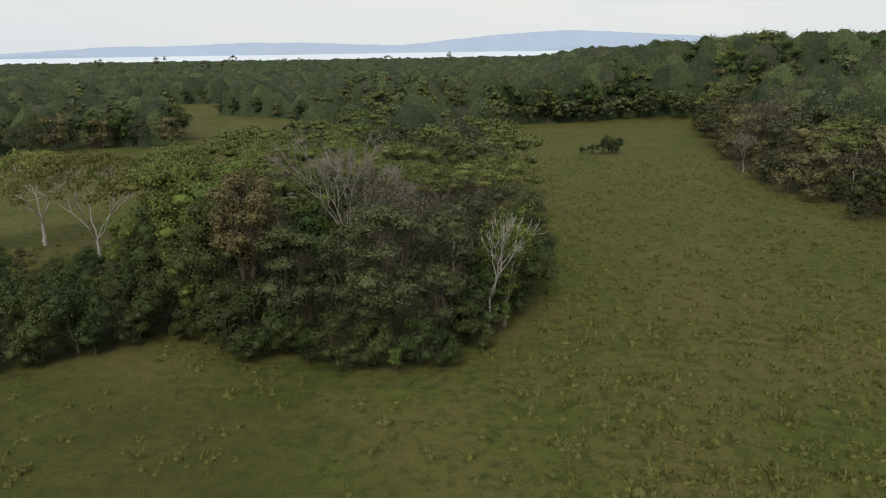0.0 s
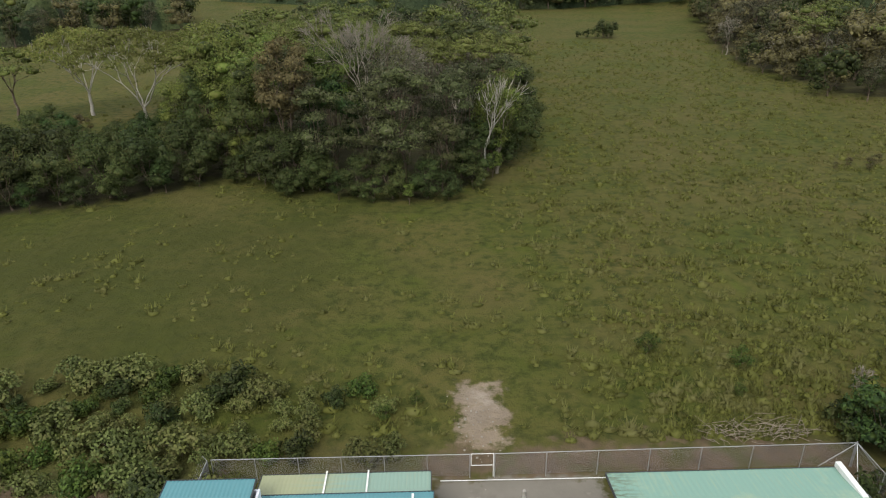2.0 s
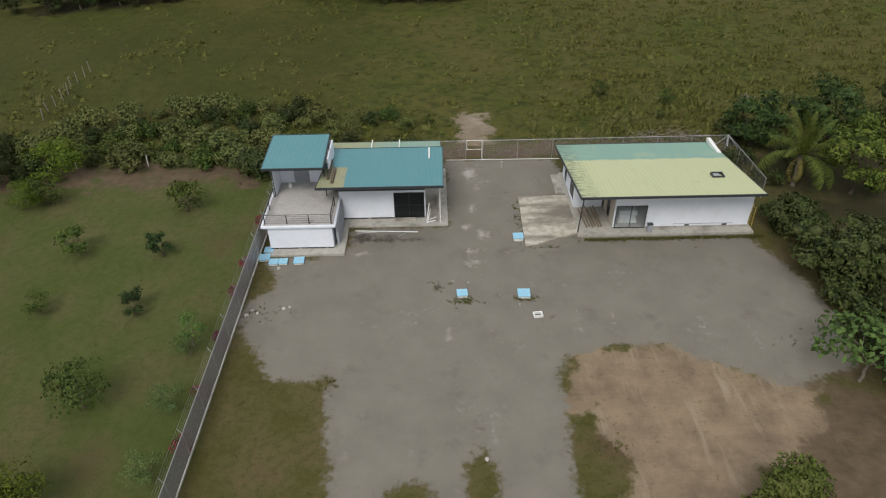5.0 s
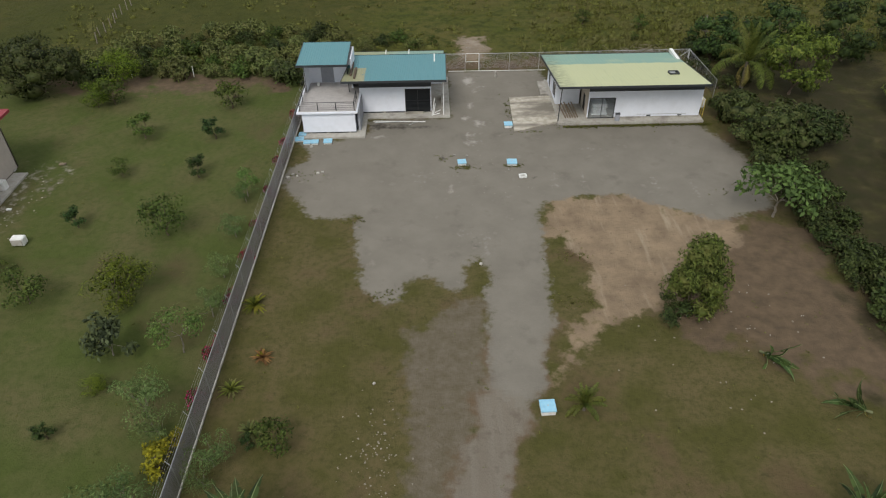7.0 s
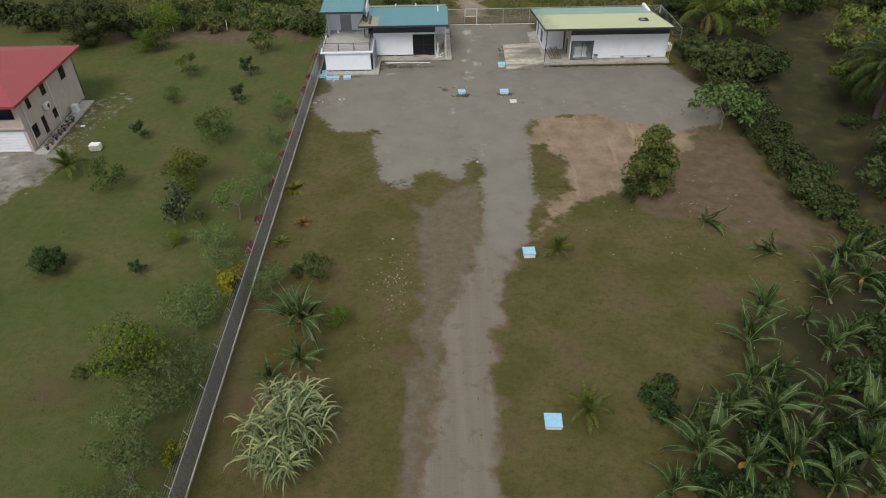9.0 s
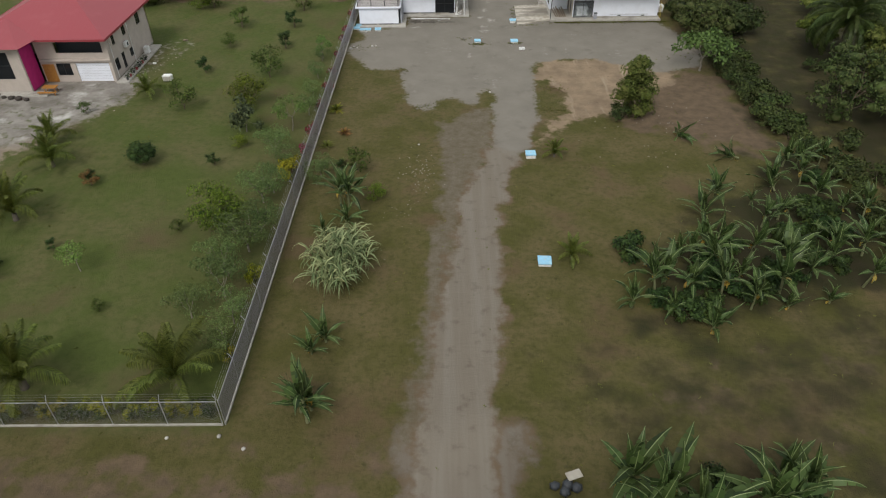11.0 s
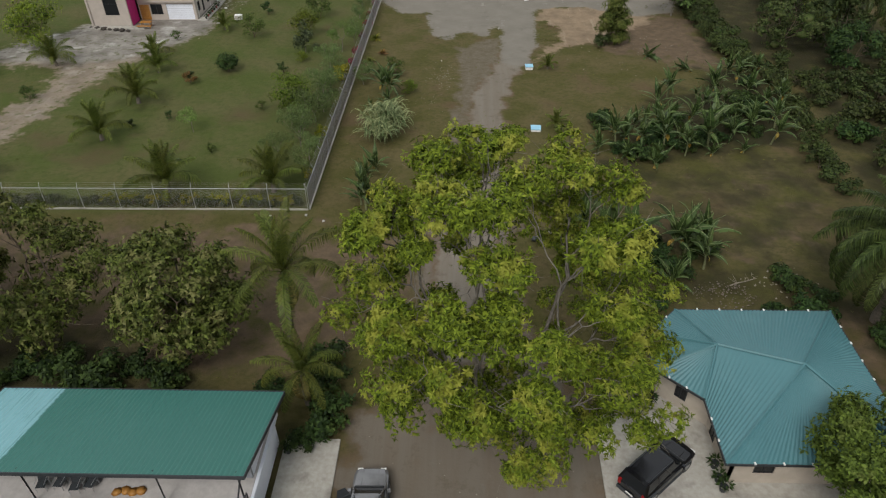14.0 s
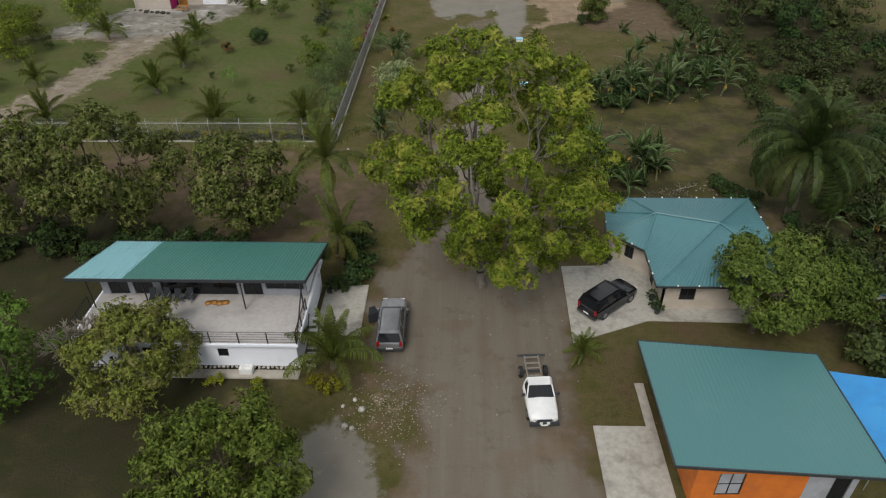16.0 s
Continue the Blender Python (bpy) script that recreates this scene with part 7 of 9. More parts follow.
        part("headlight", box(Geo(), L * 0.90, L * 0.985, s * w * 0.66 - 0.17, s * w * 0.66 + 0.17, hood - 0.40, hood - 0.24).mesh("headlight", M["lamp_white"]), c)
        for x in (-L * 0.60, L * 0.62):
            V, F = tube([(x, s * (w - 0.15), 0.40), (x, s * (w + 0.012), 0.40)], [0.50, 0.46], 16)
            part("wheel_arch", Geo().add(V, F, [list(range(16, 32))]).mesh("wheel_arch", M["fascia"]), c)
            car_wheel(c, x, s * (w + 0.01), 0.40)
        rod("hood_crease", paint, c, (L * 0.46, s * w * 0.50, hood + 0.0), (L * 0.90, s * w * 0.42, hood - 0.14), 0.035, 4)
    rod("wiper_cowl", M["fascia"], c, (x1 + 0.03, -w * 0.8, b + 0.03), (x1 + 0.03, w * 0.8, b + 0.03), 0.05, 4)
    part("rear_bumper", box(Geo(), -L - 0.08, -L + 0.1, -w * 0.88, w * 0.88, 0.40, 0.62).mesh("rear_bumper", M["fascia"]), c)
    part("front_bumper", box(Geo(), L - 0.10, L + 0.06, -w * 0.76, w * 0.76, 0.36, 0.60).mesh("front_bumper", M["fascia"]), c)
    part("grille", box(Geo(), L - 0.04, L + 0.015, -w * 0.4, w * 0.4, 0.62, 0.80).mesh("grille", M["fascia"]), c)
    part("number_plate", box(Geo(), -L - 0.095, -L - 0.082, -0.26, 0.26, 0.62, 0.76).mesh("number_plate", M["white_pvc"]), c)
    if open_door:
        g = Geo().add([(0.0, 0, 0.35), (0.95, 0, 0.35), (0.95, 0, belt), (0, 0, belt), (0.0, 0.1, 0.35), (0.95, 0.1, 0.35), (0.95, 0.1, belt), (0, 0.1, belt)], [(0, 1, 2, 3), (7, 6, 5, 4), (0, 4, 5, 1), (2, 6, 7, 3), (1, 5, 6, 2), (3, 7, 4, 0)])
        g.add([(0.1, 0.03, belt), (0.9, 0.03, belt), (0.75, -0.12, high - 0.25), (0.25, -0.12, high - 0.25)], [(0, 1, 2, 3)])
        d = part("open_door", g.mesh("open_door", M["fascia"]), c, "front door standing open")
        d.matrix_parent_inverse = Matrix.Identity(4)
        d.matrix_basis = pose(L * 0.30, w + 0.02, 0, 0, 0, 118)
    c.matrix_world = pose(at[0], at[1], float(height(at[0], at[1])) + at[2], 0, 0, turn)
    return tagged(c, label, "car")


def stripped_pickup():
    """A white single-cab pickup whose bed has been taken off."""
    c = new("pickup_truck")
    P = M["paint_white"]
    w, L = 0.86, 2.55
    front = loft([section(0.05, w, 0.4, 1.0), section(0.9, w, 0.36, 1.0), section(1.0, w, 0.36, 0.99), section(1.9, w * 0.97, 0.38, 0.92), section(2.45, w * 0.90, 0.42, 0.84), section(2.55, w * 0.80, 0.5, 0.72)])
    part("body", front.mesh("pickup_body", P, smooth=True), c)
    g = Geo().add([(0.06, -w * 0.92, 0.98), (1.15, -w * 0.92, 0.98), (1.15, w * 0.92, 0.98), (0.06, w * 0.92, 0.98), (0.14, -w * 0.76, 1.5), (0.62, -w * 0.76, 1.5), (0.62, w * 0.76, 1.5), (0.14, w * 0.76, 1.5)], [(0, 1, 5, 4), (1, 2, 6, 5), (2, 3, 7, 6), (3, 0, 4, 7)])
    part("window_band", g.mesh("pickup_windows", M["glass"]), c, "dark window glass")
    part("roof", loft([[(0.08, -w * 0.78, 1.48), (0.08, w * 0.78, 1.48), (0.08, w * 0.7, 1.55), (0.08, -w * 0.7, 1.55)], [(0.66, -w * 0.78, 1.48), (0.66, w * 0.78, 1.48), (0.66, w * 0.7, 1.55), (0.66, -w * 0.7, 1.55)]]).mesh("pickup_roof", P), c)
    for s in (-1, 1):
        rod("pillar", P, c, (1.15, s * w * 0.92, 0.98), (0.62, s * w * 0.76, 1.5), 0.04, 4)
        rod("pillar", P, c, (0.06, s * w * 0.92, 0.98), (0.12, s * w * 0.76, 1.5), 0.06, 4)
        part("mirror", box(Geo(), 0.95, 1.05, s * 0.98 - 0.1, s * 0.98 + 0.1, 1.02, 1.18).mesh("mirror", M["fascia"]), c)
        rod("headlight", M["lamp_white"], c, (2.5, s * 0.55, 0.72), (2.57, s * 0.55, 0.72), 0.1, 10)
        rod("spot_lamp", M["lamp_white"], c, (2.66, s * 0.2, 0.62), (2.72, s * 0.2, 0.62), 0.09, 10)
        rod("chassis_rail", M["rust"], c, (-2.55, s * 0.42, 0.62), (0.2, s * 0.42, 0.62), 0.06, 4)
        for x in (-1.5, 1.75):
            car_wheel(c, x, s * (w - 0.02), 0.34)
    for x in (-2.4, -1.9, -1.5, -0.9, -0.3):
        rod("cross_member", M["rust"], c, (x, -0.42, 0.62), (x, 0.42, 0.62), 0.05, 4)
    rod("axle", M["fascia"], c, (-1.5, -0.8, 0.36), (-1.5, 0.8, 0.36), 0.07, 6)
    rod("rear_bar", M["fascia"], c, (-2.55, -0.85, 0.62), (-2.55, 0.85, 0.62), 0.08, 6)
    part("front_bumper", box(Geo(), 2.5, 2.66, -0.82, 0.82, 0.34, 0.56).mesh("front_bumper", M["fascia"]), c)
    part("number_plate", box(Geo(), 2.665, 2.675, -0.2, 0.2, 0.38, 0.50).mesh("number_plate", M["white_pvc"]), c)
    part("grille", box(Geo(), 2.53, 2.57, -0.4, 0.4, 0.6, 0.76).mesh("grille", M["fascia"]), c)
    c.matrix_world = pose(0.75, -117.55, 0, 0, 0, -86.0) @ Matrix.Scale(1.24, 4)
    tagged(c, "white single-cab pickup with the bed removed, bare chassis", "pickup truck")


def car_paint(name, colour, rough=0.28, metal=0.3):
    m, n, l, p = shader(name)
    l.new(tone(n, l, colour, tuple(v * 0.8 for v in colour), grain(n, l, 1.5, 0.3, 0.7)), p.inputs["Base Color"])
    p.inputs["Roughness"].default_value, p.inputs["Metallic"].default_value = rough, metal
    p.inputs["Coat Weight"].default_value = 0.1
    return m


M["paint_silver"] = car_paint("silver_grey_paint", (0.28, 0.28, 0.29), 0.22, 0.5)
M["paint_black"] = car_paint("black_paint", (0.008, 0.008, 0.010), 0.14, 0.0)
M["paint_white"] = car_paint("white_paint", (0.78, 0.78, 0.77), 0.35, 0.0)
M["lamp_red"] = surface("red_lamp_glass", (0.30, 0.01, 0.012), (0.24, 0.01, 0.01), 8, None, 1, 0.2, bump=0)
M["lamp_white"] = surface("clear_lamp_glass", (0.75, 0.75, 0.72), (0.65, 0.65, 0.62), 8, None, 1, 0.2, bump=0)
M["rust"] = surface("rusty_chassis", (0.26, 0.24, 0.21), (0.17, 0.15, 0.125), 8, (0.18, 0.10, 0.05), 2, 0.8)
suv("grey_suv", "silver-grey estate car with its front door open", M["paint_silver"], (-10.35, -110.8, 0.02), 91, 5.7, 2.2, 2.05, True)
suv("black_suv", "black off-road car parked on the concrete pad", M["paint_black"], (7.55, -107.55, 0.1), 41, 5.5, 2.15, 2.05)
stripped_pickup()

# ---- garden plants: shapes ----


def blade_strip(path, widths, up, fold=0.15):
    """A long leaf: two rows of quads either side of the midrib."""
    path = np.asarray(path, float)
    d = unit(np.gradient(path, axis=0))
    side = unit(np.cross(d, up))
    nrm = np.cross(side, d)
    w = np.asarray(widths)[:, None]
    L = path + side * w + nrm * w * fold
    R = path - side * w + nrm * w * fold
    return L, path, R


def banana_leaf_mesh(name, mat, seed, long=2.3, wide=0.30, droop=1.0):
    """One banana leaf: stalk, pale midrib, blade torn into strips."""
    rng = np.random.RandomState(seed)
    k = 15
    t = np.linspace(0, 1, k)
    ang = radians(74) - droop * t * 1.5
    step = long / (k - 1)
    path = np.zeros((k, 3))
    for i in range(1, k):
        path[i] = path[i - 1] + step * np.array([math.cos(ang[i - 1]), 0, math.sin(ang[i - 1])])
    w = wide * np.clip(np.sin(np.clip((t - 0.10) / 0.9, 0, 1) ** 0.8 * math.pi), 0.03, 1)
    L, C, R = blade_strip(path, w, np.array([0, 1.0, 0]) * 0 + np.array([0, 0, 1.0]), 0.22)
    g = Geo()
    for edge in (L, R):
        s = 1
        while s < k - 1:
            n = rng.randint(1, 4)
            e = min(k - 1, s + n)
            drop = rng.uniform(0, 0.16) * (e - s)
            pts = []
            for i in range(s, e + 1):
                o = edge[i].copy()
                o[2] -= drop * 0.6
                if i == e and e < k - 1:
                    o = o * 0.8 + edge[i - 1] * 0.2
                pts.append((C[i], o))
            V = np.array(pts).reshape(-1, 3)
            m = len(pts)
            i0 = np.arange(m - 1) * 2
            g.add(V, np.column_stack([i0, i0 + 1, i0 + 3, i0 + 2]))
            s = e
    V, F = tube(path + [0, 0, 0.012], np.linspace(0.034, 0.012, k), 3)
    blade = np.concatenate(g.f)
    return mesh_of(name, np.concatenate(g.v + [V]), [blade, F + g.n], [mat, M["midrib"]], np.repeat([0, 1], [len(blade), len(F)]))


def banana_kind(seed, tall, leaf_meshes, dead, label, n=9):
    rng = np.random.RandomState(seed)
    b = new("banana_plant")
    path = np.array([(0, 0, -0.1), (0.03, 0, tall * 0.5), (0.0, 0.05, tall)])
    part("stem", Geo().add(*tube(path, [0.13, 0.10, 0.06], 8)).mesh("banana_stem", M["stem_green"], smooth=True), b)
    for k in range(n):
        leaf = part("leaf", leaf_meshes[k % len(leaf_meshes)], b)
        leaf.matrix_basis = pose(0, 0, tall - 0.05 - 0.04 * k, 0, -26 + 70 * (k / n) ** 1.2 + rng.uniform(-14, 14), k * 137.5 + rng.uniform(-35, 35)) @ Matrix.Scale(rng.uniform(0.6, 1.12), 4)
    for k in range((1, 2, 0, 1)[seed % 4]):
        leaf = part("dead_leaf", dead, b, "yellowed hanging leaf")
        leaf.matrix_basis = pose(0, 0, tall - 0.3, 0, rng.uniform(65, 90), rng.uniform(0, 360)) @ Matrix.Scale(rng.uniform(0.5, 0.8), 4)
    return tagged(b, label, "banana plant")


def frond_mesh(name, mat, seed, long, leaflet, droop, n=26, width=0.06, start=62):
    """A feather frond: arching rachis with hanging leaflets on both sides."""
    rng = np.random.RandomState(seed)
    k = n
    t = np.linspace(0, 1, k)
    ang = radians(start) - droop * t ** 1.3
    step = long / (k - 1)
    path = np.zeros((k, 3))
    for i in range(1, k):
        path[i] = path[i - 1] + step * np.array([math.cos(ang[i - 1]), 0, math.sin(ang[i - 1])])
    d = unit(np.gradient(path, axis=0))
    g = Geo().add(*tube(path, np.linspace(0.045, 0.01, k), 4))
    prof = leaflet * np.clip(np.sin((t * 0.92 + 0.06) * math.pi) ** 0.6, 0.25, 1)
    V, F = [], []
    for s in (-1, 1):
        for i in range(3, k):
            for sub in (0.0, 0.5):
                p = path[i] - d[i] * step * sub
                out = unit(np.array([0, s, 0]) * 0.9 + d[i] * 1.0 + rng.normal(0, 0.10, 3))
                ln = prof[i] * rng.uniform(0.85, 1.1)
                m = p + out * ln * 0.55 + [0, 0, -0.05 * ln]
                e = p + out * ln * 0.9 + [0, 0, -(0.42 + 0.25 * droop) * ln]
                a = d[i] * width * 0.5
                n0 = len(V)
                V += [p - a * 0.6, p + a * 0.6, m + a, m - a, e]
                F += [(n0, n0 + 1, n0 + 2, n0 + 3), (n0 + 3, n0 + 2, n0 + 4, n0 + 4)]
    V = np.array(V)
    quads = np.array([f for f in F if len(set(f)) == 4])
    tris = np.array([f[:3] for f in F if len(set(f)) == 3])
    g.add(V, quads, tris)
    return g.mesh(name, mat)


def palm_kind(name, seed, trunk_h, meshes, old, n, label, trunk_r=0.16, lean=0.3, low=78, nuts=False, size=1.0):
    rng = np.random.RandomState(seed)
    p = new(name)
    top = np.array([lean, 0.1, trunk_h])
    part("trunk", Geo().add(*tube(bend((0, 0, -0.2), top, 0, rng, 8, 0.015), np.linspace(trunk_r * 1.3, trunk_r * 0.9, 8), 8)).mesh("palm_trunk", M["bark_palm"], smooth=True), p)
    for k in range(n):
        f = part("frond", meshes[min(len(meshes) - 1, k * len(meshes) // n)], p)
        pitch = -25 + low * (k / n) ** 0.9 + rng.uniform(-6, 6)
        f.matrix_basis = Matrix.Translation(top) @ pose(0, 0, 0, 0, pitch, k * 137.5 + rng.uniform(-12, 12)) @ Matrix.Scale(size * rng.uniform(0.9, 1.1), 4)
    for k in range(3 if old else 0):
        f = part("dry_frond", old, p, "yellowed hanging frond")
        f.matrix_basis = Matrix.Translation(top - np.array([0, 0, 0.15])) @ pose(0, 0, 0, 0, low + 16, k * 120 + 200 + rng.uniform(-20, 20)) @ Matrix.Scale(size * 0.85, 4)
    if nuts:
        for k in range(6):
            V, F = lump(top + np.array([0.28 * math.cos(k), 0.28 * math.sin(k), -0.25 - 0.05 * (k % 2)]), 0.14, rng, 1.1)
            part("coconut", mesh_of("coconut", V, [F], [M["leaf_olive"]]), p)
    return tagged(p, label, "palm")


def reed_clump(at):
    """A big clump of striped giant reed."""
    rng = np.random.RandomState(21)
    c = new("giant_reed")
    for k in range(38):
        a, r = rng.uniform(0, 6.28), math.sqrt(rng.uniform(0, 1))
        foot = np.array([1.5 * r * math.cos(a), 2.4 * r * math.sin(a), -0.1])
        tall = rng.uniform(1.6, 4.0) * (1.1 - 0.4 * r)
        tip = foot + np.array([foot[0] * 0.6 + rng.normal(0, 0.25), foot[1] * 0.5 + rng.normal(0, 0.25), tall])
        cane = part("cane", Geo().add(*tube(bend(foot, tip, 0, rng, 5, 0.02), np.linspace(0.035, 0.015, 5), 4)).mesh("reed_cane", M["stem_green"], smooth=True), c)
        green = Geo()
        for j in range(17):
            p = foot + (tip - foot) * (0.62 + 0.38 * j / 16)
            b = j * 2.4 + rng.uniform(-0.5, 0.5)
            out = np.array([math.cos(b), math.sin(b), 0.0])
            ln, up = rng.uniform(1.1, 2.1), rng.uniform(0.2, 0.75)
            path = np.array([p, p + out * ln * 0.25 + [0, 0, ln * up * 0.55], p + out * ln * 0.55 + [0, 0, ln * up * 0.70], p + out * ln * 0.82 + [0, 0, ln * up * 0.42], p + out * ln * 0.98 + [0, 0, -ln * 0.08]])
            L, C, R = blade_strip(path, [0.04, 0.065, 0.06, 0.04, 0.004], np.array([0, 0, 1.0]), 0.25)
            V = np.stack([L, C, R], axis=1).reshape(-1, 3)
            i0 = np.arange(4) * 3
            green.add(V, np.column_stack([i0, i0 + 1, i0 + 4, i0 + 3]), np.column_stack([i0 + 1, i0 + 2, i0 + 5, i0 + 4]))
        part("leaf_tuft", green.mesh("reed_leaf_tuft", M["leaf_reed"]), cane)
    c.matrix_world = pose(at[0], at[1], 0, 0, 0, 0)
    tagged(c, "tall clump of cream-striped giant reed on the lawn", "reed")


def shrub_kind(name, label, leaf, seed, tall, radius, n_leaves, leaf_l, leaf_w, clumps=10, base=0.25, shape="round", solid=0.5, sprays=0, trunk_r=0.06, bark=None):
    return tree(name, label, "shrub", (0, 0), M[bark or "bark_brown"], M[leaf], seed=seed, tall=tall, radius=radius, base=base, shape=shape, clumps=clumps, clump_r=radius * 0.42, n_leaves=n_leaves, leaf_l=leaf_l, leaf_w=leaf_w, trunk_r=trunk_r, solid=solid, sprays=sprays)


M["midrib"] = surface("pale_leaf_midrib", (0.22, 0.27, 0.11), (0.16, 0.21, 0.08), 3, None, 1, 0.6)
M["stem_green"] = surface("green_stem", (0.16, 0.17, 0.08), (0.11, 0.12, 0.055), 5, (0.14, 0.10, 0.06), 2, 0.7)


def strap_rosette(name, label, leaf, at, seed, n, long, wide):
    """Stiff strap leaves arching out of one foot."""
    rng = np.random.RandomState(seed)
    ob = new(name)
    g = Geo()
    for k in range(n):
        a, rise = k * 2.4, radians(rng.uniform(15, 78))
        out = np.array([math.cos(a), math.sin(a), 0.0])
        ln = long * rng.uniform(0.75, 1.15)
        path = np.array([out * ln * f * math.cos(rise) + [0, 0, ln * (f * math.sin(rise) - 0.38 * f * f)] for f in (0.0, 0.3, 0.6, 0.85, 1.0)])
        L, C, R = blade_strip(path + [0, 0, 0.05], [wide * 0.6, wide, wide * 0.85, wide * 0.5, 0.01], np.array([0, 0, 1.0]), 0.3)
        i0 = np.arange(4) * 3
        g.add(np.stack([L, C, R], axis=1).reshape(-1, 3), np.column_stack([i0, i0 + 1, i0 + 4, i0 + 3]), np.column_stack([i0 + 1, i0 + 2, i0 + 5, i0 + 4]))
    part("leaf_rosette", g.mesh(name + "_leaves", M[leaf]), ob)
    ob.matrix_world = pose(at[0], at[1], float(height(*at)))
    return tagged(ob, label, "plant")


def flower_bush(x, y, seed, tall=1.2, colour="petal_pink"):
    rng = np.random.RandomState(seed)
    b = new("bougainvillea")
    g, f = Geo(), Geo()
    for k in range(5):
        c = np.array([rng.normal(0, 0.22), rng.normal(0, 0.5), tall * rng.uniform(0.35, 0.95)])
        d = ball_points(60, rng, -0.6)
        g.add(*leaves(c + d * 0.32, d, 0.16, 0.09, rng))
        d = ball_points(46, rng, -0.4)
        f.add(*leaves(c + d * 0.36, d, 0.16, 0.13, rng))
    g.add(*tube([(0, 0, -0.1), (0, 0, tall * 0.7)], [0.04, 0.02], 4))
    part("foliage", g.mesh("bougainvillea_foliage", M["leaf_dark"]), b)
    part("blossom", f.mesh("bougainvillea_blossom", M[colour]), b, "magenta blossoms")
    b.matrix_world = pose(x, y, 0)
    tagged(b, "magenta flowering bougainvillea along the wire fence", "shrub", "flowers along the fence")


def garden():
    rng = np.random.RandomState(50)
    hide = pose(0, 0, -60)
    # --- the great mango tree over the drive
    tree("mango_tree", "huge mango tree with yellow-green new leaves and open limbs", "tree", (-3.0, -105.0), M["bark_mango"], M["leaf_mango"],
         seed=71, tall=24.0, radius=9.6, base=2.2, shape="round", clumps=340, clump_r=1.0, n_leaves=24000, leaf_l=0.28, leaf_w=0.095, trunk_r=0.42, solid=0.0, droop=0.6, sprays=10, flat=0.85, fork=0.7, inner=0.62, twigs=8, hollow=0.5, masses=120, gather=0.6, skirt=(0.075, 0.27), gap=((0.1, 4.0, 15.5), (-0.04, -0.66, 0.75), 2.3))
    # --- dark mangoes by the veranda house
    for x, y, tall, rad, seed, turn in [(-25.6, -96.8, 11.6, 4.6, 72, 0), (-38.5, -95.8, 13.0, 6.6, 73, 30), (-48.5, -96.5, 12.0, 6.2, 74, 60), (-57.5, -97, 11.0, 5.0, 79, 10)]:
        tree("old_mango_tree", "dense dark mango tree with brownish flower tips", "tree", (x, y), M["bark_brown"], M["leaf_olive"], turn=turn,
             seed=seed, tall=tall, radius=rad * 1.12, base=1.3, shape="round", clumps=70, clump_r=1.5, n_leaves=4200, leaf_l=0.40, leaf_w=0.17, trunk_r=0.4, solid=0.0, sprays=6, hollow=0.3, twigs=1, masses=30, gather=0.35)
    tree("shade_tree", "dense round tree with fresh green leaves", "tree", (-18.6, -128.4), M["bark_brown"], M["leaf_fresh"], seed=75, tall=9.6, radius=5.1, base=1.0, shape="round", clumps=120, clump_r=1.0, n_leaves=8000, leaf_l=0.30, leaf_w=0.13, trunk_r=0.3, solid=0.2, sprays=5, masses=50, gather=0.2, hollow=0.3)
    tree("olive_shrub_tree", "olive-green tree, its crown half bare and grey", "tree", (-27.9, -118.0), M["bark_pale"], M["leaf_olive_light"], seed=76, tall=7.8, radius=4.7, base=0.9, shape="round", clumps=64, clump_r=1.05, n_leaves=5200, leaf_l=0.25, leaf_w=0.11, trunk_r=0.2, solid=0.3, sprays=7, hollow=0.35, twigs=2, masses=30, gather=0.3)
    bare_tree("half-bare shrub with grey twigs behind the olive tree", (-32.3, -115.2 - 1.6), seed=23, tall=7.0, spread=0.45, trunk_r=0.12, depth=5)
    tree("garden_tree", "bushy fresh green tree at the garden's edge", "tree", (-37.6, -118.6), M["bark_brown"], M["leaf_fresh"], seed=77, tall=9.8, radius=5.2, base=0.8, shape="round", clumps=32, clump_r=1.5, n_leaves=2000, leaf_l=0.34, leaf_w=0.16, trunk_r=0.25, solid=0.0, sprays=6, hollow=0.3)
    tree("terminalia_tree", "tree with layered bright green crown beside the hip-roofed house", "tree", (18.6, -110.6), M["bark_brown"], M["leaf_terminalia"], seed=78, tall=9.6, radius=5.1, base=2.8, shape="round", clumps=84, clump_r=0.95, n_leaves=6600, leaf_l=0.30, leaf_w=0.13, trunk_r=0.28, solid=0.3, sprays=5, masses=34, gather=0.45, hollow=0.3)
    tree("terminalia_tree", "smaller tree with bright green crown behind its neighbour", "tree", (23.9, -109.6), M["bark_brown"], M["leaf_terminalia"], seed=70, tall=7.2, radius=2.7, base=2.2, shape="round", clumps=34, clump_r=1.35, n_leaves=2900, leaf_l=0.34, leaf_w=0.17, trunk_r=0.22, solid=0.4, sprays=6, hollow=0.3)
    # --- trees right of the yard
    tree("tall_bush_tree", "dense upright bush with bright tips in bare soil", "tree", (17.9, -31.2), M["bark_brown"], M["leaf_bright"], seed=81, tall=7.4, radius=2.3, base=0.4, shape="column", clumps=30, clump_r=1.05, n_leaves=2600, leaf_l=0.30, leaf_w=0.13, trunk_r=0.12, solid=0.55, sprays=4)
    tree("papaya_tree", "spreading tree with large drooping light green leaves", "tree", (30.0, -18.6), M["bark_pale"], M["leaf_papaya"], seed=82, tall=5.6, radius=3.6, base=3.0, shape="umbrella", clumps=24, clump_r=0.9, n_leaves=900, leaf_l=0.62, leaf_w=0.34, trunk_r=0.12, solid=0.0, droop=0.5)
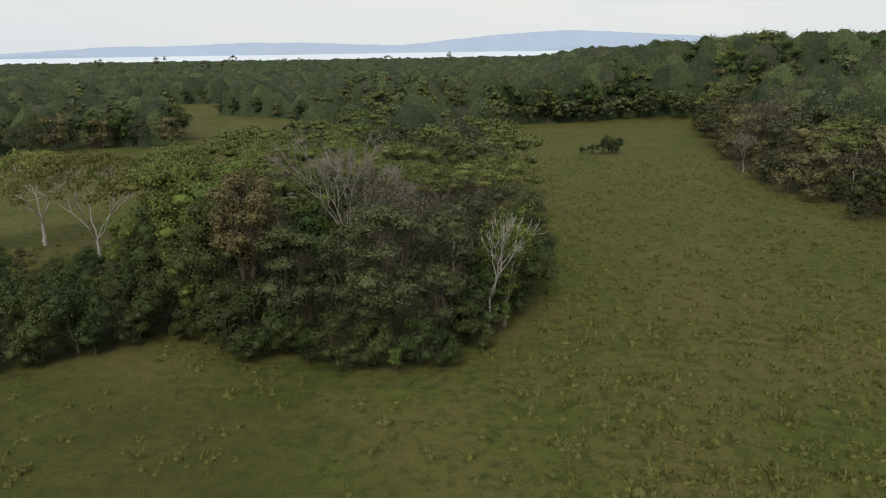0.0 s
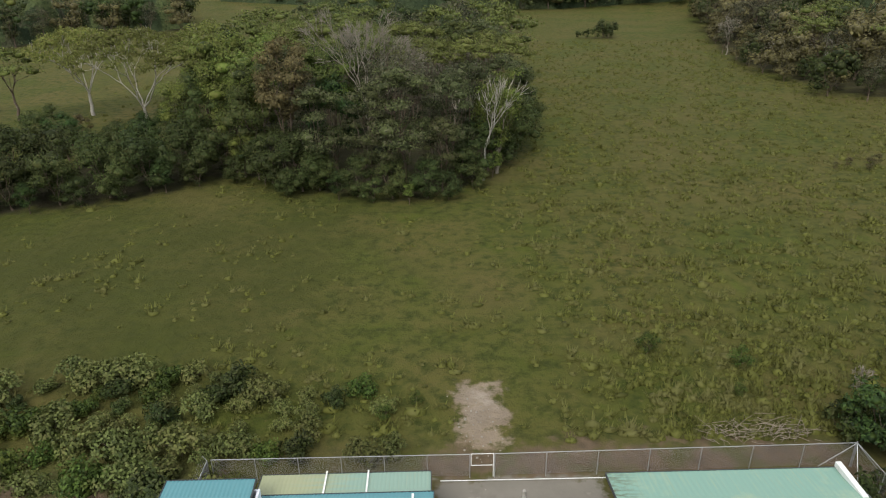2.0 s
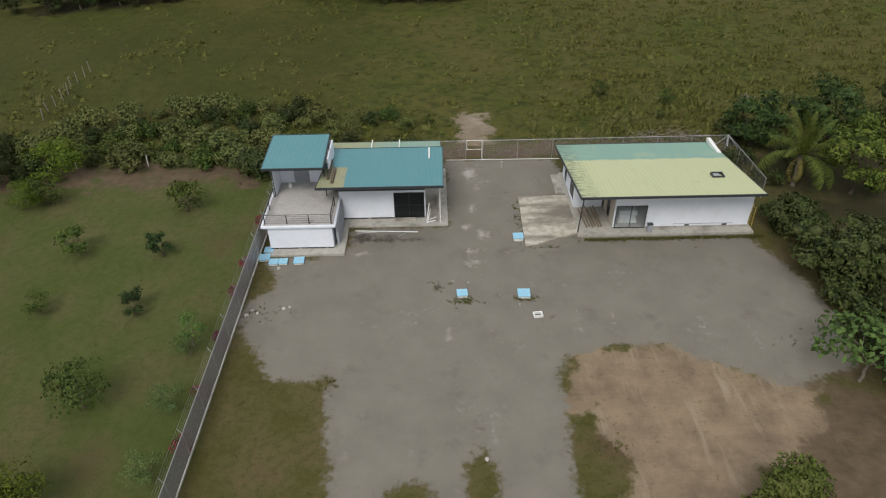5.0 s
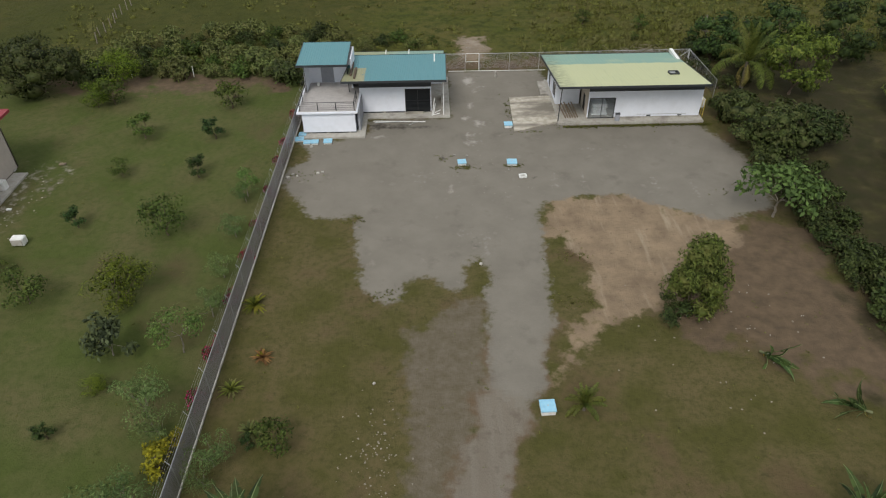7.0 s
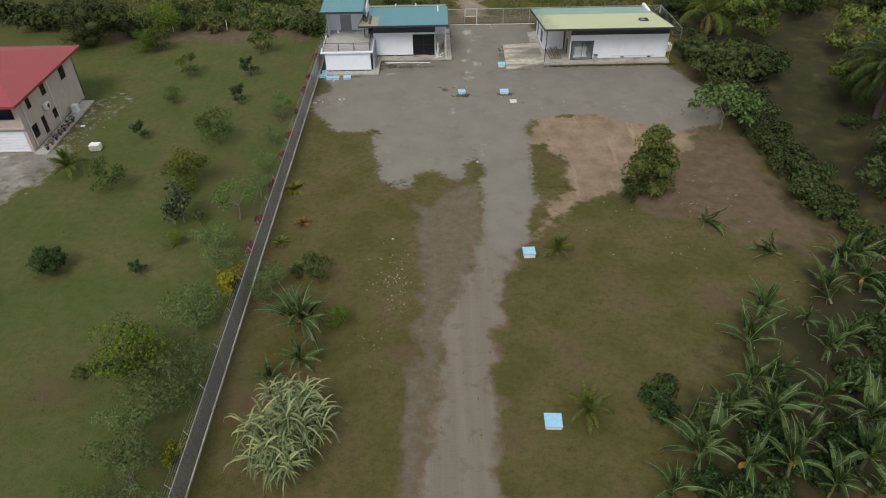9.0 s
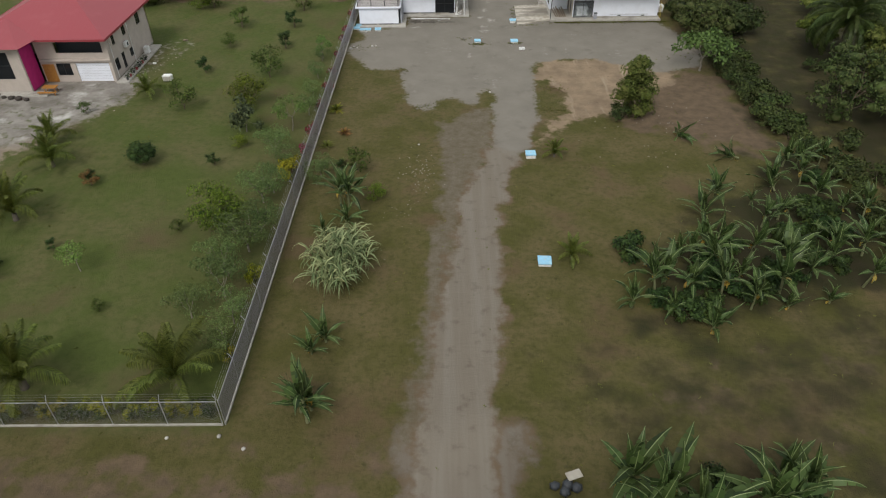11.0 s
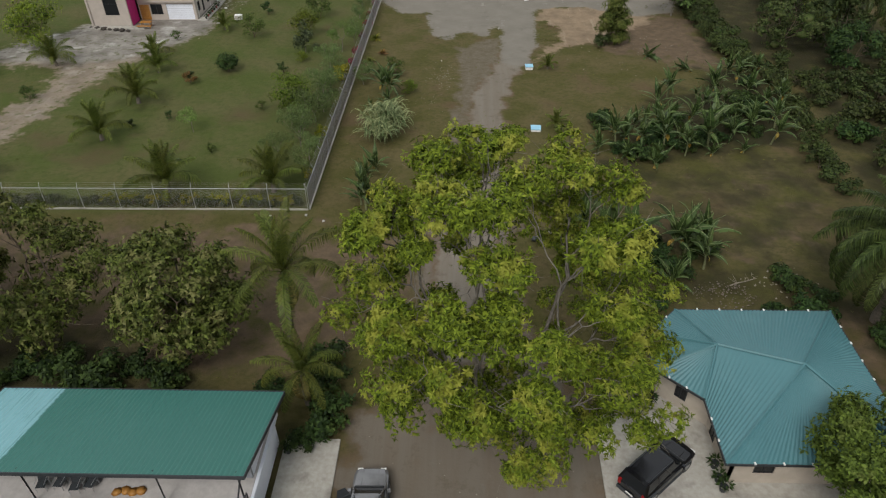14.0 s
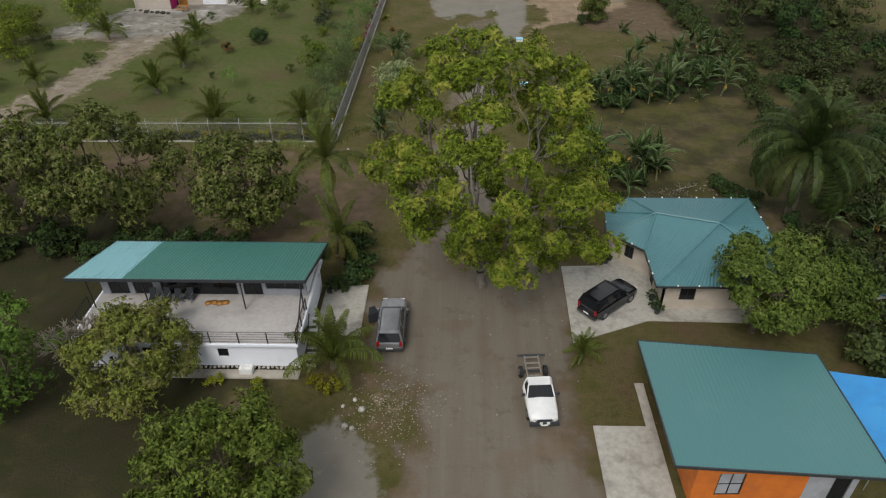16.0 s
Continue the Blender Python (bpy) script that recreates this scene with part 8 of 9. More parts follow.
    for x, y, tall, rad, base, mat, seed in [(43, 8.5, 10, 4.0, 0.6, "leaf_lime_dark", 83), (34.6, -5.5, 6.6, 4.6, 0.4, "leaf_forest", 84), (39.5, -4.5, 5.5, 3.4, 0.4, "leaf_forest", 85), (42.5, -33.0, 9.6, 5.0, 0.8, "leaf_forest", 86), (49.5, -33, 9, 4.6, 1.0, "leaf_forest", 87), (46, 20, 9, 5, 0.8, "leaf_dark", 88),
                                           (55, 19, 10, 5.5, 0.8, "leaf_dark", 89), (64, 17, 10, 5.5, 0.8, "leaf_forest", 90), (56, 2, 8, 4.5, 0.6, "leaf_bright", 91), (50, -10, 6.5, 3.4, 0.6, "leaf_lime_dark", 92), (36.5, 20, 7, 3.6, 0.4, "leaf_dark", 93), (53, -22, 8, 4.2, 0.6, "leaf_bright", 94), (59, -12, 8, 4.6, 0.6, "leaf_forest", 95), (48, -42, 7, 3.6, 0.6, "leaf_dark", 96), (57, -38, 8, 4.4, 0.6, "leaf_forest", 97), (33.2, 1.8, 4.4, 2.6, 0.3, "leaf_forest", 98)]:
        tree("orchard_tree", {"leaf_lime_dark": "leafy tree with yellowish green crown down to the ground", "leaf_bright": "leafy fruit tree with fresh green crown", "leaf_dark": "dark green leafy tree at the plot's edge", "leaf_forest": "leafy green tree at the plot's edge"}[mat], "tree", (x, y), M["bark_brown"], M[mat],
             seed=seed, tall=tall, radius=rad, base=base, shape="round", clumps=28, clump_r=rad * 0.33, n_leaves=1150, leaf_l=0.38, leaf_w=0.19, trunk_r=0.2, solid=0.5, sprays=4)
    # --- hedge along the right side
    hedge = shrub_kind("hedge_bush", "dense mixed hedge bush along the bare soil", "leaf_forest", 101, 2.6, 1.6, 560, 0.37, 0.20, 9, 0.1, solid=0.5)
    hedge.matrix_world = hide
    way = [(33.2, -13), (33, -20), (33.0, -28), (33.6, -34), (35.6, -40), (37.4, -46.5), (36.4, -53), (35.8, -59), (34.6, -65), (33.4, -71), (36, -76)]
    for (xa, ya), (xb, yb) in zip(way, way[1:]):
        n = max(2, int(math.hypot(xb - xa, yb - ya) / 1.9))
        for k in range(n):
            s = k / n
            plant_at(hedge, xa + (xb - xa) * s + rng.normal(0, 0.4), ya + (yb - ya) * s, rng.uniform(0.6, 1.1), rng.uniform(0, 360))
    for k in range(16):
        plant_at(hedge, 34.9 + rng.normal(0, 0.4), -8.0 - 1.9 * k, rng.uniform(0.8, 1.25), rng.uniform(0, 360))
    plant_at(hedge, 16.2, -33.0, 0.75, 40)
    plant_at(hedge, 16.6, -31.0, 0.6, 140)
    for x, y in [(34, 10), (34.5, 4.5), (36.5, 1), (33.6, -9.5), (36, -12), (38, 13), (40, 17), (34.5, 21.5), (37, 24), (41, 24), (33, 14), (45, -18), (46, -26), (39, -48), (41, -52), (40, -60), (44, -57), (48, -62), (44, -68), (50, -70), (40, -70), (38, -80), (43, -83), (38, -86), (36, -99), (39, -103), (34, -110), (30, -112), (36, -115), (25, -113.5), (54, -60), (58, -68), (52, -78), (47, -90), (44, -95), (40, -40), (44, -45), (52, -48), (60, -52), (46, -52), (56, -43), (64, -46), (62, -60), (48, -75), (56, -84), (42, -74), (41, -88), (33, -100), (38, -97), (30, -103), (28, -100), (42, -104), (40, -110), (33, -105.5), (27, -112), (29.5, -115), (33, -118), (26, -117), (37, -108), (66, -70), (60, -78)]:
        plant_at(hedge, x + rng.normal(0, 0.5), y + rng.normal(0, 0.5), rng.uniform(0.8, 1.5), rng.uniform(0, 360))
    # --- thicket behind the back fence
    thick = [shrub_kind("thicket_bush", lab, m, 110 + k, 2.6, 1.9, 900, 0.36, 0.24, 12, 0.2, solid=0.2) for k, (m, lab) in enumerate([("leaf_dull_mid", "grey-green broad-leaved thicket bush"), ("leaf_forest", "green thicket bush behind the fence"), ("leaf_mid", "fresh green thicket bush behind the fence")])]
    for b in thick:
        b.matrix_world = hide
    zone = [(-60, 19), (-44, 17.5), (-24, 17.2), (-20, 14), (-15, 19.6), (-4.5, 20.5), (-4.6, 27), (-9, 30), (-16, 29), (-24, 32.5), (-38, 33.5), (-50, 28)]
    for x, y in wood_spots(zone, 2.25, 12):
        near = smoothstep((x + 24) / 14)
        if rng.uniform() < (0.5 if x > -13 else 0.04):
            continue
        plant_at(thick[(0, 0, 0, 0, 1, 2)[rng.randint(6)]], x, y, rng.uniform(0.4, 1.15) * (1 - 0.2 * near), rng.uniform(0, 360))
    for x, y, s in [(-24, 15.5, 1.2), (-22.3, 14.6, 1.25), (-49, 15.5, 1.3), (-55, 20, 1.5), (-62, 22, 1.7), (-66, 19, 1.8), (-73, 23, 2.0)]:
        plant_at(thick[1], x, y, s, rng.uniform(0, 360))
    # --- shrubs of the lawn beyond the fence
    citrus = [shrub_kind("citrus_bush", "small dark citrus bush on the lawn", "leaf_dark", 120, 2.2, 0.85, 700, 0.17, 0.09, 9, 0.2, solid=0.6), shrub_kind("young_fruit_tree", "young fruit tree with light green leaves", "leaf_mid", 121, 2.6, 1.1, 800, 0.2, 0.1, 10, 0.4, solid=0.4)]
    feather = shrub_kind("feathery_shrub", "airy shrub with fine pale green leaves by the fence", "leaf_feather", 122, 3.2, 1.5, 1500, 0.19, 0.07, 13, 0.9, solid=0.0, bark="bark_pale")
    round_bush = shrub_kind("clipped_bush", "round dark green bush on the lawn", "leaf_dark", 123, 2.6, 1.35, 3200, 0.16, 0.09, 34, 0.3, solid=0.6)
    lime = shrub_kind("lime_tree", "small tree with glossy yellow-green leaves", "leaf_lime_lawn", 124, 4.2, 2.2, 3600, 0.19, 0.09, 26, 0.5, solid=0.25, sprays=0)
    croton = shrub_kind("croton_bush", "bright yellow croton bush along the fence", "leaf_croton", 125, 1.2, 0.7, 500, 0.16, 0.08, 7, 0.1, solid=0.6)
    for b in (*citrus, feather, round_bush, lime, croton):
        b.matrix_world = hide
    olive_fruit = shrub_kind("young_fruit_tree", "olive-green young fruit tree on the lawn", "leaf_mid", 126, 3.4, 1.5, 1200, 0.22, 0.11, 14, 0.3, solid=0.0)
    grey_fruit = shrub_kind("guava_tree", "slender tree with large grey-green leaves", "leaf_feather_dark", 127, 5.0, 1.6, 700, 0.42, 0.24, 14, 0.8, solid=0.0, bark="bark_pale", shape="column")
    sapling = shrub_kind("sapling", "thin pale-stemmed sapling with light green top", "leaf_sapling", 128, 4.0, 1.5, 900, 0.24, 0.11, 9, 2.4, shape="umbrella", solid=0.0, bark="bark_pale", trunk_r=0.05)
    red_bush = shrub_kind("copperleaf_bush", "small bush with coppery red leaves", "leaf_red", 129, 2.2, 0.9, 600, 0.2, 0.1, 8, 0.3, solid=0.4)
    big_dark = shrub_kind("orchard_tree", "broad dark green tree by the bare strip", "leaf_forest", 131, 8.0, 5.0, 4200, 0.36, 0.19, 26, 0.5, solid=0.5)
    for b in (olive_fruit, grey_fruit, sapling, red_bush, big_dark):
        b.matrix_world = hide
    for x, y, s, k in [(-38.1, -17.8, 1.15, 0), (-28.6, -9.0, 1.3, 0), (-29.0, -0.3, 1.4, 0), (-37.4, -0.2, 1.4, 1), (-29, 7.8, 1.7, 1), (-42, -46.2, 0.8, 0), (-44.5, 9.5, 1.5, 1), (-30.3, -42.8, 0.8, 0),
                       (-16.1, -44.0, 0.6, 0), (-14.3, -44.1, 1.25, 1), (-30.5, -55, 0.6, 1), (-45, -60, 0.6, 0), (-50, -30, 0.7, 1), (-72, -45, 1.0, 1), (-62, -52, 0.9, 1), (-33.5, -66, 0.5, 1), (-41.2, -57.8, 0.6, 0)]:
        plant_at(citrus[k], x, y, s, rng.uniform(0, 360))
    plant_at(olive_fruit, -29.0, -19.5, 1.45, 20)
    plant_at(olive_fruit, -37.9, -28.8, 1.25, 200)
    plant_at(olive_fruit, -37.1, -8.6, 0.75, 130)
    plant_at(grey_fruit, -28.6, -35.2, 1.05, 0)
    for x, y, s in [(-23.1, -35.0, 1.15), (-22.6, -13.0, 0.8), (-37.3, -61.0, 0.8)]:
        plant_at(sapling, x, y, s, rng.uniform(0, 360))
    plant_at(red_bush, -42.2, -46.7, 1.0, 0)
    plant_at(big_dark, -55.2, 13.5, 1.05, 60)
    plant_at(lime, -46.4, 8.6, 0.9, 40)
    plant_at(lime, -45.4, 14.4, 1.35, 80)
    plant_at(lime, -26.9, -55.0, 1.3, 10)
    plant_at(lime, -29.4, -29.2, 1.15, 120)
    plant_at(lime, -12.0, -50.0, 0.5, 70)
    plant_at(lime, -28.4, -39.0, 0.42, 70)
    strap_rosette("dracaena", "yellow-green strap-leaved plant beside the fence", "leaf_lime", (-18.6, -29.8), 401, 34, 1.5, 0.10)
    strap_rosette("bromeliad", "orange-red bromeliad rosette in the grass", "leaf_red", (-16.8, -35.8), 402, 34, 1.1, 0.09)
    strap_rosette("bromeliad", "brownish bromeliad rosette in the grass", "leaf_olive_light", (-18.5, -39.0), 403, 40, 1.2, 0.08)
    strap_rosette("agave", "grey-green spiky agave in the grass", "leaf_dull_mid", (-16.3, -42.8), 404, 40, 1.2, 0.09)
    plant_at(round_bush, -38.1, -42.4, 1.05, 0)
    for x, y in [(-76, -40), (-74, -50), (-79, -46), (-82, -36), (-70, -33), (-84, -55), (-90, -60), (-88, -42)]:
        plant_at(lime, x, y, rng.uniform(1.3, 1.9), rng.uniform(0, 360))
    for x, y, s in [(-23.9, -41.2, 1.2), (-22.4, -43, 0.9), (-23.3, -50.2, 1.4), (-22.9, -58.2, 1.6), (-23.6, -64.4, 1.4), (-24.5, -61, 1.2), (-22.4, -55.5, 1.2), (-22.6, -48.5, 1.0), (-18.2, -45.4, 0.9), (-22.0, -67.6, 1.1), (-25.6, -67, 1.0), (-21.7, -70.5, 1.0), (-22.0, -26, 0.8), (-22.6, -14, 0.7), (-22.3, -20, 0.8), (-21.8, -31, 0.9), (-18.4, -47, 0.7)]:
        plant_at(feather, x, y, s * 1.05, rng.uniform(0, 360))
    for x, y, s in [(-21.5, -44.4, 1.7), (-21.5, -45.7, 1.9), (-21.5, -62, 1.4), (-21.2, -71.5, 1.0), *((-22.2 - 0.9 * k, -76.6, 1.0) for k in range(22) if k % 7 not in (3, 6)), (-15.0, -117.2, 1.3), (-14.0, -117.3, 1.2), (-19.8, -117.3, 0.9), (-23.0, -117.2, 1.0), (-16.9, -35.6, 0.5)]:
        plant_at(croton, x, y, s, rng.uniform(0, 360))
    for k in range(9):
        y = 4.5 - 5.6 * k + rng.uniform(-0.8, 0.8)
        flower_bush(-20.35 - 0.008 * (4.5 - y), y, 300 + k, rng.uniform(0.45, 0.8))
    # low hedge inside the front fence
    for k in range(34):
        plant_at(hedge, -22.0 - 1.15 * k, -76.75 + rng.normal(0, 0.08), rng.uniform(0.36, 0.5), rng.uniform(0, 360))
    # --- bananas
    blades = [banana_leaf_mesh("banana_leaf", M["leaf_banana"], 130 + k, 3.0 + 0.12 * k, (0.27, 0.34, 0.31, 0.27)[k], 0.15 + 0.38 * k) for k in range(4)]
    dead = banana_leaf_mesh("dry_banana_leaf", M["leaf_banana_dry"], 140, 1.8, 0.25, 1.3)
    kinds = [banana_kind(150 + k, h, blades, dead, "banana plant with torn broad green leaves", n) for k, (h, n) in enumerate([(1.2, 12), (1.9, 14), (0.7, 11), (2.3, 13)])]
    for b in kinds:
        b.matrix_world = hide
    spots = [(10.5, -66.0), (13.9, -62.5), (13.4, -66.8), (17.4, -59.0), (17.5, -65.5), (16.0, -68.2), (21.7, -51.0), (20.5, -62.5), (22.2, -60.2), (24.9, -55.0), (23.2, -64.6), (25.9, -59.1), (26.5, -62.5), (30.0, -58.2), (30.9, -43.5), (32.5, -44.0), (32.3, -50.0), (35.4, -43.5), (30.4, -63.0), (32.8, -59.1), (28.5, -52.5), (27.5, -65.5), (18.8, -56.5), (29.8, -47.5), (15.4, -59.8), (19.5, -66.8), (25.3, -50.5), (34.2, -54.5),
             (6.4, -83.1), (8.5, -84.5), (8.8, -86.5), (10.5, -84.6), (13.6, -84.8), (12.8, -89.0), (16.4, -84.2), (17.6, -83.4), (16.9, -86.0), (15.2, -85.4), (11.4, -87.3), (6.9, -85.8), (15.6, -82.6),
             (12.2, -64.5), (15.6, -64.8), (19.2, -61.0), (22.8, -66.0), (24.5, -61.5), (28.2, -57.0), (29.0, -60.5), (31.5, -47.0), (33.5, -51.8), (27.0, -54.2), (20.0, -53.5), (-15.8, -51.2), (-14.6, -51.4), (-15.3, -54.2), (-15.9, -55.8), (-15.1, -70.6), (-14.5, -69.4), (-14.3, -77.6), (-13.7, -76.4), (-14.9, -76.7), (31.5, -95.5), (34.5, -97.5), (36.5, -91.0)]
    for x, y in spots:
        plant_at(kinds[rng.randint(4)], x + rng.normal(0, 0.3), y + rng.normal(0, 0.3), rng.uniform(0.62, 1.15) * (1.0 if x < 0 else 1.0 if y > -75 else 1.2), rng.uniform(0, 360), None, rng.normal(0, 7))
    under = shrub_kind("undergrowth_bush", "low dark broad-leaved undergrowth among bananas", "leaf_dark", 160, 1.7, 1.4, 800, 0.30, 0.18, 10, 0.1, solid=0.7)
    under.matrix_world = hide
    for x, y in [(14.5, -67.3), (17, -62.5), (12.6, -65), (21, -65), (23.5, -61.5), (27.5, -60.5), (29.5, -61), (31, -56.5), (31, -52), (33.5, -47), (27, -56.5), (21, -58.5), (10.5, -85.5), (12.2, -83), (15.8, -84.3), (14.5, -87), (25, -90.5), (27.5, -95), (33, -92), (35.5, -94.5), (29, -98), (8, -87.5), (11.4, -58.6), (15.2, -65.6), (19, -63.8), (24.8, -63), (28.2, -58.6), (22.4, -62.8), (18.6, -60.6), (29.8, -54), (32.4, -52.6), (26, -57.4), (16.4, -66.6), (13, -85.8), (17.2, -84.2), (9.4, -85), (22.6, -88.4), (23.6, -89.2)]:
        plant_at(under, x, y, rng.uniform(0.7, 1.2), rng.uniform(0, 360))
    # fallen stems
    for x, y, turn, tilt in [(27.0, -42.5, 250, 78), (20.0, -57.2, 120, 62), (12.6, -60.8, 100, 60), (21.6, -36.6, 30, 75), (28.5, -49, 200, 50)]:
        plant_at(kinds[2], x, y, 0.9, turn, 0.25, tilt)
    # rank growth on the rough land beyond the hedge
    for x, y in wood_spots([(39, -48), (66, -42), (76, -70), (72, -116), (34, -116), (33, -98), (36, -84), (41, -66)], 3.7, 44):
        plant_at((hedge, hedge, thick[1], under)[rng.randint(4)], x, y, rng.uniform(0.6, 1.5), rng.uniform(0, 360))
    for x, y, s in [(-15.6, -98.6, 1.3), (-14.2, -100.5, 1.1), (-13.6, -103.5, 1.2), (-14.8, -105.5, 0.9), (-18.5, -100.8, 0.8), *((-61.0 + 2.7 * k, -99.2 - 0.9 * (k % 3), 1.0 + 0.15 * (k % 4)) for k in range(14)), (20.5, -92.4, 0.7), (23, -92.6, 1.2), (11.5, -91.2, 0.7)]:
        plant_at(under, x, y, s, rng.uniform(0, 360))
    reed_clump((-14.3, -61.2))
    # --- palms
    fr = [frond_mesh("coconut_frond", M["leaf_palm"], 170 + k, 3.9, 0.78, 0.7 + 0.65 * k, 42, 0.05, 78) for k in range(3)]
    old = frond_mesh("dry_coconut_frond", M["leaf_palm_old"], 175, 3.6, 0.6, 1.9, 30, 0.06)
    young = palm_kind("young_coconut_palm", 180, 0.7, fr, None, 18, "young coconut palm with arching fronds on the lawn", 0.2, 0.05, 54)
    young.matrix_world = hide
    for x, y, s in [(-47.1, -53.0, 1.2), (-48.1, -42.9, 0.95), (-35.7, -74.3, 1.3), (-24.5, -74.2, 1.25), (-43.6, -25.3, 0.7), (-47.5, -63.2, 1.15), (-66, -60, 0.9), (-64, -40.5, 1.1), (-58, -73, 1.1), (-14.5, -115.2, 1.22), (-50.2, -37.8, 0.85), (7.1, -41.5, 0.5), (6.4, -59.6, 0.55), (4.6, -113.8, 0.55), (-72, -62, 0.8)]:
        plant_at(young, x, y, s, rng.uniform(0, 360))
    c = palm_kind("coconut_palm", 181, 8.6, fr, old, 17, "tall coconut palm with hanging yellowed lower fronds", 0.17, 0.5, 95, True, 1.3)
    c.matrix_world = pose(-17.5, -98.2, 0, 0, 0, 20)
    c = palm_kind("coconut_palm", 182, 3.2, fr, old, 13, "half-grown coconut palm between house and mango tree", 0.2, 0.2, 85)
    c.matrix_world = pose(-15.6, -102.2, 0, 0, 0, 100)
    c = palm_kind("coconut_palm", 183, 3.6, fr, old, 16, "coconut palm with drooping fronds behind the house", 0.22, 0.2, 92, False, 1.35)
    c.matrix_world = pose(37.6, 10.5, 0, 0, 0, 60)
    of = [frond_mesh("oil_palm_frond", M["leaf_oilpalm"], 190 + k, 6.8, 1.0, 1.55 + 0.5 * k, 54, 0.07, 88) for k in range(3)]
    o = palm_kind("oil_palm", 191, 6.4, of, None, 66, "large dark oil palm with dense drooping fronds", 0.38, 0.1, 104, False, 1.12)
    o.matrix_world = pose(28.3, -93.0, 0, 0, 0, 0)
    for x, y, s in [(49.5, -16.5, 0.9), (57, -26, 0.9)]:
        plant_at(o, x, y, s, rng.uniform(0, 360))
    # small plants in the pasture
    for x, y, s in [(21.0, 35.4, 1.1), (29.6, 32.3, 1.0), (27.6, 27.8, 0.6), (-3, 27.5, 0.6), (-6, 25.5, 0.7)]:
        plant_at(citrus[1], x, y, s, rng.uniform(0, 360))


M["leaf_red"] = foliage("coppery_red_leaves", (0.115, 0.062, 0.026), (0.165, 0.095, 0.042), None)
M["leaf_sapling"] = foliage("light_green_sapling_leaves", (0.085, 0.150, 0.040), (0.150, 0.225, 0.070), None, through=0.3)
M["leaf_papaya"] = foliage("papaya_leaves", (0.060, 0.105, 0.034), (0.110, 0.170, 0.058), None, through=0.25)
M["leaf_mid"] = foliage("mid_green_leaves", (0.030, 0.052, 0.012), (0.066, 0.100, 0.024), (0.105, 0.130, 0.03), 0.10)
M["leaf_olive_light"] = foliage("light_olive_leaves", (0.078, 0.104, 0.022), (0.160, 0.190, 0.044), (0.20, 0.20, 0.075), 0.07)
M["leaf_feather_dark"] = foliage("grey_green_fine_leaves", (0.042, 0.060, 0.034), (0.098, 0.122, 0.070), None)
M["leaf_lime_dark"] = foliage("yellow_green_leaves", (0.034, 0.054, 0.011), (0.092, 0.120, 0.022), (0.14, 0.16, 0.03), 0.08)
M["leaf_lime_lawn"] = foliage("glossy_lime_leaves", (0.044, 0.074, 0.010), (0.128, 0.170, 0.021), (0.165, 0.19, 0.025), 0.06)
M["leaf_dull_mid"] = foliage("greyish_green_leaves", (0.056, 0.070, 0.025), (0.116, 0.134, 0.050), (0.150, 0.150, 0.052), 0.12)
garden()

# ---- fences ----


def chain_link(x0, y0, x1, y1, z0, z1, pitch, gauge, mat):
    """Woven wire between two points: crossing slanted strands."""
    p, q = np.array([x0, y0]), np.array([x1, y1])
    L = np.linalg.norm(q - p)
    d = (q - p) / L
    h = z1 - z0
    s = np.arange(-h, L, pitch)
    g = Geo()
    for sign in (1, -1):
        a0, a1 = (s, s + h) if sign > 0 else (s + h, s)
        za, zb = np.full(len(s), z0), np.full(len(s), z1)
        # trim the strands at both ends of the run
        t0 = np.clip((0 - a0) / (a1 - a0), 0, 1) if sign > 0 else np.clip((L - a0) / (a1 - a0), 0, 1)
        lo = np.where((a0 < 0) | (a0 > L), t0, 0)
        e = 0.0 if sign < 0 else L
        t1 = np.clip((e - a0) / (a1 - a0), 0, 1)
        hi = np.where((a1 < 0) | (a1 > L), t1, 1)
        b0, b1 = a0 + (a1 - a0) * lo, a0 + (a1 - a0) * hi
        w0, w1 = za + (zb - za) * lo, za + (zb - za) * hi
        for off, dz in ((gauge * 0.7, 0),):
            V = np.stack([np.column_stack([p[0] + d[0] * (b0 - off), p[1] + d[1] * (b0 - off), w0]), np.column_stack([p[0] + d[0] * (b0 + off), p[1] + d[1] * (b0 + off), w0]), np.column_stack([p[0] + d[0] * (b1 + off), p[1] + d[1] * (b1 + off), w1]), np.column_stack([p[0] + d[0] * (b1 - off), p[1] + d[1] * (b1 - off), w1])], axis=1).reshape(-1, 3)
            g.add(V, np.arange(len(V)).reshape(-1, 4))
    return g.mesh("chain_link", mat)


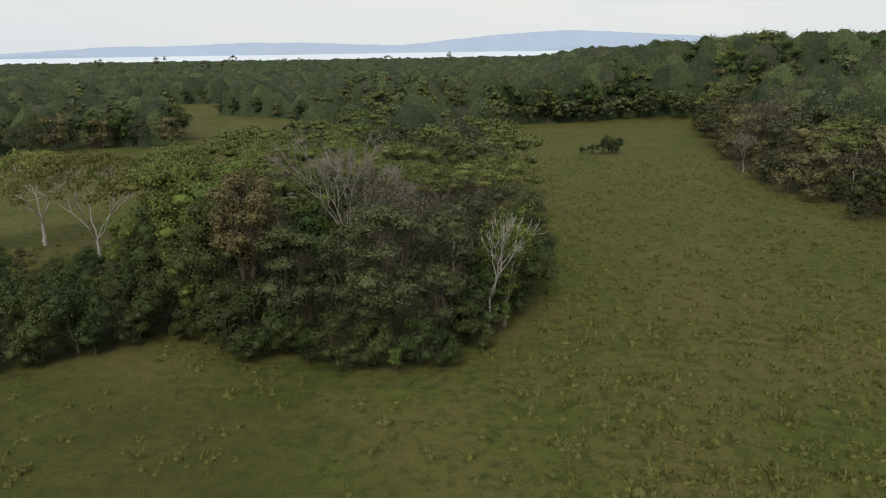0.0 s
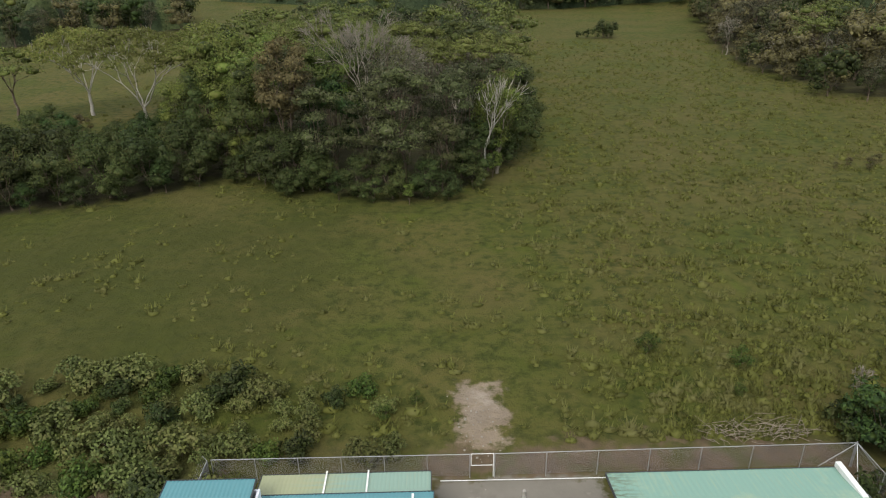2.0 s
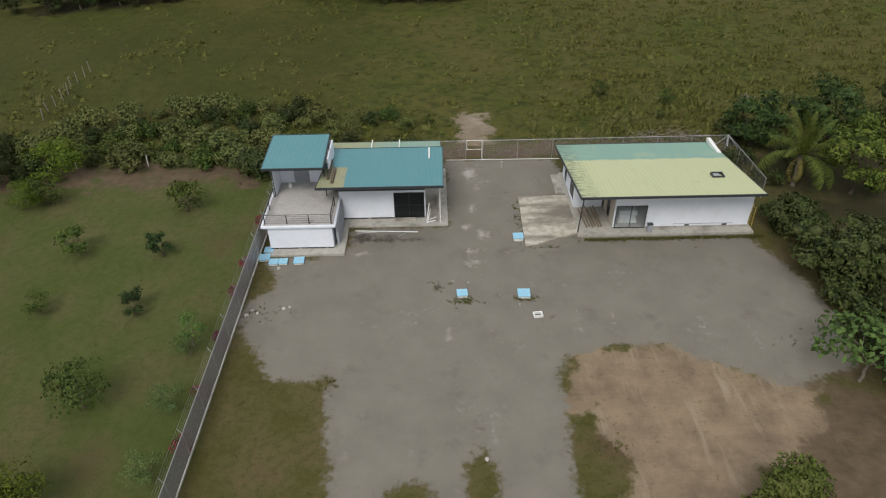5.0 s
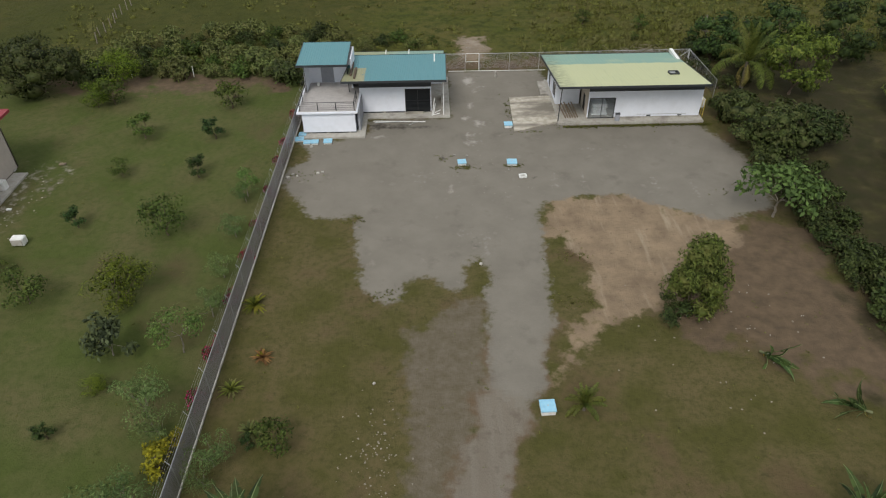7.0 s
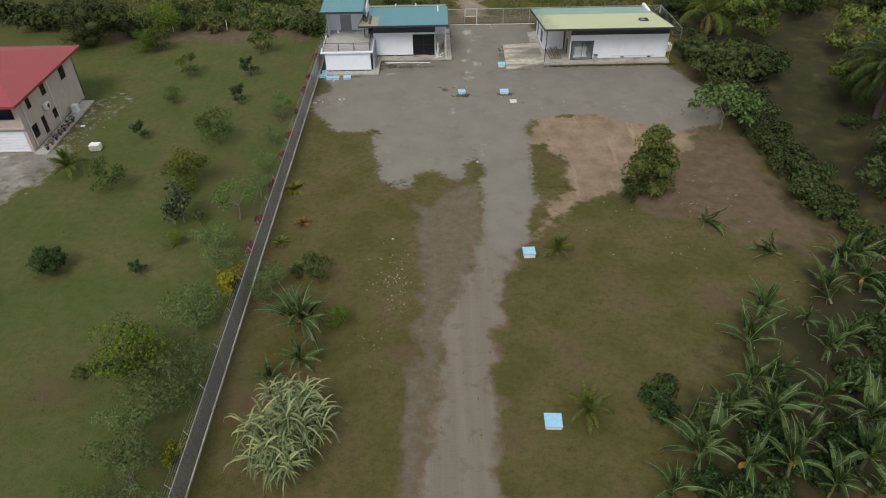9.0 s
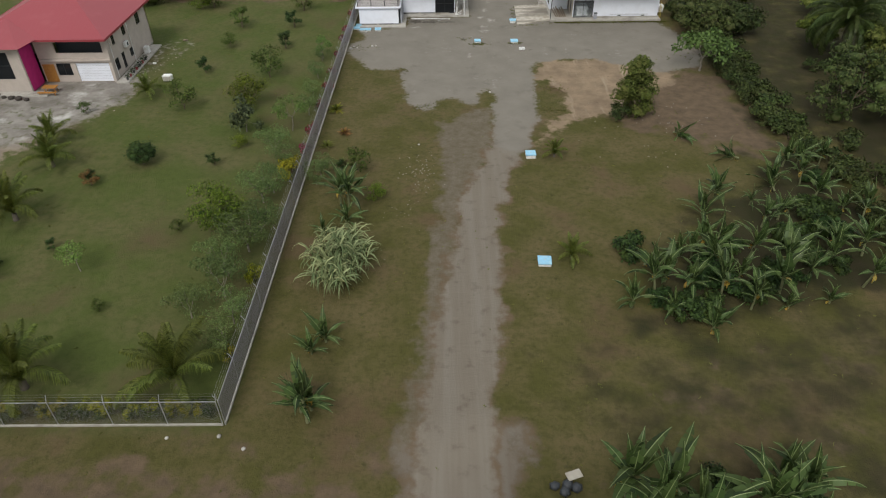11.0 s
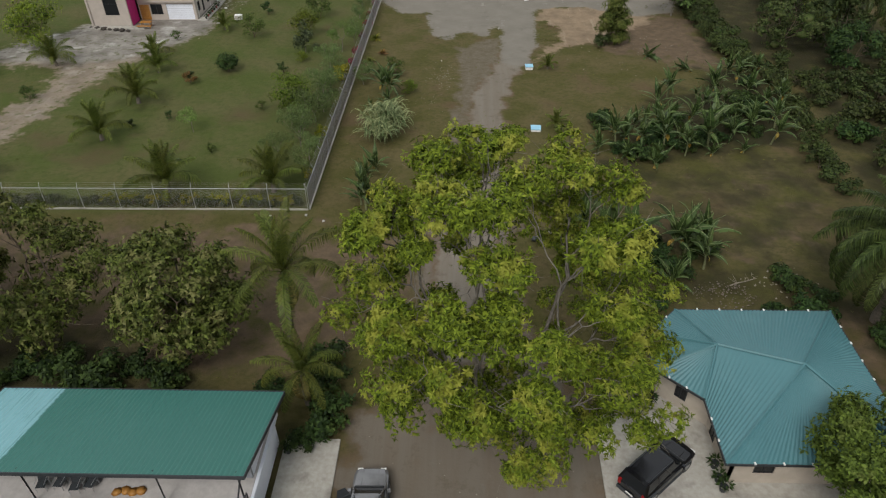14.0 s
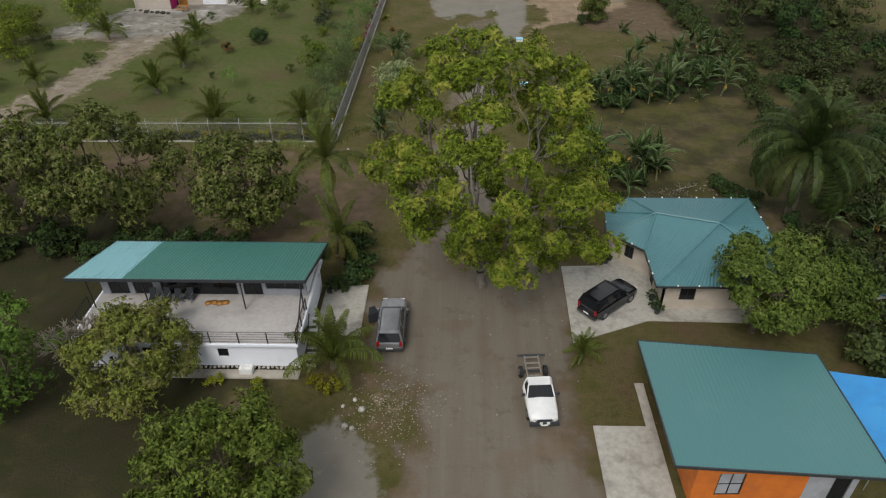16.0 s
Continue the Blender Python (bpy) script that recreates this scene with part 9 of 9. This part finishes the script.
def wire_fence(name, label, p, q, gap, high=1.9, arms=0.45, out=(0, 0), pitch=0.07, gauge=0.011, kerb=True):
    f = new(name)
    p, q = np.array(p, float), np.array(q, float)
    L = np.linalg.norm(q - p)
    n = max(1, round(L / gap))
    S = M["steel"]
    tubes = {}
    for k in range(n + 1):
        x, y = p + (q - p) * k / n
        post = rod("post", S, f, (x, y, -0.1), (x, y, high + 0.02), 0.035)
        if arms:
            rod("arm", S, f, (x, y, high), (x + out[0] * arms * 0.5, y + out[1] * arms * 0.5, high + arms), 0.025)
    for a in range(n):
        u, v = p + (q - p) * a / n, p + (q - p) * (a + 1) / n
        rod("top_rail", S, f, (*u, high), (*v, high), 0.03)
    if arms:
        for k in range(3):
            s = (k + 1) / 3 * arms
            rod("barbed_wire", M["wire"], f, (p[0] + out[0] * s * 0.5, p[1] + out[1] * s * 0.5, high + s), (q[0] + out[0] * s * 0.5, q[1] + out[1] * s * 0.5, high + s), 0.006, 3)
    part("netting", chain_link(*p, *q, 0.2, high, pitch, gauge, M["wire"]), f, "grey woven wire netting")
    if kerb:
        d = (q - p) / L
        nn = np.array([-d[1], d[0]]) * 0.05
        V = [(*(p + nn), -0.2), (*(q + nn), -0.2), (*(q - nn), -0.2), (*(p - nn), -0.2), (*(p + nn), 0.12), (*(q + nn), 0.12), (*(q - nn), 0.12), (*(p - nn), 0.12)]
        part("kerb", Geo().add(V, [(3, 2, 1, 0), (4, 5, 6, 7), (0, 1, 5, 4), (1, 2, 6, 5), (2, 3, 7, 6), (3, 0, 4, 7)]).mesh("kerb", M["concrete"]), f, "low concrete kerb")
    return tagged(f, label, "fence")


def fences():
    wire_fence("side_fence", "long galvanised chain-link fence on a concrete kerb", (-19.45, 17.9), (-20.1, -77.6), 3.8, 2.5, 0.5, (-1, 0), 0.05, 0.019)
    wire_fence("front_fence", "chain-link fence with slanted barbed-wire arms", (-20.25, -77.65), (-92, -77.9), 3.8, 2.45, 0.5, (0, 1), 0.09, 0.005)
    wire_fence("back_fence", "chain-link fence with pipe top rail behind the houses", (-19.2, 18.1), (1.4, 18.0), 3.4, 2.4, 0, (0, 0), 0.07, 0.005, False)
    wire_fence("back_fence", "chain-link fence with pipe top rail behind the houses", (3.4, 18.0), (32.6, 18.2), 4.2, 2.4, 0, (0, 0), 0.07, 0.005, False)
    g = tagged(new("field_gate"), "white pipe gate in the back fence", "gate")
    for z in (1.25, 2.42):
        rod("rail", M["white_pvc"], g, (1.5, 18.0, z), (3.3, 18.0, z), 0.03)
    for x, z in ((1.5, 1.22), (3.3, 0.05)):
        rod("stile", M["white_pvc"], g, (x, 18.0, z), (x, 18.0, 2.45), 0.035)
    b = tagged(new("bottom_pipe"), "pale pipe lying along the foot of the back fence", "pipe")
    rod("pipe", M["white_pvc"], b, (-1.0, 17.6, 0.08), (12.6, 17.5, 0.08), 0.035)
    c = tagged(new("corner_brace"), "braced corner post of the back fence", "fence post")
    rod("post", M["steel"], c, (32.7, 18.2, -0.1), (32.7, 18.2, 2.5), 0.05)
    rod("brace", M["steel"], c, (32.7, 18.2, 2.35), (34.6, 17.3, 0.05), 0.035)
    rod("brace", M["steel"], c, (32.7, 18.2, 2.35), (32.0, 16.0, 0.05), 0.035)
    rod("brace", M["steel"], c, (32.7, 18.2, 2.35), (30.0, 18.2, 0.05), 0.035)
    wire_fence("end_fence", "chain-link fence at the plot's corner", (32.7, 18.1), (33.0, 8.0), 3.4, 2.4, 0, (0, 0), 0.07, 0.005, False)
    rng = np.random.RandomState(3)
    for k in range(9):
        f = tagged(new("timber_post"), "old leaning timber fence post in the pasture", "post", "old pasture fence")
        rod("post", M["bark_pale"], f, (0, 0, -0.2), (rng.normal(0, 0.08), rng.normal(0, 0.08), 1.7), 0.08)
        f.matrix_world = pose(-55.1 - 0.1 * k + rng.normal(0, 0.2), 31 + 2.2 * k, float(height(-55, 31 + 2.2 * k)))
    for x, y in ((-24.6, 17.2), (-45, 17.5), (-36.5, 17.6)):
        f = tagged(new("timber_post"), "pale timber post at the thicket's edge", "post", "old pasture fence")
        rod("post", M["white_pvc"], f, (0, 0, -0.2), (0.1, 0, 1.6), 0.06)
        f.matrix_world = pose(x, y, 0)


# ---- yard things ----


def inspection_box(x, y, turn=0.0, side=1.15, high=0.4):
    b = new("inspection_box")
    h = side / 2
    part("body", box(Geo(), -h, h, -h, h, -0.15, high).mesh("box_body", M["white_pvc"]), b, "white rendered box")
    lid = block("lid", M["blue_lid"], b, -h - 0.06, h + 0.06, -h - 0.06, h + 0.06, high + 0.003, high + 0.10, "pale blue lid", 0.02)
    for x1, x2 in ((-0.06, 0.06),):
        block("lid_handle", M["steel"], lid, x1, x2, -0.03, 0.03, high + 0.10, high + 0.14)
    b.matrix_world = pose(x, y, 0, 0, 0, turn)
    return tagged(b, "square concrete inspection box with pale blue lid", "inspection box", "inspection boxes")


def stone(x, y, r, seed, label="pale round stone on the ground", mat="stone"):
    rng = np.random.RandomState(seed)
    V, F = lump(np.zeros(3), r, rng, 0.65)
    me = mesh_of("stone", V, [F], [M[mat]], None, True)
    s = new("stone", me)
    s.matrix_world = pose(x, y, float(height(x, y)) + r * 0.25, 0, 0, seed * 40)
    return tagged(s, label, "stone", "loose stones")


def yard_things():
    for x, y, a, s, h in [(-0.13, -7.3, 3, 0.85, 0.2), (5.4, -7.5, -2, 1.0, 0.2), (4.5, -41.4, 2, 1.0, 0.35), (3.9, -60.1, -3, 1.1, 0.2), (5.85, 1.3, 0, 0.9, 0.25), (-19.0, -1.2, 4, 0.9, 0.1), (-18.0, -1.95, 0, 0.75, 0.1), (-17.1, -1.9, 2, 0.75, 0.1), (-15.6, -1.8, 3, 0.9, 0.1), (-18.8, 0.0, 0, 0.8, 0.1)]:
        inspection_box(x, y, a, s, h)
    inspection_box(31.2, -105.6, 12, 1.5, 0.3)
    c = tagged(new("concrete_block"), "white hollow concrete block lying in the yard", "block")
    for x0, x1, y0, y1 in ((-0.4, 0.4, -0.3, -0.2), (-0.4, 0.4, 0.2, 0.3), (-0.4, -0.3, -0.2, 0.2), (0.3, 0.4, -0.2, 0.2)):
        block("web", M["white_pvc"], c, x0, x1, y0, y1, 0, 0.22)
    c.matrix_world = pose(6.3, -10.3, 0, 0, 0, 6)
    p = tagged(new("pipe_stub"), "short grey pipe stub standing in the gravel", "pipe")
    rod("pipe", M["concrete"], p, (5.5, 15.6, 0), (5.5, 15.6, 0.8), 0.14, 10)
    rng = np.random.RandomState(14)
    for k, (x, y, r) in enumerate([(-19.0, -9.5, 0.28), (-18.6, -8.9, 0.24), (-18.1, -9.2, 0.2), (-15.9, -8.7, 0.26), (-15.4, -8.5, 0.2), (-17.4, -2.8, 0.25), (0.84, -24.9, 0.22), (-11.83, -119.2, 0.34), (-12.8, -120.7, 0.30), (-12.3, -120.9, 0.28), (-13.2, -118.9, 0.2), (-12.4, -118.3, 0.22), (-20.3, -78.6, 0.2), (-18.4, -79.6, 0.18), (-23.8, -78.7, 0.16), (4.9, -8.8, 0.18), (0.5, -5.6, 0.2), (-0.9, -5.4, 0.18), (-8, -38.6, 0.15), (22.3, -36.6, 0.2)]):
        stone(x, y, r, k)
    for k in range(7):
        stone(-66.0 + 1.12 * k, -24.6 - 0.27 * k, 0.42 + 0.1 * (k % 3), 60 + k, "dark weathered rock edging the house front", "rock_dark")
    # scattered chips of stone and rubble
    g = Geo()

    def scatter(n, cx, cy, sx, sy, lo, hi):
        for _ in range(n):
            x, y = rng.normal(cx, sx), rng.normal(cy, sy)
            g.add(*lump(np.array([x, y, float(height(x, y)) + 0.02]), rng.uniform(lo, hi), rng, 0.6))

    scatter(620, -9.6, -119.0, 1.7, 1.8, 0.02, 0.07)
    scatter(90, -7.4, -44.8, 1.0, 2.0, 0.03, 0.09)
    scatter(40, -9.0, -50.0, 1.2, 4.0, 0.03, 0.07)
    scatter(60, 1.0, -9.0, 3.0, 3.0, 0.03, 0.09)
    scatter(50, 20, -35, 5.0, 4.0, 0.04, 0.10)
    scatter(50, -46, -16, 1.5, 4.5, 0.05, 0.16)
    scatter(60, 23, -88.5, 2.0, 1.0, 0.04, 0.12)
    scatter(70, 2.5, 24, 1.2, 3.2, 0.05, 0.14)
    scatter(60, -1.0, -112, 6.0, 5.0, 0.03, 0.08)
    tagged(new("rubble", g.mesh("rubble", M["chippings"])), "scattered pale stone chips and rubble", "rubble", "", "stuff")
    # brushwood heap behind the fence
    h = Geo()
    for _ in range(150):
        x, y = rng.uniform(22.5, 31.5), rng.normal(22.3, 0.7)
        a, e = rng.uniform(0, 6.28), rng.normal(0, 0.25)
        L = rng.uniform(0.8, 2.2)
        z = rng.uniform(0.1, 0.8) * (1 - abs(x - 27) / 6) + 0.1
        d = np.array([math.cos(a), math.sin(a) * 0.5, e])
        h.add(*tube(bend((x, y, z), np.array([x, y, z]) + d * L, 0, rng, 3, 0.08), [0.035, 0.025, 0.01], 4))
    tagged(new("brushwood_heap", h.mesh("brushwood_heap", M["dry_branches"])), "heap of dry grey brushwood behind the fence", "brushwood", "", "stuff")
    bare_tree("small leafless bush with pale twigs", (37.6, 25.8), seed=17, tall=5.5, spread=0.45, trunk_r=0.10, depth=4)
    # a low heap of pale rubble beside the front bananas, with a bleached branch
    h = Geo()
    for k in range(170):
        a, r = rng.uniform(0, 6.28), 2.2 * math.sqrt(rng.uniform(0, 1))
        x, y = 17.2 + r * math.cos(a) * 1.2, -90.0 + r * math.sin(a) * 0.8
        h.add(*lump(np.array([x, y, 0.45 * max(0, 1 - (r / 2.2) ** 2)]), rng.uniform(0.03, 0.10), rng, 0.7))
    tagged(new("rubble_heap", h.mesh("rubble_heap", M["rubble"])), "low heap of pale rubble in the grass", "rubble", "", "stuff")
    for foot, tip in [((18.0, -88.9, 0.1), (20.4, -88.2, 0.35))]:
        h = Geo()
        h.add(*tube(bend(foot, tip, 0.04, rng, 5, 0.05), np.linspace(0.07, 0.03, 5), 5))
        for k in range(9):
            p = np.array(foot) + (np.array(tip) - np.array(foot)) * rng.uniform(0.2, 1.0)
            h.add(*tube(bend(p, p + rng.normal(0, 0.45, 3) * [1, 1, 0.5] + [0, 0, 0.25], 0, rng, 3, 0.1), [0.03, 0.02, 0.008], 4))
        tagged(new("dead_branch", h.mesh("dead_branch", M["bark_pale"], smooth=True)), "bleached dead branch lying on the grass", "branch")
    # tussocks of the pasture
    t = Geo()
    n = 24000
    u = rng.uniform(0, 1, n)
    ty = 20.5 + 250 * u ** 1.9
    tx = rng.uniform(-1, 1, n) * (70 + 0.35 * ty) + 15 + 0.1 * ty
    keep = (inside(tx, ty, CLUMP_EDGE) < -1) & (inside(tx, ty, PATH) < -0.5) & (ty > 21.8) & (inside(tx, ty, RIGHT_WOOD) < -2)
    # tussocks stand thicker on the right of the field, in drifts
    dens = 0.10 + 0.72 * smoothstep((tx - 2) / 25) + 0.35 * waves(tx, ty, 26, 5)
    keep &= rng.uniform(0, 1, n) < dens
    tx, ty = tx[keep], ty[keep]
    tz = height(tx, ty)
    size = rng.uniform(0.75, 1.8, len(tx)) * np.where(rng.uniform(0, 1, len(tx)) < 0.12, 1.5, 1.0)
    lump(np.zeros(3), 1.0, rng)
    base_v, base_f = ICO
    k, b = len(tx), len(base_v)
    jag = rng.uniform(0.7, 1.25, (k, b, 1))
    V = base_v[None] * jag * (size * 0.30)[:, None, None] * np.stack([rng.uniform(0.8, 1.5, k), rng.uniform(0.8, 1.3, k), rng.uniform(0.45, 0.8, k)], axis=1)[:, None, :]
    V = V + np.column_stack([tx, ty, tz])[:, None, :]
    F = base_f[None] + (np.arange(k) * b)[:, None, None]
    t.add(V.reshape(-1, 3), F.reshape(-1, 3))
    m = 13
    at = np.repeat(np.column_stack([tx, ty, tz + size * 0.12]), m, axis=0)
    sz = np.repeat(size, m)
    a = rng.uniform(0, 6.283, len(at))
    out = unit(np.column_stack([np.cos(a), np.sin(a), rng.uniform(0.9, 2.4, len(at))]))
    at = at + np.column_stack([np.cos(a), np.sin(a), a * 0]) * (sz * rng.uniform(0.05, 0.50, len(at)))[:, None]
    side = np.column_stack([-np.sin(a), np.cos(a), a * 0])
    ln, wd = (sz * rng.uniform(0.22, 0.46, len(at)))[:, None], (sz * 0.042)[:, None]
    V = np.stack([at - side * wd, at + side * wd, at + out * ln], axis=1).reshape(-1, 3)
    t.add(V, np.arange(len(V)).reshape(-1, 3))
    tagged(new("pasture_tussocks", t.mesh("pasture_tussocks", M["grass_tuft"], smooth=True)), "tussocks of coarse grass in the pasture", "grass", "", "stuff")
    # weeds and short tufts on the lawns
    w = Geo()
    n = 2600
    wx, wy = rng.uniform(-66, 32, n), rng.uniform(-100, 16, n)
    keep = (inside(wx, wy, YARD) < -0.3) & (inside(wx, wy, SAND) < 0.5) & (inside(wx, wy, REDROAD) < 0)
    keep &= rng.uniform(0, 1, n) < 0.45 + 0.55 * waves(wx, wy, 17, 8)
    wx, wy = wx[keep], wy[keep]
    for cx, cy, r, k in [(-0.1, -8.1, 0.6, 60), (5.5, -8.0, 0.5, 50), (-2.4, -6.2, 0.6, 14), (6.3, 4.5, 0.35, 60), (8.5, -0.2, 0.7, 16), (12.5, 0.9, 0.9, 12), (16, 0.95, 2.2, 1), (20, 0.9, 5.0, 1), (-7.5, -29, 0.9, 40), (-11.2, -17.6, 0.8, 26), (8.2, -30, 1.0, 40), (-18.5, -9.0, 1.2, 30), (9.5, -24, 0.9, 30), (28, -14, 2.0, 20)]:
        yy = (5.0 if cy == 4.5 else r)
        wx, wy = np.concatenate([wx, rng.normal(cx, r, k)]), np.concatenate([wy, rng.normal(cy, yy * 0.5, k)])
    # grass verge along the plinth of the yellow-roofed house
    wx = np.concatenate([wx, rng.uniform(12.4, 30.5, 800)])
    wy = np.concatenate([wy, 1.0 - np.abs(rng.normal(0, 0.24, 800))])
    at = np.repeat(np.column_stack([wx, wy, height(wx, wy) - 0.02]), 6, axis=0)
    a = rng.uniform(0, 6.283, len(at))
    out = unit(np.column_stack([np.cos(a), np.sin(a), rng.uniform(0.3, 0.9, len(at))]))
    w.add(*leaves(at, out, 0.20, 0.07, rng, 0.0, 0.1))
    tagged(new("lawn_weeds", w.mesh("lawn_weeds", M["weed"])), "low weeds and grass tufts in the lawns", "grass", "", "stuff")
    b = tagged(new("rubbish_sack"), "dark tied rubbish sack with grey scraps", "sack")
    g = Geo()
    for k in range(4):
        g.add(*lump(np.array([0.4 * k - 0.6, rng.normal(0, 0.2), 0.25]), 0.42, rng, 0.7))
    part("sack", g.mesh("sack", M["fascia"], smooth=True), b)
    part("scrap_sheet", box(Geo(), 0.3, 1.3, 0.1, 0.7, 0.45, 0.5).mesh("scrap_sheet", M["concrete_old"]), b)
    b.matrix_world = pose(2.6, -82.6, 0, 0, 0, 20)


M["chippings"] = surface("grey_brown_chippings", (0.28, 0.25, 0.20), (0.17, 0.15, 0.12), 6, (0.42, 0.39, 0.34), 0.9, 0.9)
fences()
yard_things()

# ---- the patterns that were only copied from are taken away ----
for ob in [o for o in scene.objects if o.parent is None and o.type == "EMPTY" and o.matrix_basis.translation.z < -50]:
    for o in (*ob.children_recursive, ob):
        bpy.data.objects.remove(o, do_unlink=True)

# ---- the plan's units become metres ----
for ob in [o for o in scene.objects if o.parent is None and o.type in {"MESH", "EMPTY"}]:
    ob.matrix_world = Matrix.Scale(SCALE, 4) @ ob.matrix_world
